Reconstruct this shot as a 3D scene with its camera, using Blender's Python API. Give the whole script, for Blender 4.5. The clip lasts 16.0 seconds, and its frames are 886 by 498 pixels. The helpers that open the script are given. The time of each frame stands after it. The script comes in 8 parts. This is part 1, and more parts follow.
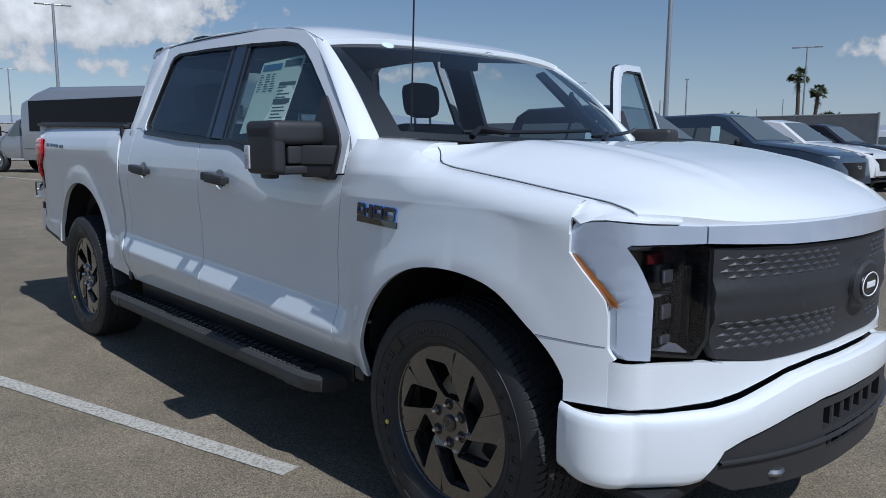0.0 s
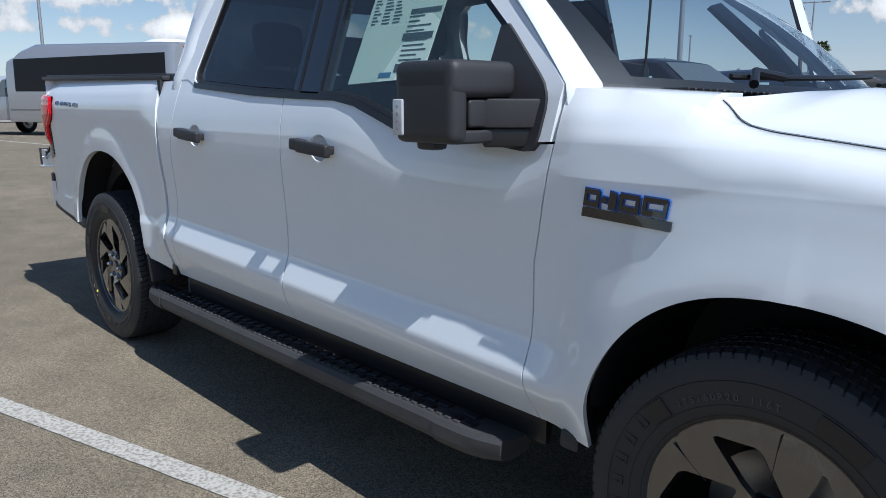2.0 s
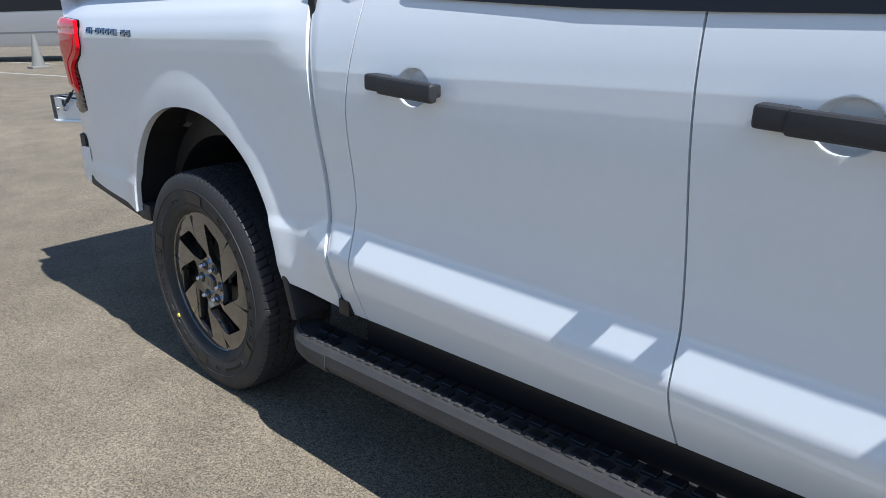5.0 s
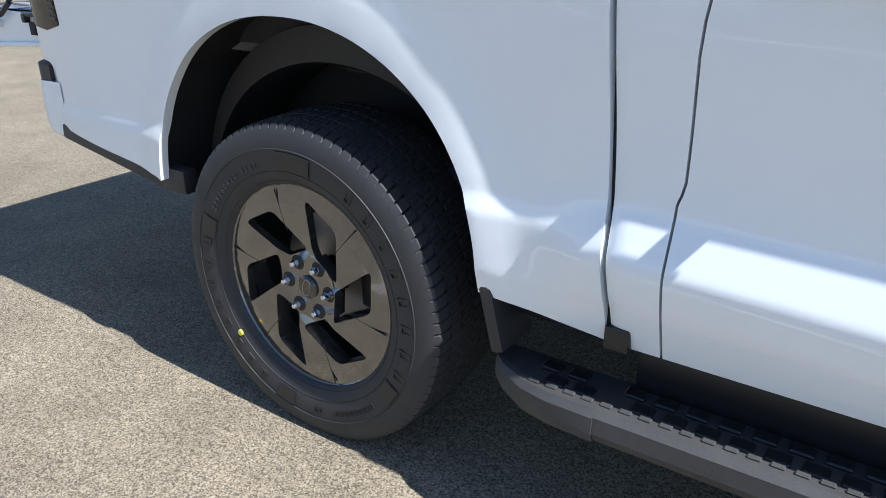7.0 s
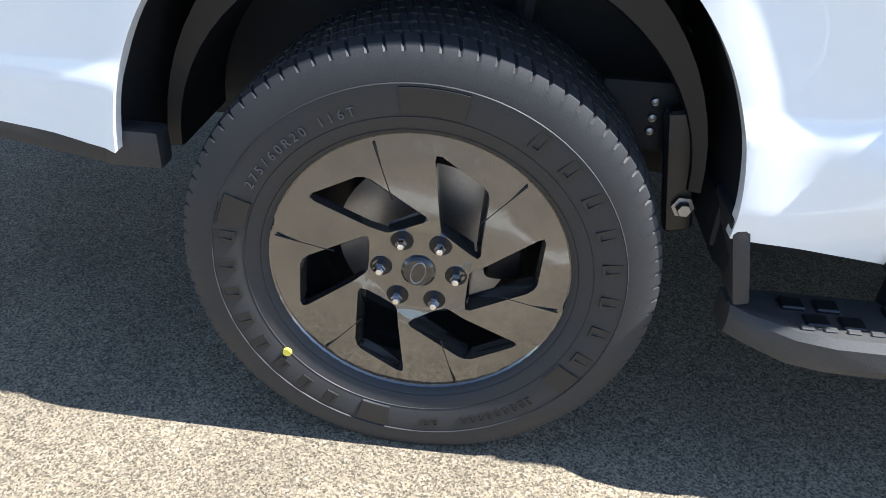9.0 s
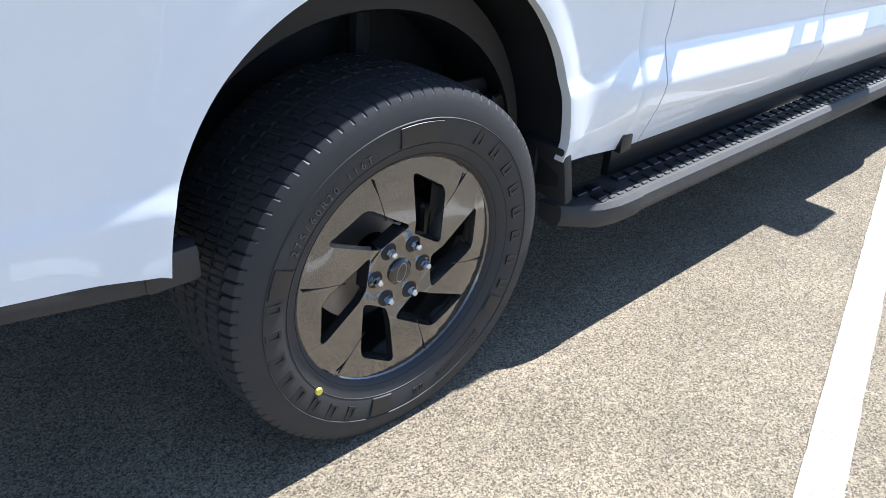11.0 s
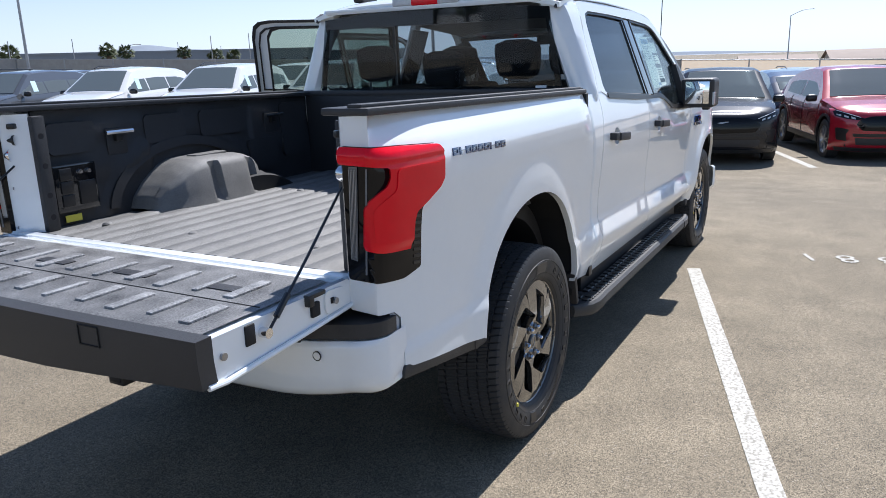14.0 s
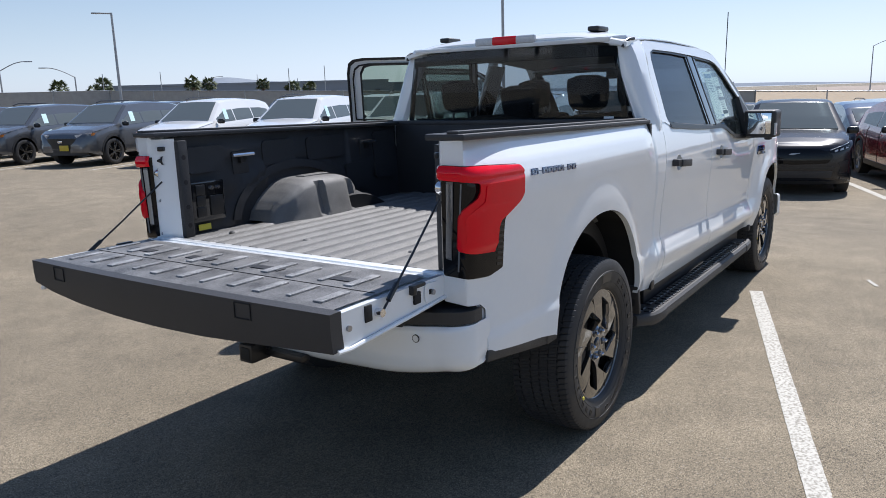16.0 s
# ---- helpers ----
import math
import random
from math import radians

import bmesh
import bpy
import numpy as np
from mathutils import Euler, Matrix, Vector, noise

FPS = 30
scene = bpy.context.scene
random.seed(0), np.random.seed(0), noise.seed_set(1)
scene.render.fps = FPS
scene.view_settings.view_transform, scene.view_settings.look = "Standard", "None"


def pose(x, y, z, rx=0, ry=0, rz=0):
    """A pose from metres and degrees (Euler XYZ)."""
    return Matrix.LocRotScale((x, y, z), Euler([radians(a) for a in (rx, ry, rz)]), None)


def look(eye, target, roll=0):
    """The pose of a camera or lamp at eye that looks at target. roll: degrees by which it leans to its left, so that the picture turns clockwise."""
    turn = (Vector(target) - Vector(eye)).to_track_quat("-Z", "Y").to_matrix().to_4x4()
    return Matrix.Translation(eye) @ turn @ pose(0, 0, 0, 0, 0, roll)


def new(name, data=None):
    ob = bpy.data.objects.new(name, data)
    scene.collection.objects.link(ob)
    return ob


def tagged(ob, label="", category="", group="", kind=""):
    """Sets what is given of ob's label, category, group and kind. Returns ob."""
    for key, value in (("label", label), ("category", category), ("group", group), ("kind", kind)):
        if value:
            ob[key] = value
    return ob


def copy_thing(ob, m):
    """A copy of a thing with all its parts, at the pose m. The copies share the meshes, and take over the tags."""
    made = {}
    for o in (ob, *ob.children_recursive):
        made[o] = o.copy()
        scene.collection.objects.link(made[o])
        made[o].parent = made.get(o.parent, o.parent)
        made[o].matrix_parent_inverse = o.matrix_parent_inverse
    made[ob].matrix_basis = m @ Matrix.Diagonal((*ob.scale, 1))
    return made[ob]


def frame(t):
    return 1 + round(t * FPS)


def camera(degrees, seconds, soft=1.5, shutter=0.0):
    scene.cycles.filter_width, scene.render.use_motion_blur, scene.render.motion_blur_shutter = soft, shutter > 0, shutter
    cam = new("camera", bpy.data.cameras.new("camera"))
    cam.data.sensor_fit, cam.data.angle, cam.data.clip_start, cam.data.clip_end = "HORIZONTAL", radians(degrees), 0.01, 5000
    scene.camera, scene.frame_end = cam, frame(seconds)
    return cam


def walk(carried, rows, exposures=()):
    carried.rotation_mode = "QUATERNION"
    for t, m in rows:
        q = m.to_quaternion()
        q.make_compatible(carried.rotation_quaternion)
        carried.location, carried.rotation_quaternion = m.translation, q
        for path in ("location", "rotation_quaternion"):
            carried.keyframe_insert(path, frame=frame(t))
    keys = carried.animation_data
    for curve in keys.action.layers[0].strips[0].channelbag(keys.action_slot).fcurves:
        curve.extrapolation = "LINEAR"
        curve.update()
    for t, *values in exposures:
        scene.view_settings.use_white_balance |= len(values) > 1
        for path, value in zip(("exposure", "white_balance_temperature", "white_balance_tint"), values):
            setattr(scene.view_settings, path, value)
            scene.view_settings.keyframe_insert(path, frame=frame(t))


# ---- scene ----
cam = camera(61.5, 16.0, soft=0.45)
PATH = [
    (0, (5.469, -2.612, 1.353), (4.011, -1.272, 1.068), 0.3),
    (0.5, (5.146, -2.528, 1.348), (3.68, -1.204, 1.037), -0.3),
    (1, (4.87, -2.511, 1.344), (3.386, -1.218, 0.994), 0.2),
    (1.5, (4.597, -2.533, 1.356), (3.149, -1.2, 0.998), 0.1),
    (2, (4.29, -2.444, 1.329), (2.863, -1.098, 0.941), 0.1),
    (2.5, (3.985, -2.367, 1.327), (2.571, -1.023, 0.885), 0.3),
    (3, (3.658, -2.387, 1.363), (2.279, -1.018, 0.888), -0.1),
    (3.5, (3.358, -2.347, 1.358), (1.982, -0.984, 0.859), -0.8),
    (4, (3.035, -2.261, 1.354), (1.641, -0.919, 0.849), -0.9),
    (4.5, (2.731, -2.24, 1.342), (1.341, -0.907, 0.801), -0.5),
    (4.7, (2.622, -2.227, 1.356), (1.249, -0.889, 0.786), -1.1),
    (6.8, (1.363, -2.184, 1.256), (0.286, -0.681, 0.492), 0.8),
    (7, (1.226, -2.14, 1.224), (0.178, -0.627, 0.44), -0.2),
    (7.5, (0.92, -2.078, 1.204), (0.023, -0.564, 0.253), -1.8),
    (8, (0.649, -2.089, 1.173), (0.036, -0.456, 0.196), 0.6),
    (8.5, (0.422, -2.103, 1.134), (0.027, -0.439, 0.098), 0.7),
    (8.7, (0.291, -2.069, 1.139), (0.012, -0.396, 0.079), 2.3),
    (10.8, (-0.737, -1.995, 1.283), (0.287, -0.677, 0.181), 2.3),
    (11, (-0.883, -2.015, 1.287), (0.307, -0.771, 0.269), 3.6),
    (11.5, (-1.258, -2.103, 1.364), (0.05, -0.854, 0.51), -0.8),
    (12, (-1.689, -2.164, 1.436), (-0.346, -0.912, 0.643), -2.3),
    (12.5, (-2.025, -2.143, 1.496), (-0.564, -0.972, 0.793), -4.5),
    (13, (-2.324, -2.204, 1.537), (-0.758, -1.148, 0.878), -2.3),
    (13.5, (-2.602, -2.154, 1.571), (-0.951, -1.163, 1.034), -1.2),
    (14, (-2.831, -2.123, 1.599), (-1.141, -1.172, 1.112), -1.8),
    (14.5, (-3.034, -2.223, 1.596), (-1.371, -1.209, 1.143), -2.1),
    (15, (-3.163, -2.295, 1.617), (-1.51, -1.245, 1.212), -1.7),
    (15.5, (-3.226, -2.294, 1.612), (-1.584, -1.227, 1.208), -1.9),
    (16, (-3.252, -2.303, 1.613), (-1.638, -1.194, 1.209), -1.8),
]
EXPOSURES = [(0, -0.36, 5680, 10), (0.5, -0.30, 5780, 10), (2, 0.10, 5860, 10), (4.5, 0.42, 5940, 10), (7, 1.0, 5980, 10), (7.5, 1.22, 6000, 10), (8, 1.52, 6050, 10), (8.7, 1.62, 6120, 10), (10.8, 1.45, 6000, 11), (11.1, 1.38, 5850, 11), (11.5, 1.25, 5600, 10), (12, 1.30, 5680, 9), (12.5, 1.05, 5920, 11), (13.5, 0.80, 6020, 12), (14.5, 0.62, 6150, 13), (16, 0.50, 6220, 13)]
walk(cam, [(t, look(eye, target, roll)) for t, eye, target, roll in PATH], exposures=EXPOSURES)

# ---- world, sun ----
SUN_DIR = Vector((0.60, -0.018, 0.80)).normalized()
world = bpy.data.worlds.new("sky")
scene.world = world
world.use_nodes = True
wn = world.node_tree.nodes
wl = world.node_tree.links
sky = wn.new("ShaderNodeTexSky")
sky.sky_type = "NISHITA"
sky.sun_disc = False
sky.sun_elevation = math.asin(SUN_DIR.z)
sky.sun_rotation = math.atan2(SUN_DIR.x, SUN_DIR.y)
sky.air_density, sky.dust_density, sky.ozone_density = 1.0, 0.25, 2.4
wn["Background"].inputs["Strength"].default_value = 0.086
wl.new(sky.outputs[0], wn["Background"].inputs["Color"])
sun = new("sun", bpy.data.lights.new("sun", "SUN"))
sun.data.energy, sun.data.angle, sun.data.color = 4.6, radians(0.53), (1.0, 0.97, 0.93)
sun.matrix_world = look(SUN_DIR * 50, (0, 0, 0))
# cloud banks low over the hills to the west and north
def world_math(op, a, b=None):
    n = wn.new("ShaderNodeMath")
    n.operation = op
    for i, v in enumerate((a, b)):
        if v is None:
            continue
        if isinstance(v, (int, float)):
            n.inputs[i].default_value = v
        else:
            wl.new(v, n.inputs[i])
    return n.outputs[0]


wco, sep = wn.new("ShaderNodeTexCoord"), wn.new("ShaderNodeSeparateXYZ")
wl.new(wco.outputs["Generated"], sep.inputs[0])
azim = world_math("MULTIPLY", world_math("ARCTAN2", sep.outputs[1], sep.outputs[0]), 57.2958)
elev = world_math("MULTIPLY", world_math("ARCSINE", sep.outputs[2]), 57.2958)
bank = None
for az0, el0, ra, re in ((163, 8.4, 13, 3.2), (150, 5.0, 18, 1.2), (104, 6.3, 7, 1.6), (178, 7, 14, 3.4)):
    u = world_math("DIVIDE", world_math("SUBTRACT", azim, az0), ra)
    v = world_math("DIVIDE", world_math("SUBTRACT", elev, el0), re)
    e = world_math("SUBTRACT", 1.0, world_math("SQRT", world_math("ADD", world_math("MULTIPLY", u, u), world_math("MULTIPLY", v, v))))
    bank = e if bank is None else world_math("MAXIMUM", bank, e)
puff = wn.new("ShaderNodeTexNoise")
puff.inputs["Scale"].default_value, puff.inputs["Detail"].default_value, puff.inputs["Roughness"].default_value = 17.0, 10.0, 0.58
wl.new(wco.outputs["Generated"], puff.inputs["Vector"])
dens = world_math("ADD", world_math("MULTIPLY", bank, 0.75), world_math("MULTIPLY", world_math("SUBTRACT", puff.outputs[0], 0.5), 2.0))
ramp = wn.new("ShaderNodeMapRange")
ramp.inputs[1].default_value, ramp.inputs[2].default_value = 0.16, 0.30
wl.new(dens, ramp.inputs[0])
lit = wn.new("ShaderNodeMapRange")
lit.inputs[1].default_value, lit.inputs[2].default_value, lit.inputs[3].default_value, lit.inputs[4].default_value = 0.15, 0.75, 6.5, 13.0
wl.new(dens, lit.inputs[0])
tone = wn.new("ShaderNodeVectorMath")
tone.operation = "SCALE"
tone.inputs[0].default_value = (1.0, 0.985, 0.96)
wl.new(lit.outputs[0], tone.inputs["Scale"])
cmix = wn.new("ShaderNodeMix")
cmix.data_type = "RGBA"
wl.new(world_math("MULTIPLY", ramp.outputs[0], 0.94), cmix.inputs[0])
# haze: towards the horizon the sky turns pale blue-white
bw, haze = wn.new("ShaderNodeRGBToBW"), wn.new("ShaderNodeVectorMath")
wl.new(sky.outputs[0], bw.inputs[0])
haze.operation = "SCALE"
haze.inputs[0].default_value = (0.84, 0.985, 1.20)
azel = world_math("ADD", world_math("MULTIPLY", sep.outputs[0], 0.5), 0.5)
glow = world_math("ADD", 1.0, world_math("MULTIPLY", world_math("POWER", azel, 2.0), -0.12))
wl.new(world_math("MULTIPLY", bw.outputs[0], glow), haze.inputs["Scale"])
veil, hmix = wn.new("ShaderNodeMapRange"), wn.new("ShaderNodeMix")
veil.inputs[1].default_value, veil.inputs[2].default_value, veil.inputs[3].default_value, veil.inputs[4].default_value = 0.0, 16.0, 0.85, 0.0
veil.interpolation_type = "SMOOTHSTEP"
wl.new(elev, veil.inputs[0])
hmix.data_type = "RGBA"
wl.new(world_math("MULTIPLY", veil.outputs[0], world_math("ADD", 0.42, world_math("MULTIPLY", azel, 0.58))), hmix.inputs[0])
wl.new(sky.outputs[0], hmix.inputs[6])
wl.new(haze.outputs[0], hmix.inputs[7])
wl.new(hmix.outputs[2], cmix.inputs[6])
wl.new(tone.outputs[0], cmix.inputs[7])
wl.new(cmix.outputs[2], wn["Background"].inputs["Color"])

# ---- materials ----
def mat(name, color, rough=0.5, metal=0.0, var=0.06, scale=6.0, bump=0.0, bscale=200.0, coat=0.0, rvar=0.0, spec=0.5, emit=0.0, alpha_mix=None):
    """A principled material with colour variation at two scales and fine relief."""
    m = bpy.data.materials.new(name)
    m.use_nodes = True
    n, l = m.node_tree.nodes, m.node_tree.links
    b = n["Principled BSDF"]
    b.inputs["Roughness"].default_value, b.inputs["Metallic"].default_value = rough, metal
    b.inputs["Coat Weight"].default_value, b.inputs["Coat Roughness"].default_value = coat, 0.02
    b.inputs["Specular IOR Level"].default_value = spec
    co = n.new("ShaderNodeTexCoord")
    if var:
        a, c = n.new("ShaderNodeTexNoise"), n.new("ShaderNodeTexNoise")
        a.inputs["Scale"].default_value, c.inputs["Scale"].default_value = scale, scale * 23
        a.inputs["Detail"].default_value, c.inputs["Detail"].default_value = 4, 2
        l.new(co.outputs["Object"], a.inputs["Vector"])
        l.new(co.outputs["Object"], c.inputs["Vector"])
        add = n.new("ShaderNodeMath")
        l.new(a.outputs[0], add.inputs[0])
        l.new(c.outputs[0], add.inputs[1])
        ramp = n.new("ShaderNodeMapRange")
        ramp.inputs[1].default_value, ramp.inputs[2].default_value = 0.6, 1.4
        ramp.inputs[3].default_value, ramp.inputs[4].default_value = 1 - var, 1 + var
        l.new(add.outputs[0], ramp.inputs[0])
        mul = n.new("ShaderNodeVectorMath")
        mul.operation = "SCALE"
        mul.inputs[0].default_value = color
        l.new(ramp.outputs[0], mul.inputs["Scale"])
        l.new(mul.outputs[0], b.inputs["Base Color"])
        if rvar:
            rr = n.new("ShaderNodeMapRange")
            rr.inputs[1].default_value, rr.inputs[2].default_value = 0.35, 0.65
            rr.inputs[3].default_value, rr.inputs[4].default_value = max(rough - rvar, 0.02), min(rough + rvar, 1)
            l.new(a.outputs[0], rr.inputs[0])
            l.new(rr.outputs[0], b.inputs["Roughness"])
    else:
        b.inputs["Base Color"].default_value = (*color, 1)
    if bump:
        t, k = n.new("ShaderNodeTexNoise"), n.new("ShaderNodeBump")
        t.inputs["Scale"].default_value, t.inputs["Detail"].default_value = bscale, 3
        k.inputs["Strength"].default_value, k.inputs["Distance"].default_value = bump, 0.002
        l.new(co.outputs["Object"], t.inputs["Vector"])
        l.new(t.outputs[0], k.inputs["Height"])
        l.new(k.outputs[0], b.inputs["Normal"])
    if emit:
        b.inputs["Emission Color"].default_value, b.inputs["Emission Strength"].default_value = (*color, 1), emit
    return m


def glass(name, color, opacity, rough=0.0, solid=(0.012, 0.014, 0.016)):
    """Tinted pane: part see-through, part solid colour, with a clear gloss on top."""
    m = bpy.data.materials.new(name)
    m.use_nodes = True
    n, l = m.node_tree.nodes, m.node_tree.links
    out = n["Material Output"]
    n.remove(n["Principled BSDF"])
    tr, df, gl, lw = n.new("ShaderNodeBsdfTransparent"), n.new("ShaderNodeBsdfDiffuse"), n.new("ShaderNodeBsdfGlossy"), n.new("ShaderNodeLayerWeight")
    lw.inputs[0].default_value = 0.5
    pw, fr = n.new("ShaderNodeMath"), n.new("ShaderNodeMapRange")
    pw.operation = "POWER"
    pw.inputs[1].default_value = 4.0
    l.new(lw.outputs["Facing"], pw.inputs[0])
    l.new(pw.outputs[0], fr.inputs[0])
    fr.inputs[3].default_value, fr.inputs[4].default_value = 0.035, 0.75
    tr.inputs[0].default_value, df.inputs[0].default_value = (*color, 1), (*solid, 1)
    gl.inputs["Roughness"].default_value = rough
    m1, m2 = n.new("ShaderNodeMixShader"), n.new("ShaderNodeMixShader")
    m1.inputs[0].default_value = opacity
    l.new(tr.outputs[0], m1.inputs[1])
    l.new(df.outputs[0], m1.inputs[2])
    l.new(fr.outputs[0], m2.inputs[0])
    l.new(m1.outputs[0], m2.inputs[1])
    l.new(gl.outputs[0], m2.inputs[2])
    l.new(m2.outputs[0], out.inputs["Surface"])
    return m


def asphalt():
    """Sun-bleached asphalt: fine grit, scattered pale stones, broad patches, drip stains."""
    m = mat("asphalt", (0.19, 0.175, 0.155), 0.95, var=0.0)
    n, l = m.node_tree.nodes, m.node_tree.links
    b, co = n["Principled BSDF"], n.new("ShaderNodeTexCoord")

    def noise(scale, detail, rough=0.5):
        t = n.new("ShaderNodeTexNoise")
        t.inputs["Scale"].default_value, t.inputs["Detail"].default_value, t.inputs["Roughness"].default_value = scale, detail, rough
        l.new(co.outputs["Object"], t.inputs["Vector"])
        return t.outputs[0]

    def ranged(v, a, c, lo, hi):
        r = n.new("ShaderNodeMapRange")
        r.inputs[1].default_value, r.inputs[2].default_value, r.inputs[3].default_value, r.inputs[4].default_value = a, c, lo, hi
        l.new(v, r.inputs[0])
        return r.outputs[0]

    def times(a, c):
        k = n.new("ShaderNodeMath")
        k.operation = "MULTIPLY"
        l.new(a, k.inputs[0])
        l.new(c, k.inputs[1])
        return k.outputs[0]

    cell = n.new("ShaderNodeTexVoronoi")
    cell.inputs["Scale"].default_value = 260.0
    l.new(co.outputs["Object"], cell.inputs["Vector"])
    cellc = n.new("ShaderNodeSeparateColor")
    l.new(cell.outputs["Color"], cellc.inputs[0])
    half = n.new("ShaderNodeMix")
    half.inputs[0].default_value = 0.45
    l.new(noise(170.0, 6, 0.72), half.inputs[2])
    l.new(cellc.outputs[0], half.inputs[3])
    grit = half.outputs[0]
    stone = n.new("ShaderNodeTexVoronoi")
    stone.inputs["Scale"].default_value = 75.0
    l.new(co.outputs["Object"], stone.inputs["Vector"])
    sepc = n.new("ShaderNodeSeparateColor")
    l.new(stone.outputs["Color"], sepc.inputs[0])
    pick = times(ranged(sepc.outputs[0], 0.80, 0.84, 0.0, 1.0), ranged(stone.outputs["Distance"], 0.22, 0.32, 1.0, 0.0))
    ramp = n.new("ShaderNodeValToRGB")
    ramp.color_ramp.elements[0].position, ramp.color_ramp.elements[0].color = 0.27, (0.060, 0.050, 0.035, 1)
    ramp.color_ramp.elements[1].position, ramp.color_ramp.elements[1].color = 0.74, (0.322, 0.266, 0.184, 1)
    l.new(grit, ramp.inputs[0])
    pale = n.new("ShaderNodeMix")
    pale.data_type = "RGBA"
    pale.inputs[7].default_value = (0.38, 0.345, 0.285, 1)
    l.new(times(pick, ranged(noise(9.0, 2), 0.3, 0.7, 0.2, 0.8)), pale.inputs[0])
    l.new(ramp.outputs[0], pale.inputs[6])
    tone = times(times(ranged(noise(0.30, 5), 0.3, 0.7, 0.84, 1.16), ranged(noise(2.6, 7, 0.6), 0.3, 0.7, 0.80, 1.16)), times(ranged(noise(0.9, 3), 0.22, 0.34, 0.72, 1.0), ranged(noise(42.0, 5, 0.7), 0.3, 0.7, 0.80, 1.20)))
    mul = n.new("ShaderNodeMix")
    mul.data_type, mul.blend_type = "RGBA", "MULTIPLY"
    mul.inputs[0].default_value = 1.0
    l.new(pale.outputs[2], mul.inputs[6])
    l.new(tone, mul.inputs[7])
    l.new(mul.outputs[2], b.inputs["Base Color"])
    k = n.new("ShaderNodeBump")
    k.inputs["Strength"].default_value, k.inputs["Distance"].default_value = 0.7, 0.003
    l.new(grit, k.inputs["Height"])
    l.new(k.outputs[0], b.inputs["Normal"])
    return m


def line_paint():
    m = mat("worn_line_paint", (0.72, 0.71, 0.67), 0.8, var=0.0)
    n, l = m.node_tree.nodes, m.node_tree.links
    b, co = n["Principled BSDF"], n.new("ShaderNodeTexCoord")
    t, r = n.new("ShaderNodeTexNoise"), n.new("ShaderNodeValToRGB")
    t.inputs["Scale"].default_value, t.inputs["Detail"].default_value = 70, 6
    r.color_ramp.elements[0].position, r.color_ramp.elements[0].color = 0.36, (0.26, 0.24, 0.20, 1)
    r.color_ramp.elements[1].position, r.color_ramp.elements[1].color = 0.56, (0.50, 0.48, 0.425, 1)
    l.new(co.outputs["Object"], t.inputs["Vector"])
    l.new(t.outputs[0], r.inputs[0])
    l.new(r.outputs[0], b.inputs["Base Color"])
    k = n.new("ShaderNodeBump")
    k.inputs["Strength"].default_value, k.inputs["Distance"].default_value = 0.6, 0.003
    l.new(t.outputs[0], k.inputs["Height"])
    l.new(k.outputs[0], b.inputs["Normal"])
    return m


WHITE = mat("white_car_paint", (0.81, 0.838, 0.85), 0.45, var=0.012, scale=1.5, coat=1.0, spec=0.1)
WHITE.node_tree.nodes["Principled BSDF"].inputs["Coat IOR"].default_value = 1.75
DRL = mat("frosted_light_strip", (0.44, 0.49, 0.57), 0.12, var=0.01, coat=1.0)
BLACK = mat("black_textured_plastic", (0.028, 0.028, 0.030), 0.52, var=0.12, bump=0.25, bscale=900)
GLOSSBLACK = mat("gloss_black_plastic", (0.010, 0.010, 0.011), 0.08, var=0.05, coat=1.0)
BOARD = mat("worn_black_board_plastic", (0.045, 0.044, 0.043), 0.6, var=0.25, scale=12, bump=0.3, bscale=700)
TRIM = mat("satin_black_trim", (0.012, 0.012, 0.013), 0.35, var=0.1)
LINER = mat("black_wheel_liner", (0.008, 0.008, 0.009), 0.7, var=0.25, scale=9, bump=0.3, bscale=300)
WELL = mat("satin_black_well", (0.006, 0.006, 0.007), 0.5, var=0.25, scale=5, bump=0.2, bscale=60)
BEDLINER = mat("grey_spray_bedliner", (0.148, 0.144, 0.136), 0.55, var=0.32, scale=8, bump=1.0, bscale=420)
GATELINER = mat("speckled_gate_liner", (0.145, 0.143, 0.140), 0.42, var=1.0, scale=8, bump=1.0, bscale=380)
# ribs paler than the liner: scuffing, plus sun glint put into the colour
GATERIB = mat("scuffed_glinting_rib", (0.25, 0.25, 0.25), 0.42, var=0.9, scale=8, bump=0.8, bscale=380)
# strip at the bed corner: body colour with its shade put into the grey
SHADEDSTRIP = mat("shaded_body_strip", (0.46, 0.48, 0.51), 0.5, var=0.1)
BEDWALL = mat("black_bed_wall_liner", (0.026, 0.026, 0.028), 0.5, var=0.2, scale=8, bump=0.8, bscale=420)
RUBBER = mat("tyre_rubber", (0.035, 0.035, 0.036), 0.58, spec=0.34, var=0.15, scale=14, bump=0.15, bscale=500, rvar=0.08)
RIM = mat("dark_grey_painted_alloy", (0.165, 0.160, 0.152), 0.11, metal=0.85, var=0.04, coat=0.9)
RIMDARK = mat("black_alloy_barrel", (0.010, 0.010, 0.011), 0.4, metal=0.3, var=0.1)
CHROME = mat("chrome", (0.75, 0.75, 0.76), 0.12, metal=1.0, var=0.03)
STEEL = mat("dull_steel", (0.35, 0.35, 0.36), 0.4, metal=1.0, var=0.1)
REDLENS = mat("red_lamp_lens", (0.78, 0.002, 0.014), 0.03, var=0.06, scale=16, spec=0.35)
DARKLENS = mat("smoked_lamp_lens", (0.006, 0.006, 0.007), 0.06, var=0.05, spec=0.3)
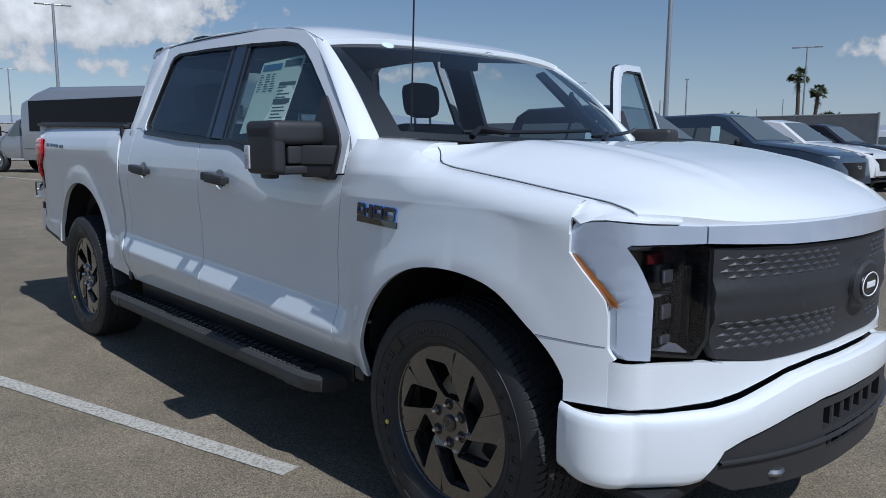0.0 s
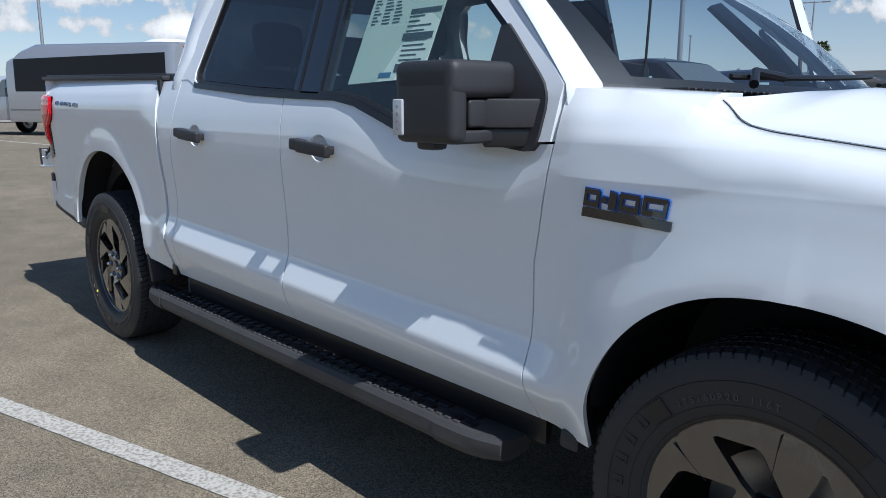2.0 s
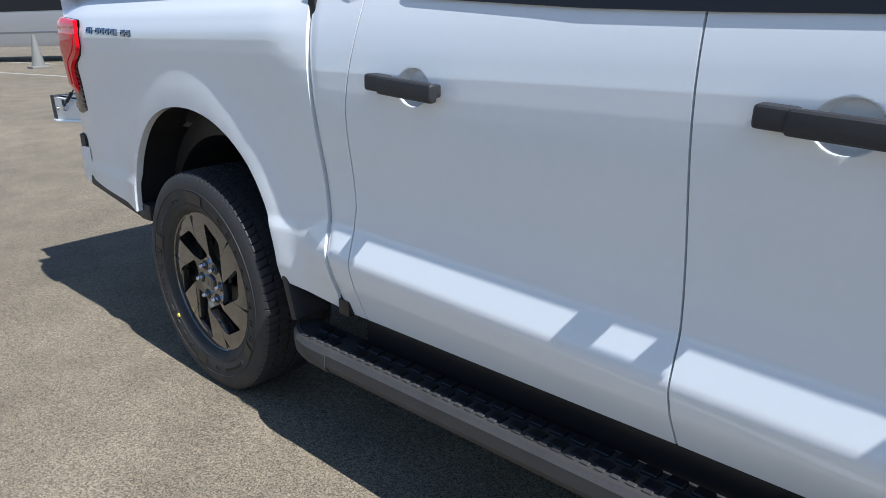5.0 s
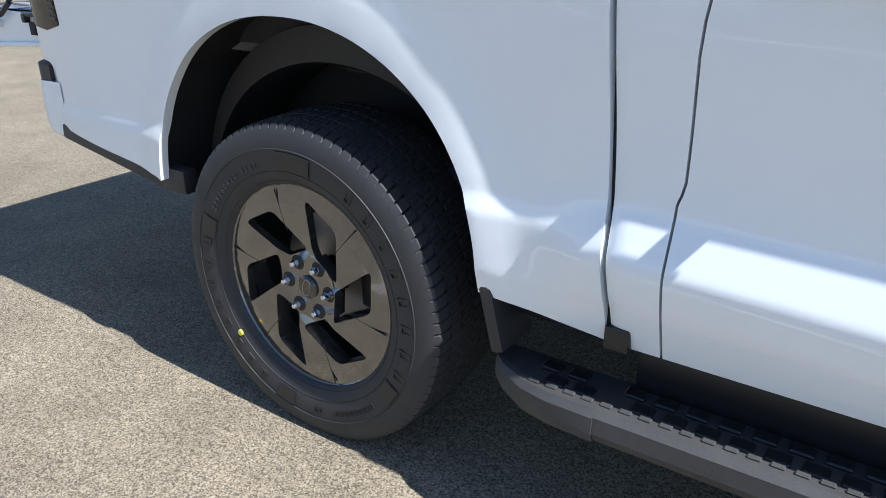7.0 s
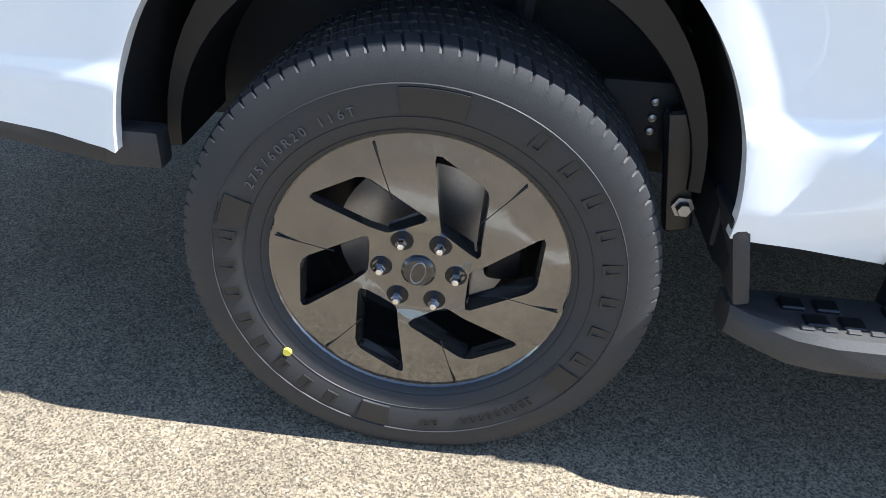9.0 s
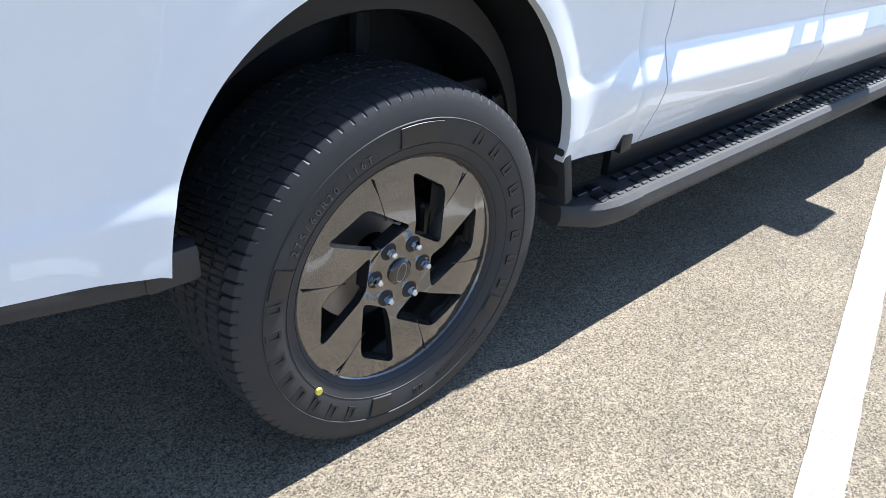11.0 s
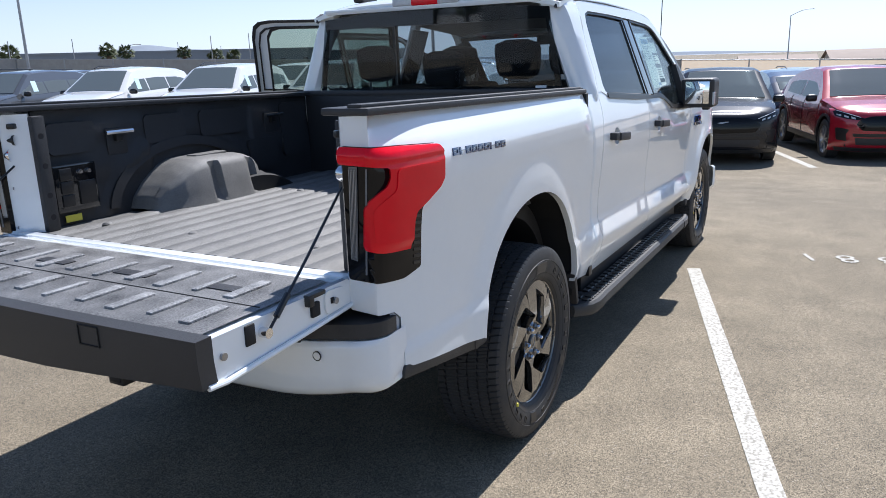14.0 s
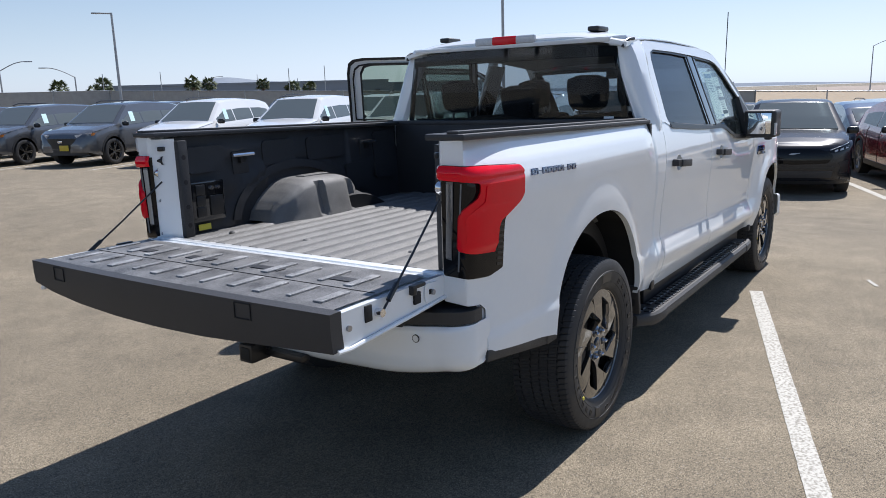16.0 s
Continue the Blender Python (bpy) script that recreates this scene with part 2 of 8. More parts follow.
DIMLENS = mat("ribbed_grey_lens", (0.16, 0.165, 0.17), 0.12, var=0.3, scale=40, spec=0.5)
CLEARLENS = mat("clear_lamp_lens", (0.55, 0.56, 0.58), 0.12, var=0.15, scale=60, coat=1.0)
LAMPBACK = mat("dark_lamp_reflector", (0.05, 0.05, 0.053), 0.25, metal=0.5, var=0.2, scale=20)
REDDARK = mat("dark_red_reflex", (0.20, 0.01, 0.012), 0.3, var=0.1)
GRILLEDIM = mat("satin_grey_dimple", (0.045, 0.046, 0.050), 0.38, var=0.1)
AMBER = mat("amber_reflector", (0.42, 0.13, 0.015), 0.15, var=0.1, scale=60, coat=1.0)
NAVYBADGE = mat("navy_badge_enamel", (0.010, 0.030, 0.095), 0.2, var=0.05, coat=1.0)
BLUE = mat("blue_badge_enamel", (0.012, 0.10, 0.42), 0.2, var=0.05, coat=1.0)
YELLOW = mat("yellow_paint_dot", (0.75, 0.65, 0.08), 0.6, var=0.05)
WHITEPLASTIC = mat("white_enamel", (0.8, 0.8, 0.8), 0.3, var=0.02)
SEAT = mat("dark_grey_seat_cloth", (0.030, 0.031, 0.034), 0.9, var=0.12, bump=0.3, bscale=600)
DASH = mat("black_dash_plastic", (0.022, 0.022, 0.024), 0.6, var=0.1)
DUSTY = mat("dusty_brown_parcel_cloth", (0.12, 0.085, 0.06), 0.95, var=0.3, scale=12)
PAPER = mat("pale_green_printed_sheet", (0.62, 0.74, 0.68), 0.6, var=0.05, scale=14)
INK = mat("dark_printing", (0.05, 0.09, 0.11), 0.6, var=0.05)
INKBLUE = mat("blue_printing", (0.05, 0.17, 0.30), 0.6, var=0.05)
SMOKED = glass("smoked_lens", (0.80, 0.80, 0.82), 0.06)
DOORGLASS = glass("pale_tinted_glass", (0.66, 0.72, 0.66), 0.10)
# the bluish solid colour of these three panes stands in for sky reflection
TINT = glass("privacy_glass", (0.32, 0.36, 0.41), 0.40, solid=(0.035, 0.044, 0.058))
CLEAR = glass("clear_glass", (0.84, 0.91, 0.90), 0.08, solid=(0.11, 0.14, 0.16))
SHIELD = glass("windscreen_glass", (0.70, 0.78, 0.82), 0.045, solid=(0.15, 0.18, 0.22))
REAR = glass("rear_window_glass", (0.55, 0.60, 0.63), 0.05)
MIRRORGLASS = mat("mirror_glass", (0.85, 0.87, 0.90), 0.01, metal=1.0, var=0.0)
ASPHALT = asphalt()
LINE = line_paint()

# ---- building helpers ----
def finish(name, bm, material, parent=None, label="", sharp=35, place=None):
    me = bpy.data.meshes.new(name)
    bmesh.ops.recalc_face_normals(bm, faces=bm.faces[:])
    bm.to_mesh(me)
    bm.free()
    for p in me.polygons:
        p.use_smooth = True
    me.set_sharp_from_angle(angle=radians(sharp))
    me.materials.append(material)
    ob = new(name, me)
    if place is not None:
        ob.matrix_basis = place
    if parent:
        ob.parent = parent
    if label:
        ob["label"] = label
    return ob


def part(name, bm, material, parent, label="", sharp=35, place=None):
    """Links a bmesh as one mesh object under a thing or a part."""
    return finish(name, bm, material, parent, label, sharp, place)


def box(size, at=(0, 0, 0), bevel=0.0, seg=2, bm=None, turn=None):
    """A rounded block; several can go into one bmesh."""
    b = bmesh.new()
    bmesh.ops.create_cube(b, size=1, matrix=Matrix.Diagonal((*size, 1)))
    if bevel:
        bmesh.ops.bevel(b, geom=b.edges[:], offset=bevel, segments=seg, affect="EDGES", profile=0.6)
    b.transform(Matrix.Translation(at) @ (turn.to_4x4() if turn is not None else Matrix.Identity(4)))
    return merge(bm, b)


def merge(bm, b):
    if bm is None:
        return b
    me = bpy.data.meshes.new("tmp")
    b.to_mesh(me)
    b.free()
    bm.from_mesh(me)
    bpy.data.meshes.remove(me)
    return bm


def tube(points, r, seg=8, bm=None, caps=True, r2=None):
    """A round bar along points; r2 is the radius at the far end."""
    b = bm or bmesh.new()
    pts = [Vector(p) for p in points]
    rings = []
    for i, p in enumerate(pts):
        d = (pts[min(i + 1, len(pts) - 1)] - pts[max(i - 1, 0)]).normalized()
        a = d.orthogonal().normalized() if i == 0 else (ax - d * ax.dot(d)).normalized()
        ax, c = a, d.cross(a)
        rr = r if r2 is None else r + (r2 - r) * i / (len(pts) - 1)
        rings.append([b.verts.new(p + rr * (math.cos(t) * a + math.sin(t) * c)) for t in [2 * math.pi * k / seg for k in range(seg)]])
    for u, v in zip(rings, rings[1:]):
        for k in range(seg):
            b.faces.new((u[k], u[(k + 1) % seg], v[(k + 1) % seg], v[k]))
    if caps:
        b.faces.new(rings[0][::-1])
        b.faces.new(rings[-1])
    return b


def grid(rows, bm=None, closed=False):
    """A skin through rows of points."""
    b = bm or bmesh.new()
    vs = [[b.verts.new(p) for p in r] for r in rows]
    for a, c in zip(vs, vs[1:]):
        m = len(a)
        for k in range(m if closed else m - 1):
            b.faces.new((a[k], a[(k + 1) % m], c[(k + 1) % m], c[k]))
    return b


def flange(bm, way):
    """Turns the open border of a skin inwards, so that the panel has a folded edge."""
    edges = [e for e in bm.edges if e.is_boundary]
    r = bmesh.ops.extrude_edge_only(bm, edges=edges)
    for v in r["geom"]:
        if isinstance(v, bmesh.types.BMVert):
            v.co += Vector(way(v.co) if callable(way) else way)
    return bm


def sheet(outer, holes, put, thick, bm=None, cuts=0):
    """A plate cut from a flat outline with holes, laid on a surface by put(u, v), with thickness."""
    b = bmesh.new()
    loops = []
    for lp in [outer] + list(holes):
        pts = []
        for (u0, v0), (u1, v1) in zip(lp, lp[1:] + lp[:1]):
            k = max(1, int(math.hypot(u1 - u0, v1 - v0) / cuts)) if cuts else 1
            pts += [(u0 + (u1 - u0) * i / k, v0 + (v1 - v0) * i / k) for i in range(k)]
        vs = [b.verts.new((u, v, 0)) for u, v in pts]
        loops += [b.edges.new((p, q)) for p, q in zip(vs, vs[1:] + vs[:1])]
    bmesh.ops.triangle_fill(b, use_beauty=True, use_dissolve=False, edges=loops, normal=(0, 0, 1))
    if cuts:
        for axis in (0, 1):
            lo, hi = min(v.co[axis] for v in b.verts), max(v.co[axis] for v in b.verts)
            no = Vector((1, 0, 0)) if axis == 0 else Vector((0, 1, 0))
            for i in range(1, int((hi - lo) / cuts) + 1):
                bmesh.ops.bisect_plane(b, geom=b.verts[:] + b.edges[:] + b.faces[:], plane_co=no * (lo + i * (hi - lo) / (int((hi - lo) / cuts) + 1)), plane_no=no)
    top = [(v, Vector(put(v.co.x, v.co.y))) for v in b.verts]
    for v, p in top:
        v.co = p
    r = bmesh.ops.extrude_face_region(b, geom=b.faces[:])
    for v in r["geom"]:
        if isinstance(v, bmesh.types.BMVert):
            v.co += Vector(thick)
    return merge(bm, b)


def lathe(profile, seg=48, bm=None, axis="y", full=2 * math.pi, start=0.0):
    """Turns a profile of (radius, offset along the axis) round the axis."""
    rows = []
    n = seg + (0 if abs(full - 2 * math.pi) < 1e-6 else 1)
    for k in range(n):
        t = start + full * k / seg
        c, s = math.cos(t), math.sin(t)
        rows.append([(r * c, o, r * s) if axis == "y" else (r * c, r * s, o) if axis == "z" else (o, r * c, r * s) for r, o in profile])
    if n == seg:
        rows.append(None)
    b = bm or bmesh.new()
    vs = [[b.verts.new(p) for p in r] for r in rows if r]
    if n == seg:
        vs.append(vs[0])
    for a, c in zip(vs, vs[1:]):
        for k in range(len(profile) - 1):
            b.faces.new((a[k], a[k + 1], c[k + 1], c[k]))
    return b


def lerp(x, table):
    """Piecewise linear table of (x, y)."""
    if x <= table[0][0]:
        return table[0][1]
    for (a, p), (b, q) in zip(table, table[1:]):
        if x <= b:
            return p + (q - p) * (x - a) / (b - a)
    return table[-1][1]


def smooth(x, a, b):
    t = min(max((x - a) / (b - a), 0), 1)
    return t * t * (3 - 2 * t)


def thing(name, label, category, group="", at=(0, 0, 0)):
    ob = new(name)
    ob.location = at
    ob.empty_display_size = 0.2
    return tagged(ob, label, category, group)


def span(a, b, n):
    return [a + (b - a) * i / (n - 1) for i in range(n)]

# ---- ground ----
def ground_z(x, y):
    """The lot falls gently towards the bays ahead of the pickup, and on beyond its fence."""
    near = (0.30 * smooth(x, 4.8, 10.0) + 0.029 * min(max(x - 13, 0), 24)) * (1 - smooth(y, 3 + 0.2 * max(x - 10, 0), 9 + 0.2 * max(x - 10, 0))) * smooth(y, -60, -40)
    return -near * (1 - smooth(x, 52, 110)) - 3.1 * smooth(x, 52, 110) * (1 - smooth(y, 60, 110)) * smooth(y, -300, -120) * (1 - smooth(x, 300, 700))


def ground_steps(a, b):
    return [-1500, -700, -300, -120, -60] + span(a, b, 71) + [62, 85, 110, 130, 160, 300, 700, 1500]


gb = grid([[(x, y, ground_z(x, y)) for y in ground_steps(-40, 20)] for x in ground_steps(-15, 58)])
ground = tagged(finish("ground", gb, ASPHALT), "weathered grey-brown asphalt of an outdoor vehicle lot", "ground", kind="structure")


def stripe(points, width, name="parking_line", label="white painted parking line, worn, on asphalt"):
    """A painted line between two points on the ground."""
    (x0, y0), (x1, y1) = points
    d = Vector((x1 - x0, y1 - y0, 0)).normalized()
    n = Vector((-d.y, d.x, 0)) * width / 2
    L = math.hypot(x1 - x0, y1 - y0)
    k = max(2, int(L / 0.05))
    rnd = random.Random(int(L * 100))
    rows = []
    for i in range(k + 1):
        p = Vector((x0, y0, 0.004)) + d * L * i / k
        p.z += ground_z(p.x, p.y)
        a, c = 1 + rnd.uniform(-0.03, 0.03), 1 + rnd.uniform(-0.03, 0.03)
        rows.append([p - n * a, p + n * c])
    ob = finish(name, grid(rows), LINE)
    return tagged(ob, label, "parking line", "lot markings", "structure")


stripe(((2.90, -1.10), (-0.55, -2.085)), 0.098)
for off in (3.2, 6.4):
    stripe(((4.6, -0.62 - off), (-4.2, -3.13 - off)), 0.10)

# ---- the pickup: x forward from the rear axle, y to its left, z up ----
truck = thing("pickup_truck", "white four-door electric pickup truck with its tailgate down", "pickup truck")
FA, RA = 3.70, 0.0
PROFILE = [(0.44, 0.915), (0.50, 0.940), (0.56, 0.962), (0.61, 0.981), (0.660, 0.9935), (0.680, 0.996), (0.693, 0.994), (0.780, 0.9655), (0.793, 0.9630), (0.86, 0.9610), (0.93, 0.964), (1.00, 0.9715), (1.06, 0.9775), (1.11, 0.9805), (1.16, 0.981), (1.21, 0.979), (1.26, 0.973), (1.30, 0.9655), (1.335, 0.957), (1.37, 0.946), (1.41, 0.932), (1.46, 0.915)]
ZROWS = [0.44, 0.47, 0.50, 0.53, 0.56] + [round(0.585 + 0.0095 * k, 4) for k in range(26)] + [0.845, 0.88, 0.92, 0.95, 1.0, 1.05, 1.10] + [round(1.122 + 0.0052 * k, 4) for k in range(23)] + [1.25, 1.26, 1.28, 1.30, 1.3175, 1.335, 1.3525, 1.37, 1.385, 1.40, 1.41, 1.42, 1.43, 1.44, 1.45, 1.46, 1.47]
ZROWS = sorted(set(ZROWS) | {round(1.126 + 0.0025 * k, 4) for k in range(43)})


HANDLES = (1.03, 1.985)
BELT = [(0.80, 1.440), (1.02, 1.425), (1.12, 1.392), (1.62, 1.358), (1.90, 1.346), (2.18, 1.338), (2.295, 1.321), (2.433, 1.278), (2.53, 1.247), (2.68, 1.232), (3.00, 1.225), (3.14, 1.235)]


def nose(y):
    """Plan of the front: how far forward it stands at a distance from the middle."""
    y = abs(y)
    return 4.62 - 0.34 * (y / 0.95) ** 2.4 - 0.134 * max(0, (y - 0.86) / 0.10) ** 2


def nose_side(x):
    lo, hi = 0.0, 1.4
    for _ in range(30):
        mid = (lo + hi) / 2
        lo, hi = (mid, hi) if nose(mid) > x else (lo, mid)
    return lo


def corner(y):
    return y if y < 0.90 else 0.90 + (y - 0.90) * 0.60


def soft_lerp(x, table, w=0.004):
    return (lerp(x - w, table) + 2 * lerp(x, table) + lerp(x + w, table)) / 4


def half_width(x, z):
    dip = max(0, 1.338 - lerp(x, BELT)) * smooth(z, 0.95, 1.12) * (1 - smooth(x, 2.95, 3.25))
    fall = 0.036 * (min(max(x, 0.8), 3.1) - 0.92) * (1 - smooth(z, 0.84, 1.05)) * smooth(z, 0.46, 0.60)
    w = soft_lerp(z + dip + fall, PROFILE)
    for i, hx in enumerate(HANDLES):
        r = math.hypot((x - hx - 0.125) / 0.054, (z - 1.183 + 0.012 * i) / 0.046)
        if r < 1:
            w -= 0.028 * (1 - smooth(r, 0.80, 1.0))
    for xc, a, zt in ((FA + 0.035, 0.465, 0.950), (RA, 0.505, 1.060)):
        # wheel-arch flare: the skin swells round the opening
        e = (abs((x - xc) / a) ** 2.2 + (max(z - 0.45, 0) / (zt - 0.45)) ** 2.2) ** (1 / 2.2)
        w += (0.018 if xc == RA else 0.026) * (1 - smooth(e, 1.02, 1.28)) * smooth(z, 0.42, 0.6)
        if xc > 1:
            w += 0.012 * (1 - smooth(e, 1.25, 1.45)) * smooth(z, 0.5, 0.7)
    if x > 3.1:
        # the front fender has no ledge, and draws in towards the nose
        flat = lerp(z, [(0.44, 0.965), (0.62, 0.985), (0.9, 0.985), (1.15, 0.986), (1.24, 0.975), (1.30, 0.945), (1.36, 0.895)])
        k = smooth(x, 3.10, 3.28)
        w = w + (flat - soft_lerp(z + dip + fall, PROFILE)) * k
        if x > 3.75:
            # rounded corner where the side meets the nose
            cap = nose_side(min(x, 4.6)) + 0.024
            d = (cap - w) / 0.020
            w = cap - 0.020 * math.log(1 + math.exp(d)) if d < 40 else w
        # the shoulder rolls over to the bonnet gap
        zt = fender_top(x)
        roll = 0.085 + 0.04 * (1 - smooth(x, 3.45, 3.75))
        q = min(max((z - zt + roll) / roll, 0), 1)
        w -= (w - 0.884) * (1 - math.sqrt(1 - q * q)) * smooth(x, 3.18, 3.42)
    if x < 0.9:
        # the bed side: its shoulder and lower body
        flat = lerp(z, [(0.50, 0.952), (0.60, 0.968), (0.72, 0.970), (0.76, 0.962), (0.9, 0.962), (1.1, 0.972), (1.24, 0.985), (1.31, 0.985), (1.37, 0.965), (1.43, 0.925), (1.47, 0.900)])
        k = 1 - smooth(x, 0.55, 0.80)
        w = w + (flat - soft_lerp(z + dip + fall, PROFILE)) * k
        w -= 0.026 * max(0, (-0.75 - x) / 0.3) ** 2
    edge = 0.778 - 0.06 * max(z - 0.58, 0)
    if edge < x < edge + 0.04:
        w -= 0.016 * (1 - math.sqrt(1 - ((edge + 0.04 - x) / 0.04) ** 2))
    return w


def arch(x, xc, a, zb, zt):
    d = abs(x - xc) / a
    p = 2.15 - (0.38 * smooth(d, 0.35, 0.75) if x > xc > 1 else 0)
    return zb if d >= 1 else zb + (zt - zb) * (1 - d ** p) ** (1 / p)


BOTTOM = [(-1.10, 0.690), (-0.92, 0.665), (-0.52, 0.612), (-0.505, 0.605), (0.505, 0.545), (0.80, 0.500), (0.90, 0.500), (1.86, 0.495), (3.08, 0.475), (3.27, 0.47), (4.195, 0.625), (4.24, 0.620)]


def low_edge(x):
    z = lerp(x, BOTTOM)
    if abs(x - RA) < 0.505:
        return max(z, arch(x, RA, 0.505, 0.55, 1.060))
    if abs(x - FA - 0.035) < 0.465:
        return max(z, arch(x, FA + 0.035, 0.465, lerp(x, [(3.25, 0.47), (4.2, 0.63)]), 0.950))
    return z


def columns(a, b, step=0.03):
    xs = set(np.round(np.arange(a, b, step), 4).tolist()) | {a, b}
    for xc, r in ((RA, 0.505), (FA + 0.035, 0.465)):
        for t in np.linspace(0, math.pi, 61):
            x = xc + r * math.copysign(abs(math.cos(t)) ** 0.55, math.cos(t))
            if a < x < b:
                xs.add(round(float(x), 5))
    for hx in HANDLES:
        xs |= {round(hx + 0.125 + 0.0025 * k, 4) for k in range(-24, 25) if a < hx + 0.125 + 0.0025 * k < b}
    return sorted(xs)


def side_skin(sign, a, b, high, lean=None, step=0.03, low=low_edge, fold=True):
    """A body-side panel between two seams; lean(z) shifts the seams fore and aft."""
    out = []
    for x in columns(a, b, step):
        zl, zh = low(x), high(x)
        col = []
        for z in [zl] + ZROWS + [zh]:
            z = min(max(z, zl), zh)
            xx = x + (lean(x, z) if lean else 0)
            col.append((xx, sign * half_width(xx, z), z))
        out.append(col)
    b_ = grid(out)
    bmesh.ops.remove_doubles(b_, verts=b_.verts[:], dist=0.0004)
    return flange(b_, (0, -sign * 0.028, 0)) if fold else b_


def front_seam(x, z):
    # the door's front edge, and the fender's rear one, lean forward towards the pillar
    d = lerp(z, [(0.44, 0.0), (0.62, -0.018), (0.92, -0.008), (1.05, 0.020), (1.235, 0.050), (1.38, 0.060)])
    return d * max(0, 1 - abs(x - 3.082) / 0.30)


def rear_door_lean(x, z):
    # the back edge of the rear door follows the cab corner
    k = max(0, 1 - (x - 0.885) / 0.35)
    return k * (0.06 * smooth(z, 1.05, 1.42) + 0.010 * smooth(z, 0.80, 0.84))


def bed_lean(x, z):
    # the gap between bed and cab slopes back a little towards the top
    return -0.06 * max(z - 0.58, 0) * smooth(x, 0.55, 0.775)


def cab_lean(x, z):
    k = (x - 0.784) / 0.096
    return (0.06 * smooth(z, 1.05, 1.42) + 0.010 * smooth(z, 0.80, 0.84)) * k - 0.06 * max(z - 0.58, 0) * (1 - k)


def belt(x):
    return lerp(x, BELT) - 0.004


def fender_top(x):
    return soft_lerp(x, [(3.07, 1.362), (3.14, 1.363), (3.25, 1.356), (3.36, 1.344), (3.45, 1.327), (3.53, 1.290), (3.62, 1.265), (3.876, 1.234), (4.10, 1.205), (4.25, 1.184), (4.34, 1.152)], 0.03 if x < 4.1 else 0.004)


def bonnet_edge(x):
    return lerp(x, [(3.46, 1.347), (3.49, 1.326), (3.53, 1.300), (3.57, 1.284), (3.62, 1.272), (3.876, 1.240), (4.10, 1.210), (4.25, 1.190), (4.32, 1.172), (4.365, 1.146)])


def rail(x):
    return lerp(x, [(-1.1, 1.462), (0.8, 1.428)])


GAP = 0.005
def swung(x, deg):
    return Matrix.Translation((x, 0.94, 0)) @ Matrix.Rotation(radians(-deg), 4, "Z") @ Matrix.Translation((-x, -0.94, 0))


DOOR_OPEN, REAR_OPEN = swung(3.06, 71), swung(1.85, 53)
for sign, side in ((-1, "right"), (1, "left")):
    part("bed_side", side_skin(sign, -1.0, 0.775, rail, bed_lean), WHITE, truck)
    part("cab_corner", side_skin(sign, 0.784, 0.885 - GAP, lambda x: 1.42, cab_lean, step=0.011), WHITE, truck)
    rd = part("rear_door", side_skin(sign, 0.885, 1.862 - GAP, belt, rear_door_lean), WHITE, truck, "rear door, standing open" if sign == 1 else "")
    fd = part("front_door", side_skin(sign, 1.862, 3.082 - GAP, belt, front_seam), WHITE, truck, "driver's door, standing open" if sign == 1 else "")
    plate = []
    for x in [3.145, 3.16] + span(3.19, 3.475, 14):
        zt, w = fender_top(x) - 0.0015, half_width(x, fender_top(x)) - 0.001
        zin = lerp(x, [(3.14, 1.370), (3.30, 1.362), (3.48, 1.350)])
        plate.append([(x, sign * (w + (0.71 - w) * k), zt + (zin - zt) * (1 - (1 - k) ** 6)) for k in span(0, 1, 17)])
    part("fender_shelf", flange(grid(plate), (0, 0, -0.02)), WHITE, truck)
    strip = []
    for x in span(3.47, 3.72, 18):
        t = (x - 3.47) / 0.87
        yb, zb = 0.875 * (1 - 0.085 * (1 - smooth(t, 0, 0.13))) - 0.012, bonnet_edge(x) - 0.006
        w, zt = half_width(x, fender_top(x)) - 0.001, fender_top(x) - 0.0015
        strip.append([(x, sign * (w + (yb - w) * k), zt + (zb - zt) * (1 - (1 - k) ** 4)) for k in span(0, 1, 11)])
    part("fender_edge", flange(grid(strip), (0, 0, -0.02)), WHITE, truck)
    fb = side_skin(sign, 3.082, 4.19, fender_top, front_seam, step=0.025, fold=False)
    # the fender wraps round the corner to the light strip
    ends = [(0.60, 0.905), (0.745, 0.905), (0.757, 0.893), (0.785, 0.908), (0.91, 0.911), (1.04, 0.984), (1.10, 0.983), (1.133, 0.968), (1.15, 0.93)]
    rows = []
    for z in [0.62, 0.63] + [q for q in ZROWS if 0.64 < q < 1.105]:
        xe = nose(corner(lerp(z, ends)) - 0.007)
        rows.append([(x, sign * half_width(x, z), z) for x in [4.19 + (xe - 4.19) * k for k in span(0, 1, 9)]])
    merge(fb, grid(rows))
    bmesh.ops.remove_doubles(fb, verts=fb.verts[:], dist=0.0012)
    flange(fb, (-0.006, -sign * 0.022, 0))
    part("front_fender", fb, WHITE, truck)
    part("fender_seam", tube([(x, sign * (half_width(x, z) + 0.0005), z) for x, z in [(4.10 + 0.022 * k, 0.802 - 0.0012 * k) for k in range(10)]], 0.0012, 5), STEEL, truck)
    for door, hx in zip((rd, fd), HANDLES):
        # pull handle: black bar over a dished pocket
        y = sign * half_width(hx + 0.03, 1.18)
        zh = 1.186 - 0.012 * (hx > 1.5)
        tilt = Matrix.Rotation(radians(4), 3, "Y")
        h = box((0.186, 0.026, 0.044), (hx + 0.138, y + sign * 0.034, zh - 0.003), 0.010, 3, turn=tilt)
        box((0.050, 0.030, 0.030), (hx + 0.195, y + sign * 0.012, zh - 0.006), 0.007, 2, h)
        paddle = box((0.066, 0.040, 0.040), (hx + 0.024, y + sign * 0.018, zh + 0.006), 0.009, 3, turn=tilt)
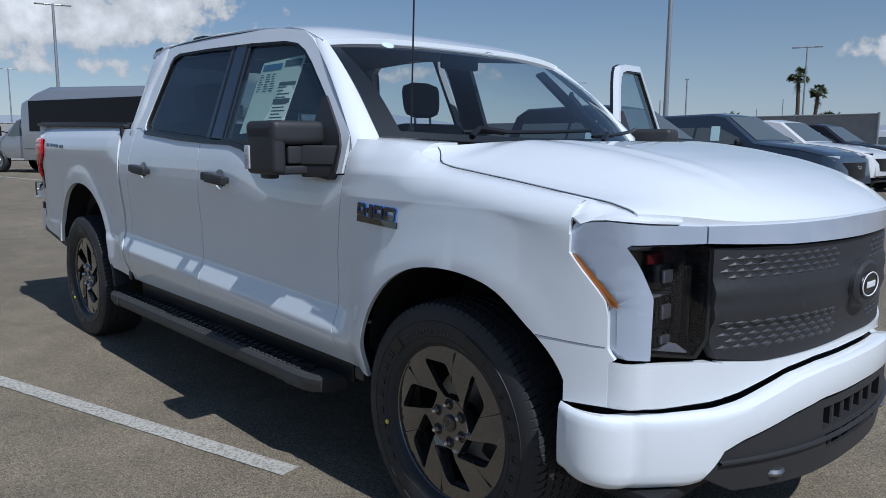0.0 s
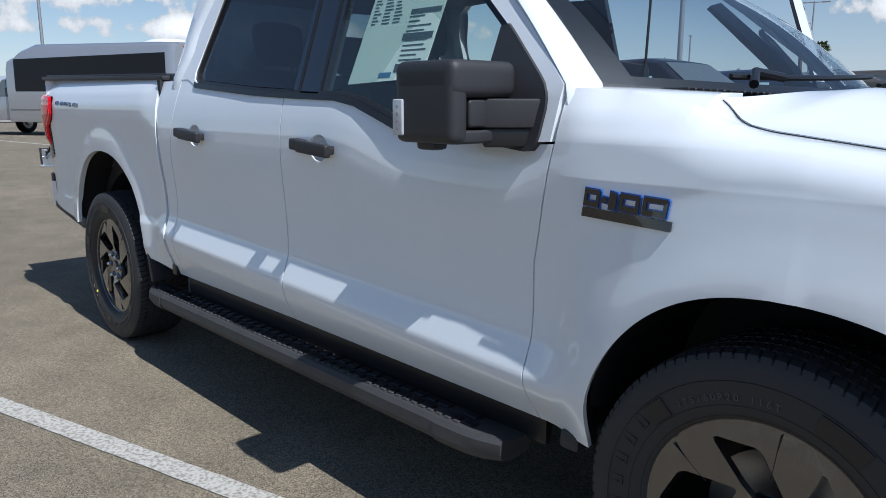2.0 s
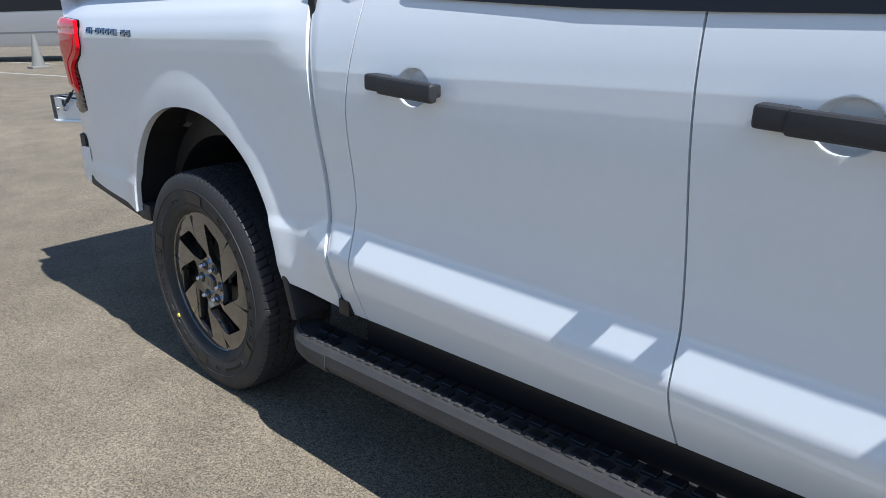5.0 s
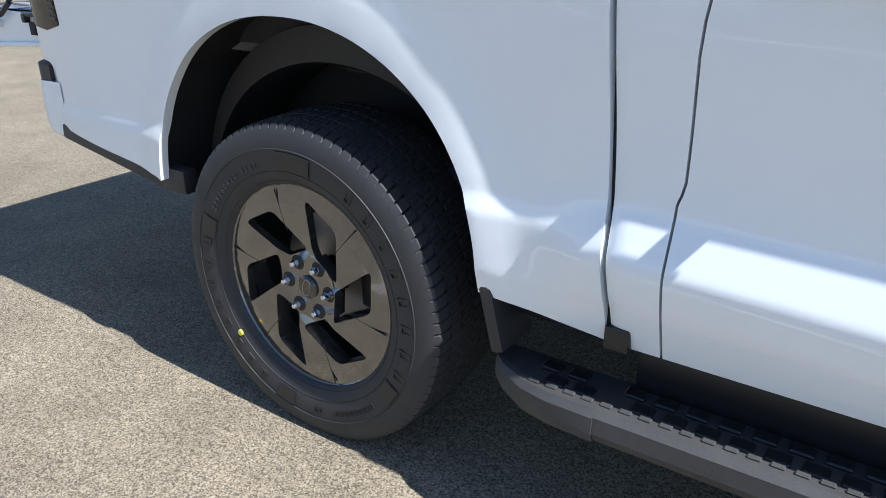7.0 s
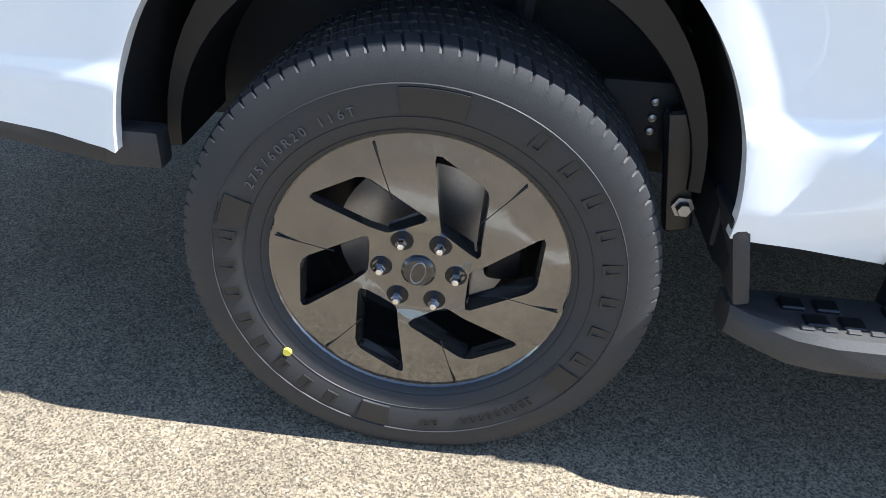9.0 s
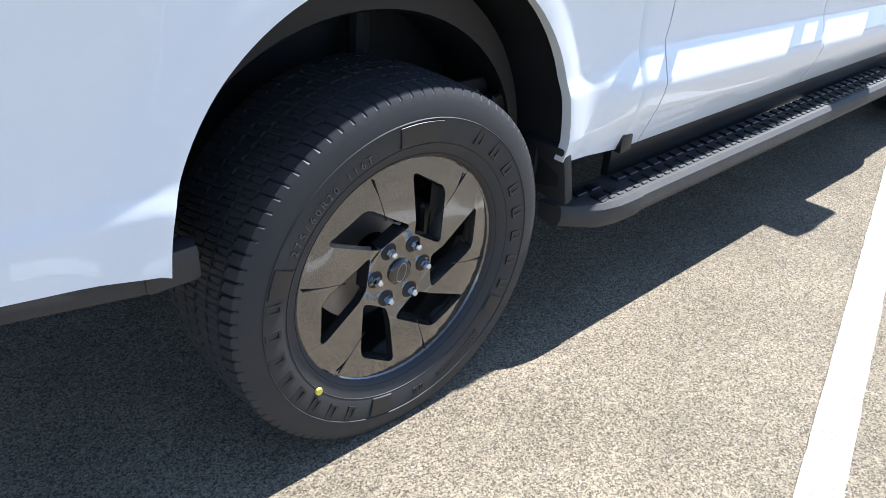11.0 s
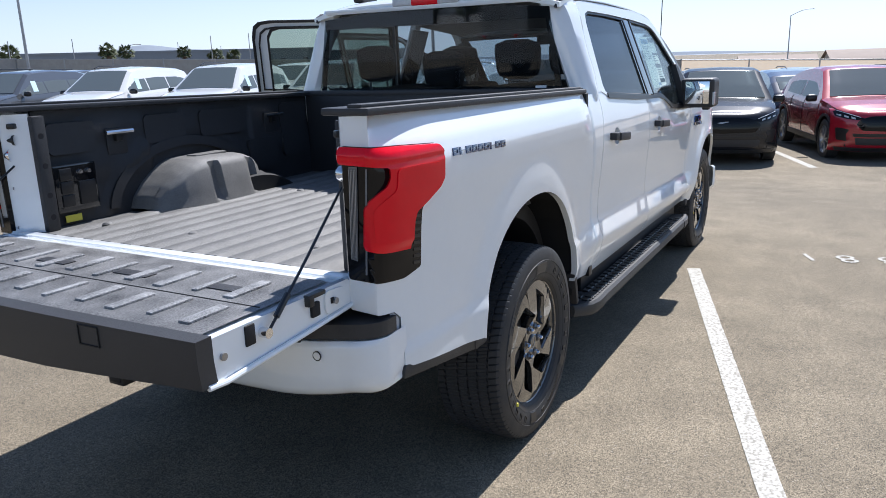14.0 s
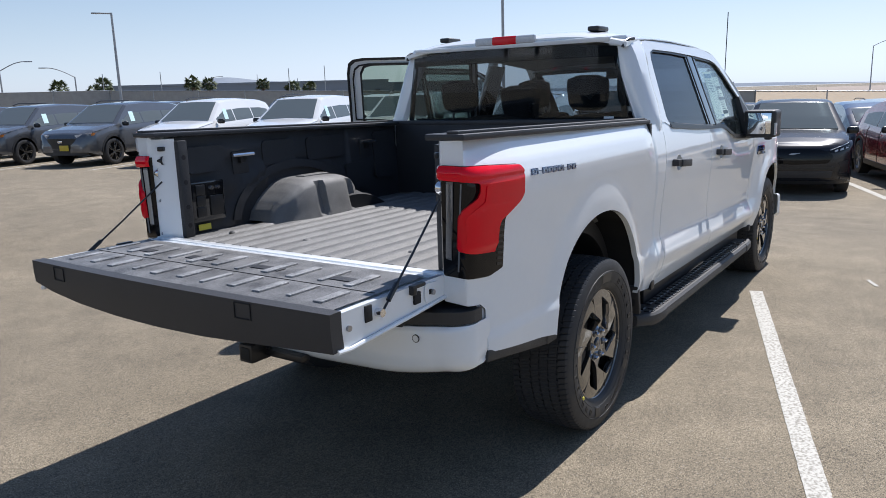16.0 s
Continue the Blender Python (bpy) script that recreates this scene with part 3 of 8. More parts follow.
        part("handle_base", paddle, BLACK, door)
        part("handle", h, BLACK, door, "black plastic pull handle")
    if sign == 1:
        fd.matrix_basis, rd.matrix_basis = DOOR_OPEN, REAR_OPEN
        left_doors = (rd, fd)

# greenhouse: leaning plane above the belt, steeper below the sill
def glass_y(z):
    return 0.928 - (z - 1.43) * 0.372 if z > 1.36 else 0.954 + (1.36 - z) * 0.17


def green(sign):
    return lambda x, z: (x, sign * glass_y(z), z)


def arc(cx, cz, r, a0, a1, n=5):
    return [(cx + r * math.cos(radians(a0 + (a1 - a0) * i / n)), cz + r * math.sin(radians(a0 + (a1 - a0) * i / n))) for i in range(n + 1)]


belt_pts = [(x, z) for x, z in BELT if 1.0 < x < 3.1]
WINDOW = [(1.075, 1.455), (1.085, 1.425), (1.12, 1.405)] + [(x, z + 0.012) for x, z in belt_pts[2:]] + [(3.075, 1.25), (3.085, 1.36), (2.95, 1.49), (2.70, 1.690), (2.62, 1.745), (2.54, 1.782), (2.42, 1.803), (2.10, 1.822), (1.60, 1.838), (1.24, 1.842), (1.175, 1.825), (1.145, 1.78)]
FRAME = [(0.885, 1.425), (1.02, 1.425), (1.12, 1.394)] + [(x, z) for x, z in belt_pts[2:]] + [(3.118, 1.232), (3.136, 1.372), (2.98, 1.525), (2.76, 1.715), (2.66, 1.79), (2.57, 1.835), (2.44, 1.862), (2.10, 1.885), (1.60, 1.900), (1.22, 1.900), (1.10, 1.885), (1.02, 1.84), (0.965, 1.72)]
REAR_HOLE = WINDOW[:3] + [(1.62, 1.370), (1.95, 1.356), (1.92, 1.825), (1.60, 1.838), (1.24, 1.842), (1.175, 1.825), (1.145, 1.78)]
FRONT_HOLE = [(2.07, 1.352), (2.18, 1.350), (2.295, 1.333), (2.433, 1.290), (2.53, 1.259), (2.68, 1.244), (3.00, 1.237), (3.085, 1.245), (3.085, 1.36), (2.95, 1.49), (2.70, 1.690), (2.62, 1.745), (2.54, 1.782), (2.42, 1.803), (2.04, 1.822)]
REAR_OUTER = [(0.935, 1.40), (1.12, 1.392), (1.62, 1.356), (1.955, 1.345), (1.93, 1.893), (1.60, 1.906), (1.06, 1.908), (0.985, 1.898), (0.95, 1.87), (0.935, 1.80)]
OPEN_HOLE = [(1.035, 1.425), (1.12, 1.405), (1.62, 1.370), (1.905, 1.358), (1.88, 1.848), (1.60, 1.860), (1.11, 1.862), (1.06, 1.848), (1.035, 1.80)]
# apertures in the body and the door frames that fill them
REAR_APERTURE = [(0.99, 1.418), (1.12, 1.394), (1.62, 1.358), (1.965, 1.345), (1.94, 1.872), (1.60, 1.884), (1.22, 1.884), (1.13, 1.872), (1.06, 1.83), (1.01, 1.70)]
FRONT_APERTURE = [(2.035, 1.343), (2.18, 1.338), (2.295, 1.321), (2.433, 1.278), (2.53, 1.247), (2.68, 1.232), (3.00, 1.226), (3.092, 1.24), (3.118, 1.365), (2.965, 1.518), (2.745, 1.702), (2.65, 1.772), (2.56, 1.818), (2.43, 1.845), (2.01, 1.868)]
rear_pane = [(1.10, 1.452), (1.13, 1.42), (1.62, 1.385), (1.91, 1.372), (1.885, 1.818), (1.60, 1.828), (1.25, 1.832), (1.19, 1.815), (1.16, 1.775)]
front_pane = [(2.10, 1.365), (2.18, 1.362), (2.31, 1.345), (2.45, 1.302), (2.55, 1.272), (2.68, 1.257), (2.94, 1.252), (2.96, 1.475), (2.69, 1.685), (2.61, 1.738), (2.53, 1.772), (2.41, 1.793), (2.08, 1.812)]


def shrink(pts, d):
    cx, cz = sum(p[0] for p in pts) / len(pts), sum(p[1] for p in pts) / len(pts)
    return [(x - math.copysign(min(d, abs(x - cx)), x - cx), z - math.copysign(min(d, abs(z - cz)), z - cz)) for x, z in pts]


def rounded(pts, r, n=4):
    """The outline with its corners rounded off."""
    out = []
    for i, p in enumerate(pts):
        p, a, c = Vector(p), Vector(pts[i - 1]), Vector(pts[(i + 1) % len(pts)])
        ra, rc = min(r, (a - p).length * 0.45), min(r, (c - p).length * 0.45)
        p0, p1 = p + (a - p).normalized() * ra, p + (c - p).normalized() * rc
        for k in span(0, 1, n):
            q = p0 * (1 - k) ** 2 + p * 2 * k * (1 - k) + p1 * k * k
            out.append((q.x, q.y))
    return out


def inset(sign, d):
    return lambda x, z: (x, green(sign)(x, z)[1] - sign * d, z)


for sign in (-1, 1):
    if sign == -1:
        part("window_frame", sheet(FRAME, [WINDOW], green(sign), (0, -sign * 0.045, 0), cuts=0.12), WHITE, truck)
        homes = (truck, truck)
    else:
        part("window_frame", sheet(FRAME, [REAR_APERTURE, FRONT_APERTURE], green(sign), (0, -sign * 0.045, 0), cuts=0.12), WHITE, truck)
        homes = left_doors
        for home, ap, hole in ((left_doors[0], REAR_OUTER, OPEN_HOLE), (left_doors[1], FRONT_APERTURE, FRONT_HOLE)):
            part("door_frame", sheet(shrink(ap, 0.004), [hole], green(sign), (0, -sign * 0.035, 0), cuts=0.12), WHITE, home)
            for a_, b_ in ((0.002, 0.020), (0.042, 0.052)):
                part("door_seal", sheet(shrink(ap, a_), [shrink(ap, b_)], inset(sign, 0.036), (0, -sign * 0.016, 0)), TRIM, home)
    for home, hole in zip(homes, (REAR_HOLE if sign < 0 else OPEN_HOLE, FRONT_HOLE)):
        part("window_trim", sheet(hole, [shrink(hole, 0.013)], inset(sign, 0.006), (0, -sign * 0.02, 0)), TRIM, home)
    for home, pane, m, nm in ((homes[0], rear_pane if sign < 0 else shrink(OPEN_HOLE, 0.006), TINT if sign < 0 else DOORGLASS, "rear_side_pane"), (homes[1], front_pane, CLEAR, "front_side_pane")):
        ob = part(nm, sheet(pane, [], inset(sign, 0.018), (0, -sign * 0.004, 0)), m, home, "tinted window" if m is TINT else "")
        ob.visible_shadow = False
    lo = [(x, z - 0.007) for x, z in BELT if 1.1 < x < 3.05]
    if sign < 0:
        for a_, b_ in ((1.10, 1.90), (1.90, 2.95)):
            xs = [a_] + [x for x, z in lo if a_ < x < b_] + [b_]
            rows = [[(x, sign * (glass_y(lerp(x, BELT)) + 0.006 - d * 0.25), lerp(x, BELT) - 0.006 + d) for d in (0, 0.011, 0.021)] for x in xs]
            part("belt_moulding", flange(grid(rows), (0, -sign * 0.012, 0)), TRIM, truck)
    part("b_pillar_trim", sheet([(1.90, 1.368), (2.105, 1.360), (2.085, 1.815), (1.88, 1.824)], [], inset(sign, 0.010 if sign < 0 else 0.05), (0, -sign * 0.03, 0)), GLOSSBLACK, truck)
    part("mirror_sail", sheet([(2.80, 1.230), (2.90, 1.220), (3.045, 1.205), (3.066, 1.207), (3.078, 1.220), (3.086, 1.25), (3.095, 1.31), (3.095, 1.335), (3.090, 1.355), (3.078, 1.376), (3.060, 1.395), (2.945, 1.500), (2.905, 1.535), (2.880, 1.530), (2.868, 1.27)], [], inset(sign, -0.010), (0, -sign * 0.05, 0), cuts=0.06), BLACK, homes[1])
    # A pillar between the door frame and the windscreen
    rows = []
    for t in [-0.18, -0.09] + span(0, 1, 12):
        ox, oz = 3.142 + (2.66 - 3.142) * t, 1.374 + (1.786 - 1.374) * t + 0.030 * math.sin(math.pi * max(t, 0))
        if t < 0:
            # the foot of the pillar goes straight down behind the fender
            ox, oz = 3.142 - 0.05 * t, 1.374 + 0.30 * t
        oy = 0.948 + (0.79 - 0.948) * max(t, 0)
        q = min(max(t, 0), 1)
        dx, dy = 0.030 + 0.010 * q, 0.108 - 0.080 * q
        rows.append([(ox - 0.002, sign * oy, oz), (ox + 0.3 * dx, sign * (oy - 0.10 * dy), oz + 0.006), (ox + 0.75 * dx, sign * (oy - 0.5 * dy), oz + 0.009), (ox + dx, sign * (oy - 0.9 * dy), oz + 0.008), (ox + dx, sign * (oy - dy), oz + 0.002)])
    part("a_pillar", flange(grid(rows), (-0.02, -sign * 0.02, -0.01)), WHITE, truck)
    # C pillar: wraps from the side to the back of the cab
    rows = []
    for t in span(0, 1, 16):
        z = 1.36 + 0.55 * t
        y = 0.940 - max(z - 1.43, 0) * 0.372 - 0.02 * smooth(z, 1.80, 1.92)
        xf = 0.935 + 0.05 * smooth(z, 1.42, 1.55) + 0.09 * smooth(z, 1.6, 1.9)
        xb = 0.845 + 0.02 * t
        rows.append([(xf, sign * y, z), (xf - 0.04, sign * (y + 0.003), z), (xb + 0.035, sign * (y - 0.006), z), (xb + 0.012, sign * (y - 0.028), z), (xb, sign * (y - 0.06), z), (xb + 0.005, sign * (y - 0.115 + 0.0 * t), z)])
    part("c_pillar", flange(grid(rows), (0.03, -sign * 0.02, 0)), WHITE, truck)

# roof: crowned skin
rows = []
for x in [0.835, 0.86, 0.90, 1.0] + span(1.15, 2.45, 10) + [2.55, 2.62, 2.68, 2.72]:
    edge = lerp(x, [(0.83, 1.868), (0.95, 1.893), (1.25, 1.905), (1.6, 1.906), (2.1, 1.892), (2.45, 1.862), (2.58, 1.836), (2.72, 1.780)])
    top = lerp(x, [(0.83, 1.920), (0.88, 1.948), (1.0, 1.962), (1.6, 1.968), (2.1, 1.942), (2.45, 1.892), (2.60, 1.856), (2.72, 1.812)])
    hw = lerp(x, [(0.8, 0.765), (1.2, 0.752), (2.3, 0.762), (2.72, 0.785)])
    rows.append([(x + 0.07 * (1 - (s * s)) * smooth(x, 2.2, 2.72), s * hw, edge + (top - edge) * (1 - abs(s) ** 4.5)) for s in span(-1, 1, 25)])
part("roof", flange(grid(rows), (0, 0, -0.025)), WHITE, truck)
for s in (-1, 1):
    part("roof_ditch_strip", tube([(x, s * (lerp(x, [(0.8, 0.752), (2.5, 0.758)])), lerp(x, [(0.84, 1.868), (0.95, 1.890), (1.25, 1.902), (1.6, 1.903), (2.1, 1.889), (2.45, 1.865)]) - 0.006) for x in span(0.90, 2.45, 14)], 0.004, 6), TRIM, truck)
    part("roof_fin", box((0.15, 0.075, 0.03), (1.02, s * 0.52, 1.965), 0.014, 3), TRIM, truck, "low black cap on the roof")

for sg in (-1, 1):
    part("ditch_end", tube([(0.96, sg * 0.757, 1.894), (0.89, sg * 0.757, 1.888), (0.848, sg * 0.748, 1.872), (0.838, sg * 0.742, 1.845)], 0.010, 8), TRIM, truck)

# windscreen
def shield(s, t):
    """s across from -1 to 1, t from base to header."""
    xb, zb = 3.168 + 0.345 * (1 - s * s), 1.376 - 0.035 * (1 - s * s)
    xt, zt = 2.692 + 0.085 * (1 - s * s), 1.780 + 0.020 * (1 - abs(s) ** 3)
    y = s * (0.842 + (0.766 - 0.842) * t)
    return (xb + (xt - xb) * t + 0.02 * math.sin(math.pi * t), y, zb + (zt - zb) * t + 0.03 * math.sin(math.pi * t))


ws = part("windscreen", flange(grid([[shield(s, t) for s in span(-1, 1, 25)] for t in span(0, 1, 15)]), (-0.005, 0, -0.003)), SHIELD, truck)
ws.visible_shadow = False
band = grid([[Vector(shield(s, t)) + Vector((-0.012, 0, -0.006)) for s in span(-1, 1, 25)] for t in (0.92, 1.0)])
part("windscreen_band", band, TRIM, truck)
for sg in (-1, 1):
    part("windscreen_side_band", grid([[Vector(shield(sg * q, t)) + Vector((-0.012, 0, -0.006)) for q in (0.925 - 0.03 * (1 - t), 0.96, 1.0)] for t in span(0, 1, 15)]), TRIM, truck)
for y, m in ((-0.50, 0), (0.12, 1)):
    # small oval stickers inside the top of the glass
    o = lathe([(0.034, 0), (0.030, 0.001), (0.0005, 0.001)] if m == 0 else [(0.034, 0), (0.029, 0.001), (0.027, 0)], 20, axis="x")
    o.transform(Matrix.Diagonal((1, 1, 0.5, 1)))
    c_ = Vector(shield(y / 0.78, 0.93))
    part("oval_sticker", o, PAPER if m == 0 else STEEL, truck, place=Matrix.Translation(c_ + Vector((0.006, 0, 0.006))) @ Matrix.Rotation(radians(-38), 4, "Y"))
part("windscreen_base_band", grid([[Vector(shield(s, t)) + Vector((-0.012, 0, -0.006)) for s in span(-1, 1, 25)] for t in (0.0, 0.06)]), TRIM, truck)
# cowl grille below the glass
rows = []
for s in span(-0.88, 0.88, 25):
    xb, _, zb = shield(s, 0)
    rows.append([(xb - 0.03, s * 0.90, zb - 0.005), (xb + 0.05, s * 0.87, zb - 0.008), (xb + 0.13, s * 0.865, zb - 0.022), (xb + 0.16, s * 0.86, zb - 0.06)])
cowl = part("cowl", grid(rows), BLACK, truck)
for i in range(16):
    y = -0.78 + 0.016 * i
    s = y / 0.90
    xb, _, zb = shield(s, 0)
    part("cowl_slat", box((0.075, 0.006, 0.008), (xb + 0.085, y, zb - 0.008), 0.002, 1), TRIM, cowl)
for y0, y1 in ((-0.60, 0.05), (0.02, 0.66)):
    pts = []
    for k in range(9):
        y = y0 + (y1 - y0) * k / 8
        x, _, z = shield(y / 0.90, 0.02 + 0.05 * k / 8)
        pts.append((x + 0.04, y, z + 0.025))
    w = tube(pts, 0.008, 6)
    tube([(pts[0][0] + 0.07, y0 - 0.02, pts[0][2] - 0.02), (pts[0][0] + 0.04, y0 + 0.05, pts[0][2] + 0.012), pts[2]], 0.012, 8, w)
    part("wiper", w, TRIM, truck)
ant = tube([(3.206, -0.706, 1.36), (3.208, -0.706, 1.42)], 0.016, 10, r2=0.008)
tube([(3.208, -0.706, 1.42), (3.225, -0.706, 1.90), (3.240, -0.706, 2.20)], 0.0035, 6, ant)
part("antenna", ant, TRIM, truck)

# bonnet
def bonnet(s, t):
    """s across, t from the cowl to the nose."""
    a = abs(s)
    xb = 3.47 + 0.20 * (1 - a ** 2.2)
    xf = 4.615 - 0.275 * a ** 2.6
    x = xb + (xf - xb) * t
    edge = bonnet_edge(3.47 + 0.87 * t)
    crown = lerp(t, [(0, 1.345), (0.12, 1.350), (0.3, 1.335), (0.45, 1.315), (0.65, 1.278), (0.8, 1.238), (0.9, 1.200), (0.95, 1.175), (1.0, 1.135)])
    zc = crown + 0.012 * smooth(a, 0.45, 0.62) * (1 - smooth(t, 0.75, 1))
    z = zc + (edge - zc) * smooth(a, 0.62, 1.0) ** 1.2
    # the rear corner is rounded off, and a bulge runs along the middle
    y = s * (0.875 - 0.02 * t) * (1 - 0.085 * (1 - smooth(t, 0, 0.13)))
    z += 0.014 * smooth(a, 0.58, 0.51) * smooth(t, 0.0, 0.2) * (1 - smooth(t, 0.70, 0.98))
    return (x, y, z)


part("bonnet", flange(grid([[bonnet(s, t) for s in span(-1, 1, 61)] for t in [0, 0.03, 0.06, 0.09, 0.12] + span(0.15, 0.9, 18) + [0.94, 0.97, 0.985, 1.0]]), (-0.004, 0, -0.03)), WHITE, truck)

for sg in (-1, 1):
    part("bonnet_gap", tube([Vector(bonnet(sg * q, 0)) + Vector((-0.005, 0, -0.002)) for q in span(0.86, 0.99, 4)] + [Vector(bonnet(sg, t)) + Vector((0, sg * 0.004, -0.003)) for t in span(0.0, 0.99, 40)], 0.0012, 6), LINER, truck)

def strip_put(y, z):
    y = math.copysign(corner(abs(y)), y)
    return (nose(y) + 0.006 + 0.015 * smooth(abs(y), 0.80, 0.895) * (1 - smooth(abs(y), 0.91, 0.946)), y, z)


for sg in (-1, 1):
    upper = [Vector(bonnet(sg, t)) + Vector((0, sg * 0.002, -0.008)) for t in (0.74, 0.80, 0.86, 0.91, 0.94, 0.965, 0.985, 0.997)] + [Vector(bonnet(sg * a, 1.0)) + Vector((-0.002, 0, -0.010)) for a in (0.97, 0.93, 0.88)]
    lower = [Vector((x, sg * (half_width(x, fender_top(x)) - 0.002), fender_top(x) - 0.002)) for x in (4.09, 4.14, 4.178)] + [Vector((4.194, sg * (half_width(4.194, 1.148) - 0.001), 1.148))] + [Vector(strip_put(sg * y, z)) + Vector((0.002, 0, 0.002)) for y, z in ((0.966, 1.128), (0.950, 1.139), (0.930, 1.142), (0.90, 1.140), (0.87, 1.137), (0.82, 1.133), (0.77, 1.131))]
    part("corner_panel", flange(grid([[a.lerp(b, k) + Vector((0.006, sg * 0.004, 0.004)) * math.sin(math.pi * k) for k in span(0, 1, 6)] for a, b in zip(upper, lower)]), (-0.015, -sg * 0.01, -0.004)), WHITE, truck)


# nose
def nose_put(off=0.0, rake=0.0):
    return lambda y, z: (nose(y) + off + rake * (z - 0.9), y, z)


def mirror_pts(pts):
    return [(-y, z) for y, z in pts]


def bump_path(s):
    """Plan of the front bumper: s below 0.93 is y across the front, past it the corner runs back along the side."""
    if s <= 0.88:
        return nose(s) + 0.045, s
    x0, y0 = nose(0.88) + 0.045, 0.88
    k = (s - 0.88) / 0.24
    a = min(k / 0.62, 1) * math.pi / 2
    return x0 - 0.105 * (1 - math.cos(a)) - 0.02 * math.sin(a) - 0.075 * max(0, (k - 0.62) / 0.38), y0 + 0.118 * math.sin(a)


BACK = (-0.03, 0, 0)
NOSE_GAP = 0.017
BUMP_TOP = [(0, 0.690), (0.26, 0.688), (0.40, 0.672), (0.50, 0.640), (0.58, 0.612), (0.66, 0.598), (0.80, 0.594), (0.92, 0.600), (1.12, 0.628)]
BUMP_LOW = [(0, 0.575), (0.28, 0.573), (0.42, 0.548), (0.60, 0.496), (0.655, 0.466), (0.675, 0.425), (0.705, 0.387), (0.74, 0.378), (0.90, 0.383), (1.02, 0.405), (1.12, 0.44)]
for sg in (1, -1):
    fl = (lambda pts: pts) if sg == 1 else mirror_pts
    # frosted light strip that bends down outside the lamp
    part("light_strip", sheet(fl([(0.700, 1.126), (0.85, 1.132), (0.925, 1.140), (0.958, 1.133), (0.975, 1.10), (0.975, 1.035), (0.903, 0.910), (0.901, 0.785), (0.886, 0.757), (0.83, 0.752), (0.828, 0.93), (0.892, 1.07), (0.885, 1.078), (0.700, 1.078)]), [], strip_put, BACK, cuts=0.035), DRL, truck)
    bowl = part("headlamp", sheet(fl([(0.680, 1.068), (0.882, 1.068), (0.822, 0.935), (0.822, 0.765), (0.70, 0.752), (0.672, 0.80), (0.670, 1.06)]), [], nose_put(-0.085), BACK, cuts=0.06), LAMPBACK, truck, "smoked headlamp with dark reflectors")
    rim_pts = [(0.680, 1.071), (0.886, 1.071), (0.825, 0.937), (0.825, 0.762), (0.70, 0.748), (0.668, 0.80), (0.666, 1.064)]
    part("lamp_rim", sheet(fl(rim_pts), [fl(shrink(rim_pts, 0.009))], nose_put(-0.006), (-0.09, 0, 0), cuts=0.06), GLOSSBLACK, bowl)
    lens = part("lens", sheet(fl(shrink(rim_pts, 0.008)), [], nose_put(-0.008), (-0.004, 0, 0), cuts=0.05), SMOKED, bowl, "smoked clear lens")
    for z0, h in ((0.985, 0.075), (0.885, 0.085), (0.805, 0.05)):
        part("projector", box((0.05, 0.085, h), (nose(0.765) - 0.06, sg * 0.768, z0), 0.012, 2), GLOSSBLACK, bowl)
        part("projector_eye", box((0.012, 0.05, h * 0.5), (nose(0.765) - 0.032, sg * 0.768, z0), 0.006, 2), DIMLENS, bowl)
    part("reflector", sheet(fl([(0.81, 0.775), (0.70, 0.760), (0.735, 0.79)]), [], nose_put(-0.03), BACK), CLEARLENS, bowl)
    part("inner_bar", box((0.02, 0.09, 0.007), (nose(0.78) - 0.03, sg * 0.785, 0.935), 0.002), STEEL, bowl)
    part("inner_bar", box((0.02, 0.016, 0.20), (nose(0.70) - 0.045, sg * 0.705, 0.91), 0.004), TRIM, bowl)
    part("red_reflex", box((0.01, 0.08, 0.03), (nose(0.78) - 0.05, sg * 0.79, 1.035), 0.003), REDDARK, bowl)
    part("amber_marker", sheet(fl([(0.972, 1.045), (0.9745, 1.018), (0.916, 0.912), (0.905, 0.902), (0.906, 0.918)]), [], lambda y, z: (strip_put(y, z)[0] + 0.008, math.copysign(corner(abs(y)) + 0.004, y), z), (-0.02, 0, 0)), AMBER, truck, "amber side marker")
    # white bumper cover below the lamp
    rows = []
    for y in [0.62, 0.64, 0.66] + span(0.70, 0.925, 12):
        zt, zb = lerp(y, [(0.62, 0.727), (0.66, 0.737), (0.89, 0.744), (0.92, 0.752)]), lerp(y, BUMP_TOP) + NOSE_GAP
        rows.append([(nose(y) - 0.0005 + 0.0255 * smooth(y, 0.64, 0.90) + 0.024 * smooth(y, 0.83, 0.925) - 0.008 * (q < 0.02), sg * y, zb + (zt - zb) * q) for q in (0, 0.04, 0.1, 0.2, 0.4, 0.6, 0.8, 1)])
    part("nose_corner", flange(grid(rows), (-0.03, 0, 0)), WHITE, truck)
    rows = []
    for s in span(0.0, 0.62, 22) + span(0.64, 0.75, 9) + span(0.77, 1.065, 20):
        x, y = bump_path(s)
        zt, zb = lerp(s, BUMP_TOP), lerp(s, BUMP_LOW)
        col = []
        for q in (0, 0.02, 0.06, 0.13, 0.25, 0.45, 0.65, 0.82, 0.92, 0.97, 1):
            z = zb + (zt - zb) * q
            roll = 0.030 * max(0, 1 - q / 0.12) ** 2 + 0.016 * max(0, 1 - (1 - q) / 0.07) ** 2 - 0.006 * math.sin(math.pi * q)
            back = max(0, (s - 0.90) / 0.22)
            col.append((x - roll * (1 - min(back, 1)) + 0.0, sg * (y - roll * min(back * 1.5, 1)), z))
        rows.append(col)
    part("bumper_half", flange(grid(rows), (-0.03, -sg * 0.01, 0)), WHITE, truck)
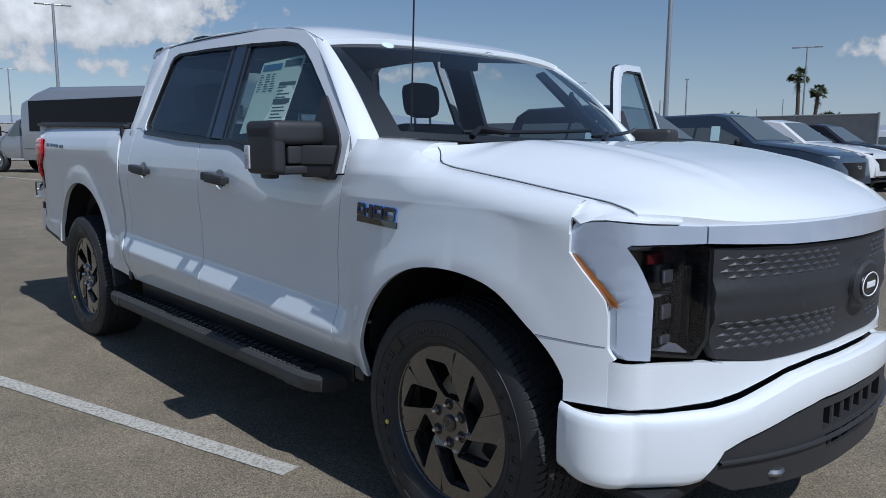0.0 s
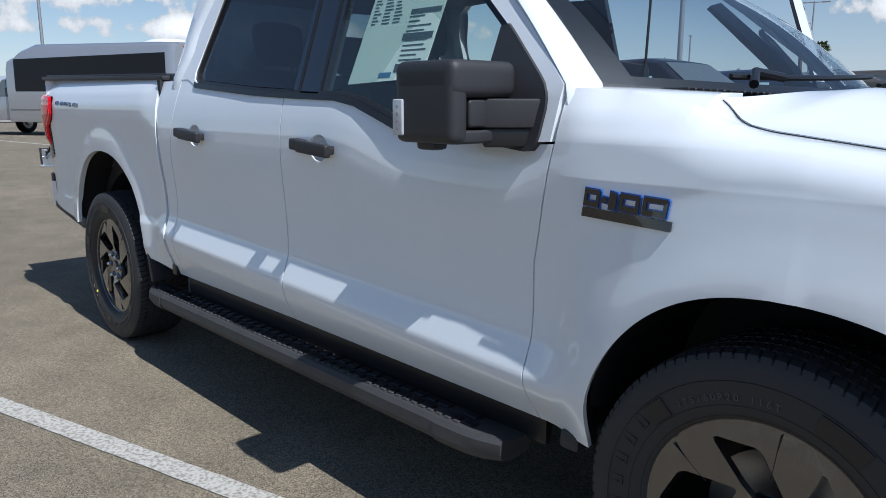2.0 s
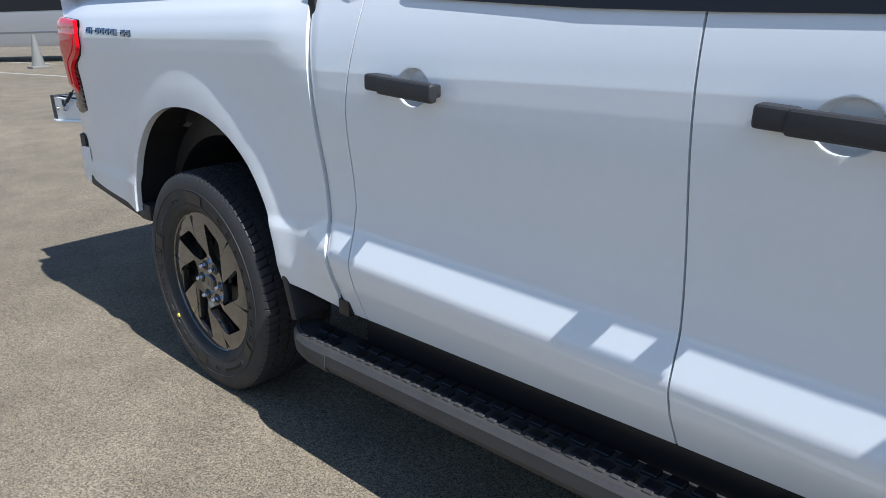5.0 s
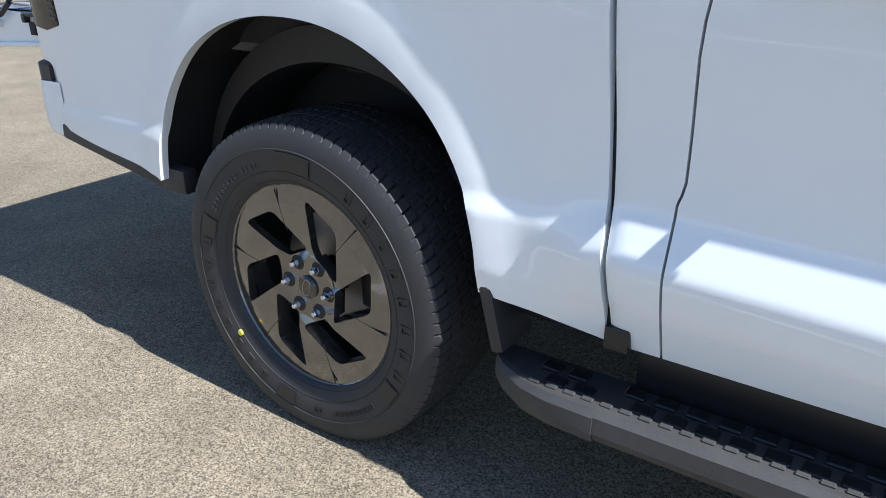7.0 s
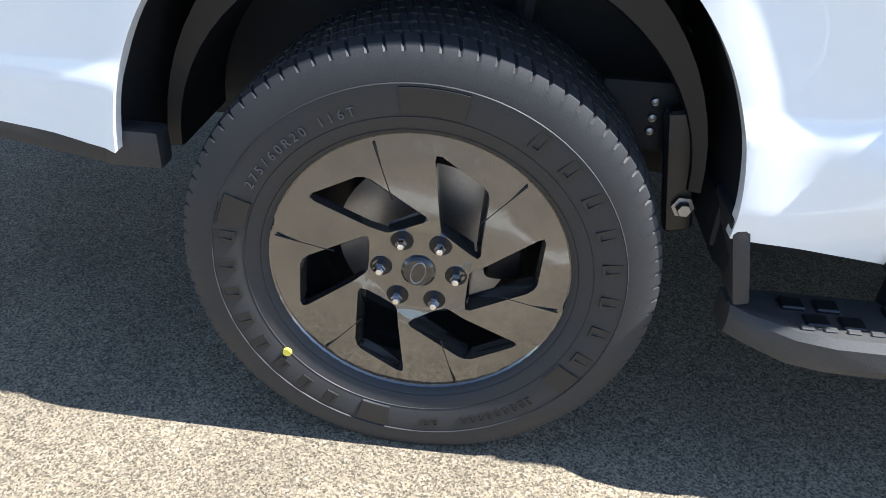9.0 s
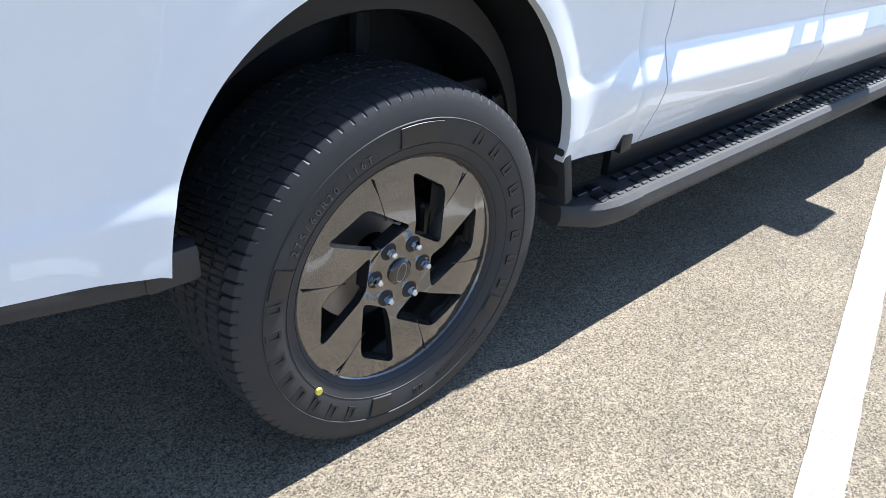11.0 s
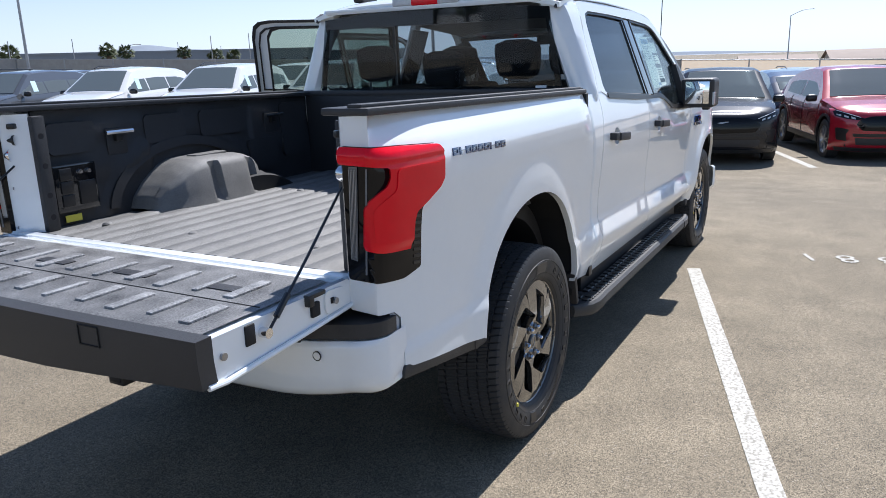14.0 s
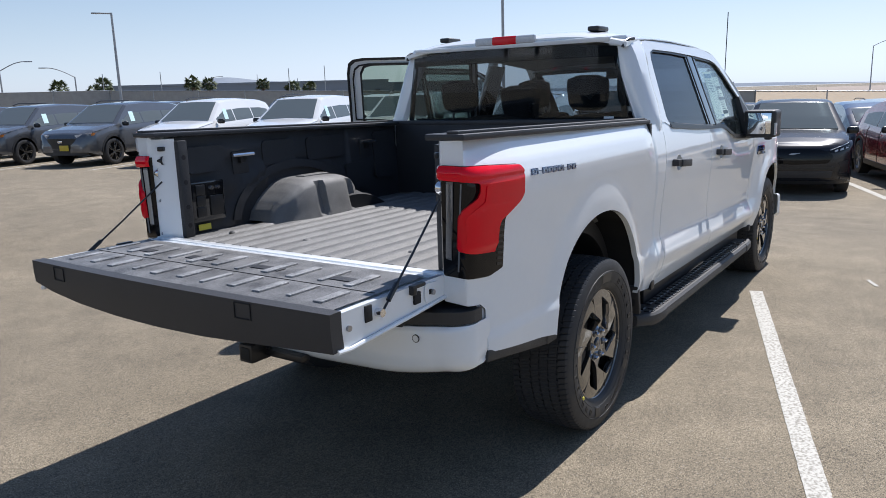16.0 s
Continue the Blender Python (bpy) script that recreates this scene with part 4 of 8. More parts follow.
    part("bumper_gap", grid([[(bump_path(s)[0] - 0.075, sg * (bump_path(s)[1] - 0.06), lerp(s, BUMP_TOP) + d) for d in (-0.05, 0.05)] for s in span(0, 0.96, 36)]), LINER, truck)
    part("tow_hook", lathe([(0.022, -0.012), (0.040, -0.010), (0.045, 0), (0.040, 0.010), (0.022, 0.012), (0.020, 0), (0.022, -0.012)], 20), STEEL, truck, place=Matrix.Translation((4.565, sg * 0.44, 0.382)) @ Matrix.Rotation(radians(90), 4, "X"))
part("centre_light_strip", sheet([(-0.695, 1.126), (-0.42, 1.126), (0, 1.13), (0.42, 1.126), (0.695, 1.126), (0.695, 1.078), (0.42, 1.066), (0, 1.062), (-0.42, 1.066), (-0.695, 1.078)], [], nose_put(0.006), BACK, cuts=0.08), DRL, truck)


def grille_off(z):
    # a wing-shaped crease across the middle of the panel
    return -0.008 + 0.014 * smooth(abs(z - 0.90), 0.075, 0.035) - 0.006 * smooth(abs(z - 0.90), 0.03, 0.0)


grille = part("grille_panel", sheet([(-0.664, 1.062), (0, 1.052), (0.664, 1.062), (0.664, 0.79), (0.64, 0.742), (0.47, 0.722), (0, 0.735), (-0.47, 0.722), (-0.64, 0.742), (-0.664, 0.79)], [], lambda y, z: (nose(y) + grille_off(z), y, z), BACK, cuts=0.03), BLACK, truck, "closed black front panel with a dimple pattern")
dm = bmesh.new()
dv = [dm.verts.new(p) for p in ((0, -0.025, 0), (0, 0, 0.009), (0, 0.025, 0), (0, 0, -0.009), (0.004, 0, 0.0015))]
for a, b in ((0, 1), (1, 2), (2, 3), (3, 0)):
    dm.faces.new((dv[a], dv[b], dv[4]))
dmesh = part("dimple", dm, GRILLEDIM, grille, place=Matrix.Translation((nose(0.5) - 0.004, -0.5, 1.03)), sharp=10)
for row, rz in enumerate((1.030, 1.012, 0.994, 0.976, 0.845, 0.827, 0.809, 0.791, 0.773)):
    for i in range(26):
        y = -0.624 + i * 0.050 + (0.025 if row % 2 else 0)
        if 0.13 < abs(y) < 0.63:
            o = bpy.data.objects.new("dimple", dmesh.data)
            scene.collection.objects.link(o)
            o.parent = grille
            slope = math.atan2(0.34 * 2.4 / 0.95 * (abs(y) / 0.95) ** 1.4, 1) * (1 if y > 0 else -1)
            o.matrix_basis = Matrix.Translation((nose(y) + grille_off(rz) + 0.0005, y, rz)) @ Matrix.Rotation(slope, 4, "Z")
lg = lathe([(0.0005, 0.0), (0.095, 0.0), (0.108, -0.008), (0.112, -0.03)], 36, axis="x")
lg.transform(Matrix.Translation((4.645, 0.04, 0.90)) @ Matrix.Diagonal((1, 1.0, 0.72, 1)))
logo = part("emblem_base", lg, BLACK, truck)
lg = lathe([(0.0005, 0.0), (0.075, 0.0), (0.078, -0.003)], 36, axis="x")
lg.transform(Matrix.Translation((4.650, 0.04, 0.90)) @ Matrix.Diagonal((1, 1.0, 0.55, 1)))
part("emblem", lg, TRIM, logo, "dark oval emblem")
lg = lathe([(0.074, 0.0), (0.070, 0.002), (0.065, 0.0)], 36, axis="x")
lg.transform(Matrix.Translation((4.652, 0.04, 0.90)) @ Matrix.Diagonal((1, 1.0, 0.55, 1)))
part("emblem_ring", lg, WHITEPLASTIC, logo)
part("emblem_mark", box((0.003, 0.075, 0.020), (4.653, 0.04, 0.90), 0.001), WHITEPLASTIC, logo)
rows = []
for y in span(-0.63, 0.63, 43):
    zt, zb = lerp(abs(y), [(0, 0.731), (0.47, 0.719), (0.665, 0.738)]), lerp(abs(y), BUMP_TOP) + NOSE_GAP
    rows.append([(nose(y) - 0.0005 - 0.008 * (q < 0.02), y, zb + (zt - zb) * q) for q in (0, 0.06, 0.2, 0.5, 0.8, 1)])
part("nose_lower", flange(grid(rows), (-0.03, 0, 0)), WHITE, truck)
low = sheet([(-0.665, 0.470), (-0.60, 0.497), (-0.43, 0.547), (-0.28, 0.573), (0.28, 0.573), (0.43, 0.547), (0.60, 0.497), (0.665, 0.47), (0.69, 0.40), (0.60, 0.35), (0.30, 0.335), (-0.30, 0.335), (-0.60, 0.35), (-0.69, 0.40)], [[(-0.25, 0.545), (0.25, 0.545), (0.25, 0.475), (-0.25, 0.475)], [(-0.23, 0.455), (0.23, 0.455), (0.21, 0.405), (-0.21, 0.405)]], lambda y, z: (nose(y) + 0.035 - 0.14 * max(0, 0.43 - z), y, z), (-0.05, 0, 0), cuts=0.05)
lgr = part("lower_grille", low, BLACK, truck)
part("grille_lip", grid([[(nose(y) + 0.036 + dx, y, 0.445 + dz) for dx, dz in ((0, 0.006), (0.012, 0.003), (0.012, -0.003), (0, -0.008))] for y in span(-0.66, 0.66, 30)]), BLACK, lgr)
part("grille_back", box((0.02, 0.62, 0.22), (nose(0.25) - 0.06, 0, 0.47), 0.004), LINER, lgr)
for i in range(5):
    part("grille_bar", box((0.05, 0.022, 0.15), (nose(0.2) + 0.004, -0.17 + i * 0.085, 0.475), 0.005, 1), BLACK, lgr)
part("front_underside", box((0.5, 1.75, 0.04), (4.20, 0, 0.36), 0.015), LINER, truck)
# dark block added behind the nose so its open gaps read as shade
part("gap_backing", box((0.10, 1.16, 0.60), (4.16, 0, 0.80), 0.02), LINER, truck)

# badges: plain bars in place of the lettering
def side_put(off):
    return lambda x, z: (x, -(half_width(x, z) + off), z)


def stroke(pts, put):
    return sheet(pts, [], put, (0, 0.006, 0))


badge = part("fender_badge", stroke([(3.232, 1.062), (3.474, 1.053), (3.474, 1.075), (3.236, 1.085)], side_put(0.007)), GLOSSBLACK, truck, "black and blue badge of plain bars")
for i, (x, w) in enumerate(((3.238, 0.044), (3.288, 0.014), (3.308, 0.020), (3.336, 0.052), (3.397, 0.062))):
    z = 1.089 - (x - 3.24) * 0.040
    h = 0.038 if i != 1 else 0.010
    z += 0.014 if i == 1 else 0
    outer = [(x, z), (x + w, z - 0.003), (x + w + 0.004, z + h - 0.006), (x + w, z + h), (x + 0.006, z + h + 0.003)]
    hole = [[(x + 0.011, z + 0.012), (x + w - 0.007, z + 0.011), (x + w - 0.006, z + h - 0.010), (x + 0.013, z + h - 0.009)]] if w > 0.03 else []
    grow = [(u + (0.0026 if u > x + w / 2 else -0.0026), v + (0.0026 if v > z + h / 2 else -0.0026)) for u, v in outer]
    part("badge_edge", sheet(grow, [[(u + (-0.0026 if u > x + w / 2 else 0.0026), v + (-0.0026 if v > z + h / 2 else 0.0026)) for u, v in q] for q in hole], side_put(0.006), (0, 0.005, 0)), BLUE, badge, "blue edge")
    part("badge_bar", sheet(outer, hole, side_put(0.0095), (0, 0.004, 0)), GLOSSBLACK, badge)
mark = part("bed_badge", stroke([(-0.722, 1.318), (-0.316, 1.302), (-0.316, 1.304), (-0.722, 1.320)], side_put(0.003)), NAVYBADGE, truck, "dark blue badge of plain bars")
for i in range(9):
    x = -0.722 + i * 0.0455
    z = 1.302 - (x + 0.722) * 0.035
    w = 0.036 if i not in (1, 6) else 0.010
    ring = [[(x + 0.007, z + 0.010), (x + w - 0.006, z + 0.010), (x + w - 0.005, z + 0.020), (x + 0.008, z + 0.020)]] if w > 0.02 else []
    part("badge_bar", sheet([(x, z + 0.003), (x + w, z + 0.003), (x + w + 0.003, z + 0.027), (x + 0.003, z + 0.027)], ring, side_put(0.004), (0, 0.006, 0)), NAVYBADGE, mark)

# ---- wheels ----
def tyre_mesh(seg=92, sub=8):
    """Tyre lying round the y axis, outer face towards -y, with ribs and cut blocks in the tread."""
    side = [(0.264, -0.104), (0.268, -0.112), (0.275, -0.119), (0.290, -0.128), (0.320, -0.1355), (0.345, -0.138), (0.366, -0.1375), (0.388, -0.134), (0.403, -0.1295)]
    ribs = [(-0.122, -0.090), (-0.083, -0.047), (-0.040, -0.004), (0.004, 0.040), (0.047, 0.083), (0.090, 0.122)]
    dome = lambda o: 0.4225 - 0.36 * o * o
    prof = [(r, o, 0, 0) for r, o in side]
    for i, (a, b) in enumerate(ribs):
        kind = 2 if i in (0, 5) else 1
        prof += [(dome(a) if i else 0.4145, a, kind, 0 if i == 0 else 1), (dome((a + b) / 2), (a + b) / 2, kind, 0), (dome(b), b, kind, 0 if i == 5 else -1)]
        if i < 5:
            prof += [(dome(b) - 0.009, b + 0.001, 0, -1), (dome(b) - 0.009, ribs[i + 1][0] - 0.001, 0, 1)]
    prof += [(r, -o, 0, 0) for r, o in side[::-1]]
    prof = [(r, o if o < 0.05 else o + 0.014, k, q) for r, o, k, q in prof]
    b = bmesh.new()
    n = seg * sub
    cols = []
    for k in range(n):
        col = []
        for j, (r, o, kind, zig) in enumerate(prof):
            ph = (k + (4 if o > 0.02 else 0)) % sub
            cut = 0.006 if kind == 2 and ph == 0 else 0.0045 if kind == 1 and ph in ((0,) if j % 2 else (4,)) else 0
            t = 2 * math.pi * (k + 55 * o) / n
            rr = r - cut
            oo = o + zig * 0.0022 * (1 if ph < sub / 2 else -1)
            col.append(b.verts.new((rr * math.cos(t), oo, rr * math.sin(t))))
        cols.append(col)
    for k in range(n):
        a, c = cols[k], cols[(k + 1) % n]
        for j in range(len(prof) - 1):
            b.faces.new((a[j], a[j + 1], c[j + 1], c[j]))
    return b


def turned(pts, deg):
    c_, s_ = math.cos(radians(deg)), math.sin(radians(deg))
    return [(r * c_ - q * s_, r * s_ + q * c_) for r, q in pts]


SLOT = [(0.210, 0.098), (0.2055, 0.106), (0.196, 0.102), (0.094, 0.018), (0.0895, 0.010), (0.089, -0.052), (0.092, -0.063), (0.100, -0.063), (0.196, -0.008), (0.2055, 0.002), (0.210, 0.014)]


def face_y(u, v):
    r = math.hypot(u, v)
    return -0.112 + 0.012 * (1 - smooth(r, 0.078, 0.118)) + 0.006 * smooth(r, 0.215, 0.265)


def rim_face():
    """The wheel's face: six broad swirled spokes with slanted windows between them."""
    outer = [(0.2645 * math.cos(2 * math.pi * i / 96), 0.2645 * math.sin(2 * math.pi * i / 96)) for i in range(96)]
    return sheet(outer, [turned(SLOT, 57 + 60 * i) for i in range(6)], lambda u, v: (u, face_y(u, v), v), (0, 0.022, 0), cuts=0.03)


def facet(pts, depths):
    """A sloping wall of a window: from the face down into the opening."""
    b = bmesh.new()
    vs = [b.verts.new((u, face_y(u, v) + d, v)) for (u, v), d in zip(pts, depths)]
    b.faces.new(vs)
    r = bmesh.ops.extrude_face_region(b, geom=b.faces[:])
    for v in r["geom"]:
        if isinstance(v, bmesh.types.BMVert):
            v.co += Vector((0, 0.012, 0))
    return b


def make_wheel(place):
    barrel = lathe([(0.2640, -0.106), (0.2675, -0.110), (0.2685, -0.104), (0.258, -0.09), (0.255, -0.06), (0.225, 0.02), (0.222, 0.09), (0.250, 0.112)], 64)
    w = part("wheel", barrel, RIM, truck, "dark grey alloy wheel", place=place)
    part("tyre", tyre_mesh(), RUBBER, w, "black road tyre, tread clean", sharp=28)
    face = part("wheel_face", rim_face(), RIM, w, sharp=20)
    for i in range(6):
        a = 57 + 60 * i
        g = box((0.106, 0.004, 0.0028), (0.205, -0.1105, 0), 0.001, 1)
        g.transform(Matrix.Rotation(radians(-(a + 51)), 4, "Y"))
        part("face_groove", g, RIMDARK, face)
        # bevels along two sides of the window
        part("window_bevel", facet(turned([(0.204, -0.0005), (0.094, -0.065), (0.095, -0.055), (0.203, 0.008)], a), (0.001, 0.001, 0.024, 0.022)), RIM, face)
        part("window_bevel", facet(turned([(0.0890, -0.058), (0.0890, 0.012), (0.095, 0.016), (0.095, -0.050)], a), (0.001, 0.001, 0.022, 0.024)), RIM, face)
        part("window_bevel", facet(turned([(0.2098, 0.010), (0.2098, 0.100), (0.205, 0.096), (0.205, 0.014)], a), (0.001, 0.001, 0.016, 0.016)), RIM, face)
    part("brake_disc", lathe([(0.05, 0.0), (0.165, 0.0), (0.165, 0.02), (0.05, 0.02)], 40), STEEL, w)
    part("brake_caliper", box((0.075, 0.06, 0.16), (0.150, -0.01, 0.03), 0.02, 3), RIMDARK, w)
    part("wheel_back", lathe([(0.0005, 0.055), (0.24, 0.055), (0.245, 0.05)], 40), RIMDARK, w)
    part("centre_cap", lathe([(0.0005, -0.108), (0.026, -0.108), (0.031, -0.104), (0.032, -0.085)], 28), GLOSSBLACK, w)
    ring = lathe([(0.024, -0.1085), (0.0225, -0.1095), (0.021, -0.1085)], 28)
    ring.transform(Matrix.Diagonal((0.55, 1, 1, 1)))
    ring.transform(Matrix.Rotation(radians(15), 4, "Y"))
    part("cap_oval", ring, STEEL, w)
    for i in range(6):
        u, v = 0.0675 * math.cos(radians(60 * i - 3)), 0.0675 * math.sin(radians(60 * i - 3))
        b = lathe([(0.0005, -0.124), (0.006, -0.1235), (0.0085, -0.120), (0.0105, -0.112), (0.0112, -0.100), (0.014, -0.098), (0.014, -0.09)], 6)
        b.transform(Matrix.Translation((u, 0, v)))
        part("lug_nut", b, CHROME, w, "chrome lug nut", sharp=20)
        hole = lathe([(0.0205, -0.1005), (0.019, -0.1020), (0.013, -0.1008), (0.0005, -0.1008)], 16)
        hole.transform(Matrix.Translation((u, 0, v)))
        part("lug_recess", hole, RIMDARK, w)
    return w


wr = make_wheel(Matrix.Translation((RA, -0.858, 0.412)) @ Matrix.Rotation(radians(0), 4, "Y"))
# sidewall relief: plain raised bars for the maker's marks, and the size
def on_side(r, deg):
    return Matrix.Rotation(radians(-deg), 4, "Y") @ Matrix.Translation((r, -0.1375, 0))


PRINT = mat("sidewall_print", (0.015, 0.015, 0.016), 0.40, var=0.1)
for start, count, r, size, step in ((-24, 8, 0.334, (0.034, 0.005, 0.024), 11.6), (170, 8, 0.336, (0.034, 0.005, 0.024), 10.2), (288, 9, 0.333, (0.017, 0.004, 0.010), 3.0), (275, 2, 0.333, (0.017, 0.004, 0.011), 3.2)):
    for i in range(count):
        a_, c_ = size[0] / 2, size[2] / 2
        ring = sheet([(-a_, -c_), (a_, -c_ * 0.9), (a_, c_ * 0.9), (-a_, c_)], [[(-a_ * 0.72, -c_ * 0.45), (a_ * 0.72, -c_ * 0.45), (a_ * 0.72, c_ * 0.45), (-a_ * 0.72, c_ * 0.45)]], lambda u, v: (u, -0.0012, v), (0, 0.007, 0))
        part("sidewall_bar", ring, PRINT, wr, place=on_side(r, start + i * step))
for i, ch in enumerate("275/60R20 116T"):
    if ch != " ":
        c = bpy.data.curves.new("size_mark", "FONT")
        c.body, c.size, c.extrude, c.align_x, c.align_y = ch, 0.022, 0.001, "CENTER", "CENTER"
        o = new("size_mark", c)
        o.data.materials.append(mat("size_print", (0.085, 0.085, 0.085), 0.6, var=0.1) if i == 0 else bpy.data.materials["size_print"])
        o.parent = wr
        o.matrix_basis = Matrix.Rotation(radians(-(150 - i * 3.1)), 4, "Y") @ Matrix.Translation((0.322, -0.1375, 0)) @ Matrix.Rotation(radians(90), 4, "X") @ Matrix.Rotation(radians(-90), 4, "Z")
for r, o_ in ((0.278, -0.1215), (0.303, -0.132), (0.358, -0.1395), (0.381, -0.1345)):
    part("sidewall_ridge", lathe([(r - 0.0016, o_ + 0.003), (r, o_ - 0.0005), (r + 0.0016, o_ + 0.003)], 96), RUBBER, wr)
# raised fields between the marks
for a0, a1 in ((78, 96), (156, 166), (-38, -30), (252, 262)):
    rows = [[(r * math.cos(radians(t)), o_, r * math.sin(radians(t))) for r, o_ in ((0.306, -0.1335), (0.308, -0.1365), (0.335, -0.1405), (0.352, -0.1405), (0.354, -0.137))] for t in span(a0, a1, 7)]
    part("sidewall_field", grid(rows), PRINT, wr)
dot = lathe([(0.0005, -0.1385), (0.008, -0.1385), (0.009, -0.133)], 14)
dot.transform(Matrix.Translation((-0.239, 0, -0.190)))
part("paint_dot", dot, YELLOW, wr)

for m in (Matrix.Translation((FA, -0.852, 0.405)) @ Matrix.Rotation(radians(25), 4, "Y"), Matrix.Translation((RA, 0.858, 0.412)) @ Matrix.Rotation(math.pi, 4, "Z"), Matrix.Translation((FA, 0.852, 0.405)) @ Matrix.Rotation(math.pi, 4, "Z")):
    w2 = copy_thing(wr, m)
    w2.parent = truck
# wheel-well liners: half tubes of black plastic, closed towards the chassis
for xc, a, zt in ((RA, 0.520, 1.085), (FA + 0.035, 0.480, 0.975)):
    for sg in (-1, 1):
        rows = []
        for t in span(0, 180, 33):
            c, s_ = math.cos(radians(t)), math.sin(radians(t))
            x, z = xc + a * math.copysign(abs(c) ** 0.93, c), 0.57 + (zt - 0.57) * (abs(s_) ** 0.93 if s_ > 0 else -0.2)
            rib = 0.012 if int(t / 6) % 3 == 0 else 0
            rows.append([(x, sg * 0.955, z), (xc + (x - xc) * (1.0 - rib), sg * 0.90, z - rib), (xc + (x - xc) * (1 - rib), sg * 0.62, z - rib), (xc + (x - xc) * 0.95, sg * 0.55, z - 0.02), (xc, sg * 0.54, 0.5)])
        liner = part("wheel_liner", grid(rows), LINER, truck)
        for k in range(5):
            t = radians(35 + 22 * k)
            part("liner_clip", lathe([(0.0005, 0.004), (0.008, 0.003), (0.010, 0)], 10, axis="z"), STEEL if k == 2 else TRIM, liner, place=Matrix.Translation((xc + a * 0.96 * math.cos(t), sg * (0.80 - 0.03 * (k % 2)), 0.55 + (zt - 0.60) * math.sin(t))) @ Matrix.Rotation(-t - math.pi / 2, 4, "Y"))
part("chassis", box((4.9, 1.0, 0.20), (1.62, 0, 0.57), 0.03), LINER, truck)
part("floor_pan", box((2.72, 1.78, 0.10), (1.86, 0, 0.52), 0.02), LINER, truck)
for xc in (RA, FA):
    part("axle", tube([(xc, -0.8, 0.41), (xc, 0.8, 0.41)], 0.05, 10), LINER, truck)
    for sg in (-1, 1):
        part("damper", tube([(xc + 0.12, sg * 0.62, 0.42), (xc + 0.16, sg * 0.60, 0.95)], 0.028, 10), LINER, truck)

for sg in (-1, 1):
    tub = [[(0.46 * math.cos(t), sg * 0.60, 0.55 + 0.385 * math.sin(t)), (0.46 * math.cos(t), sg * 0.815, 0.55 + 0.385 * math.sin(t)), (0.463 * math.cos(t), sg * 0.826, 0.55 + 0.392 * math.sin(t)), (0.484 * math.cos(t), sg * 0.832, 0.55 + 0.478 * math.sin(t))] for t in span(0, math.pi, 33)]
    part("wheel_tub", grid(tub), WELL, truck)
    hanger = part("spring_hanger", box((0.055, 0.035, 0.24), (0.445, sg * 0.80, 0.575), 0.014, 3, turn=Matrix.Rotation(radians(-10), 3, "Y")), TRIM, truck)
    part("hanger_bolt", lathe([(0.0005, -0.020), (0.012, -0.020), (0.014, -0.016), (0.014, -0.006), (0.021, -0.005), (0.021, 0)], 6), STEEL, hanger, place=Matrix.Translation((0.462, sg * 0.82, 0.515)) @ Matrix.Rotation(0 if sg < 0 else math.pi, 4, "Z"))
    plate = part("frame_plate", box((0.14, 0.02, 0.13), (0.36, sg * 0.76, 0.66), 0.008), LINER, truck)
    for z in (0.635, 0.66, 0.69):
        part("plate_rivet", lathe([(0.0005, -0.008), (0.007, -0.006), (0.009, 0)], 10), STEEL, plate, place=Matrix.Translation((0.385, sg * 0.771, z)) @ Matrix.Rotation(0 if sg < 0 else math.pi, 4, "Z"))
    # access opening in the wheel-well liner, with its bolt
    frame_pts = arc(0.01, 0.955, 0.025, 0, 90) + arc(-0.13, 0.955, 0.025, 90, 180) + arc(-0.13, 0.905, 0.025, 180, 270) + arc(0.01, 0.905, 0.025, 270, 360)
    rim_ = part("liner_opening", sheet(frame_pts, [[(x * 0.82 - 0.011, 0.93 + (z - 0.93) * 0.62) for x, z in frame_pts]], lambda x, z: (x, sg * 0.615, z), (0, -sg * 0.03, 0)), BLACK, truck)
    part("liner_bolt", lathe([(0.0005, -0.022), (0.007, -0.020), (0.008, -0.008), (0.013, -0.007), (0.013, 0)], 10), STEEL, rim_, place=Matrix.Translation((-0.05, sg * 0.61, 0.925)) @ Matrix.Rotation(0 if sg < 0 else math.pi, 4, "Z"))

# ---- bed, tailgate, tail lamps, rear bumper ----
FLOOR = 0.985
bedx0, bedx1 = -1.07, 0.765
rows = []
for x in span(bedx0, bedx1, 2):
    r = []
    for i in range(13):
        y0 = -0.70 + i * 0.108
        r += [(x, y0, FLOOR - 0.014), (x, y0 + 0.018, FLOOR), (x, y0 + 0.076, FLOOR), (x, y0 + 0.092, FLOOR - 0.014)]
    rows.append([(x, -0.80, FLOOR - 0.014)] + r + [(x, 0.80, FLOOR - 0.014)])
bed = part("bed_floor", flange(grid(rows), (0, 0, -0.03)), BEDLINER, truck, "grey ribbed spray-lined bed floor", sharp=60)
for x, y in ((-0.85, -0.5), (-0.85, 0.1), (-0.85, 0.6), (0.1, 0.35), (0.45, -0.2)):
    part("bed_bolt", lathe([(0.0005, 0.008), (0.014, 0.006), (0.02, 0)], 12, axis="z"), BEDLINER, bed, place=Matrix.Translation((x, y, FLOOR)))
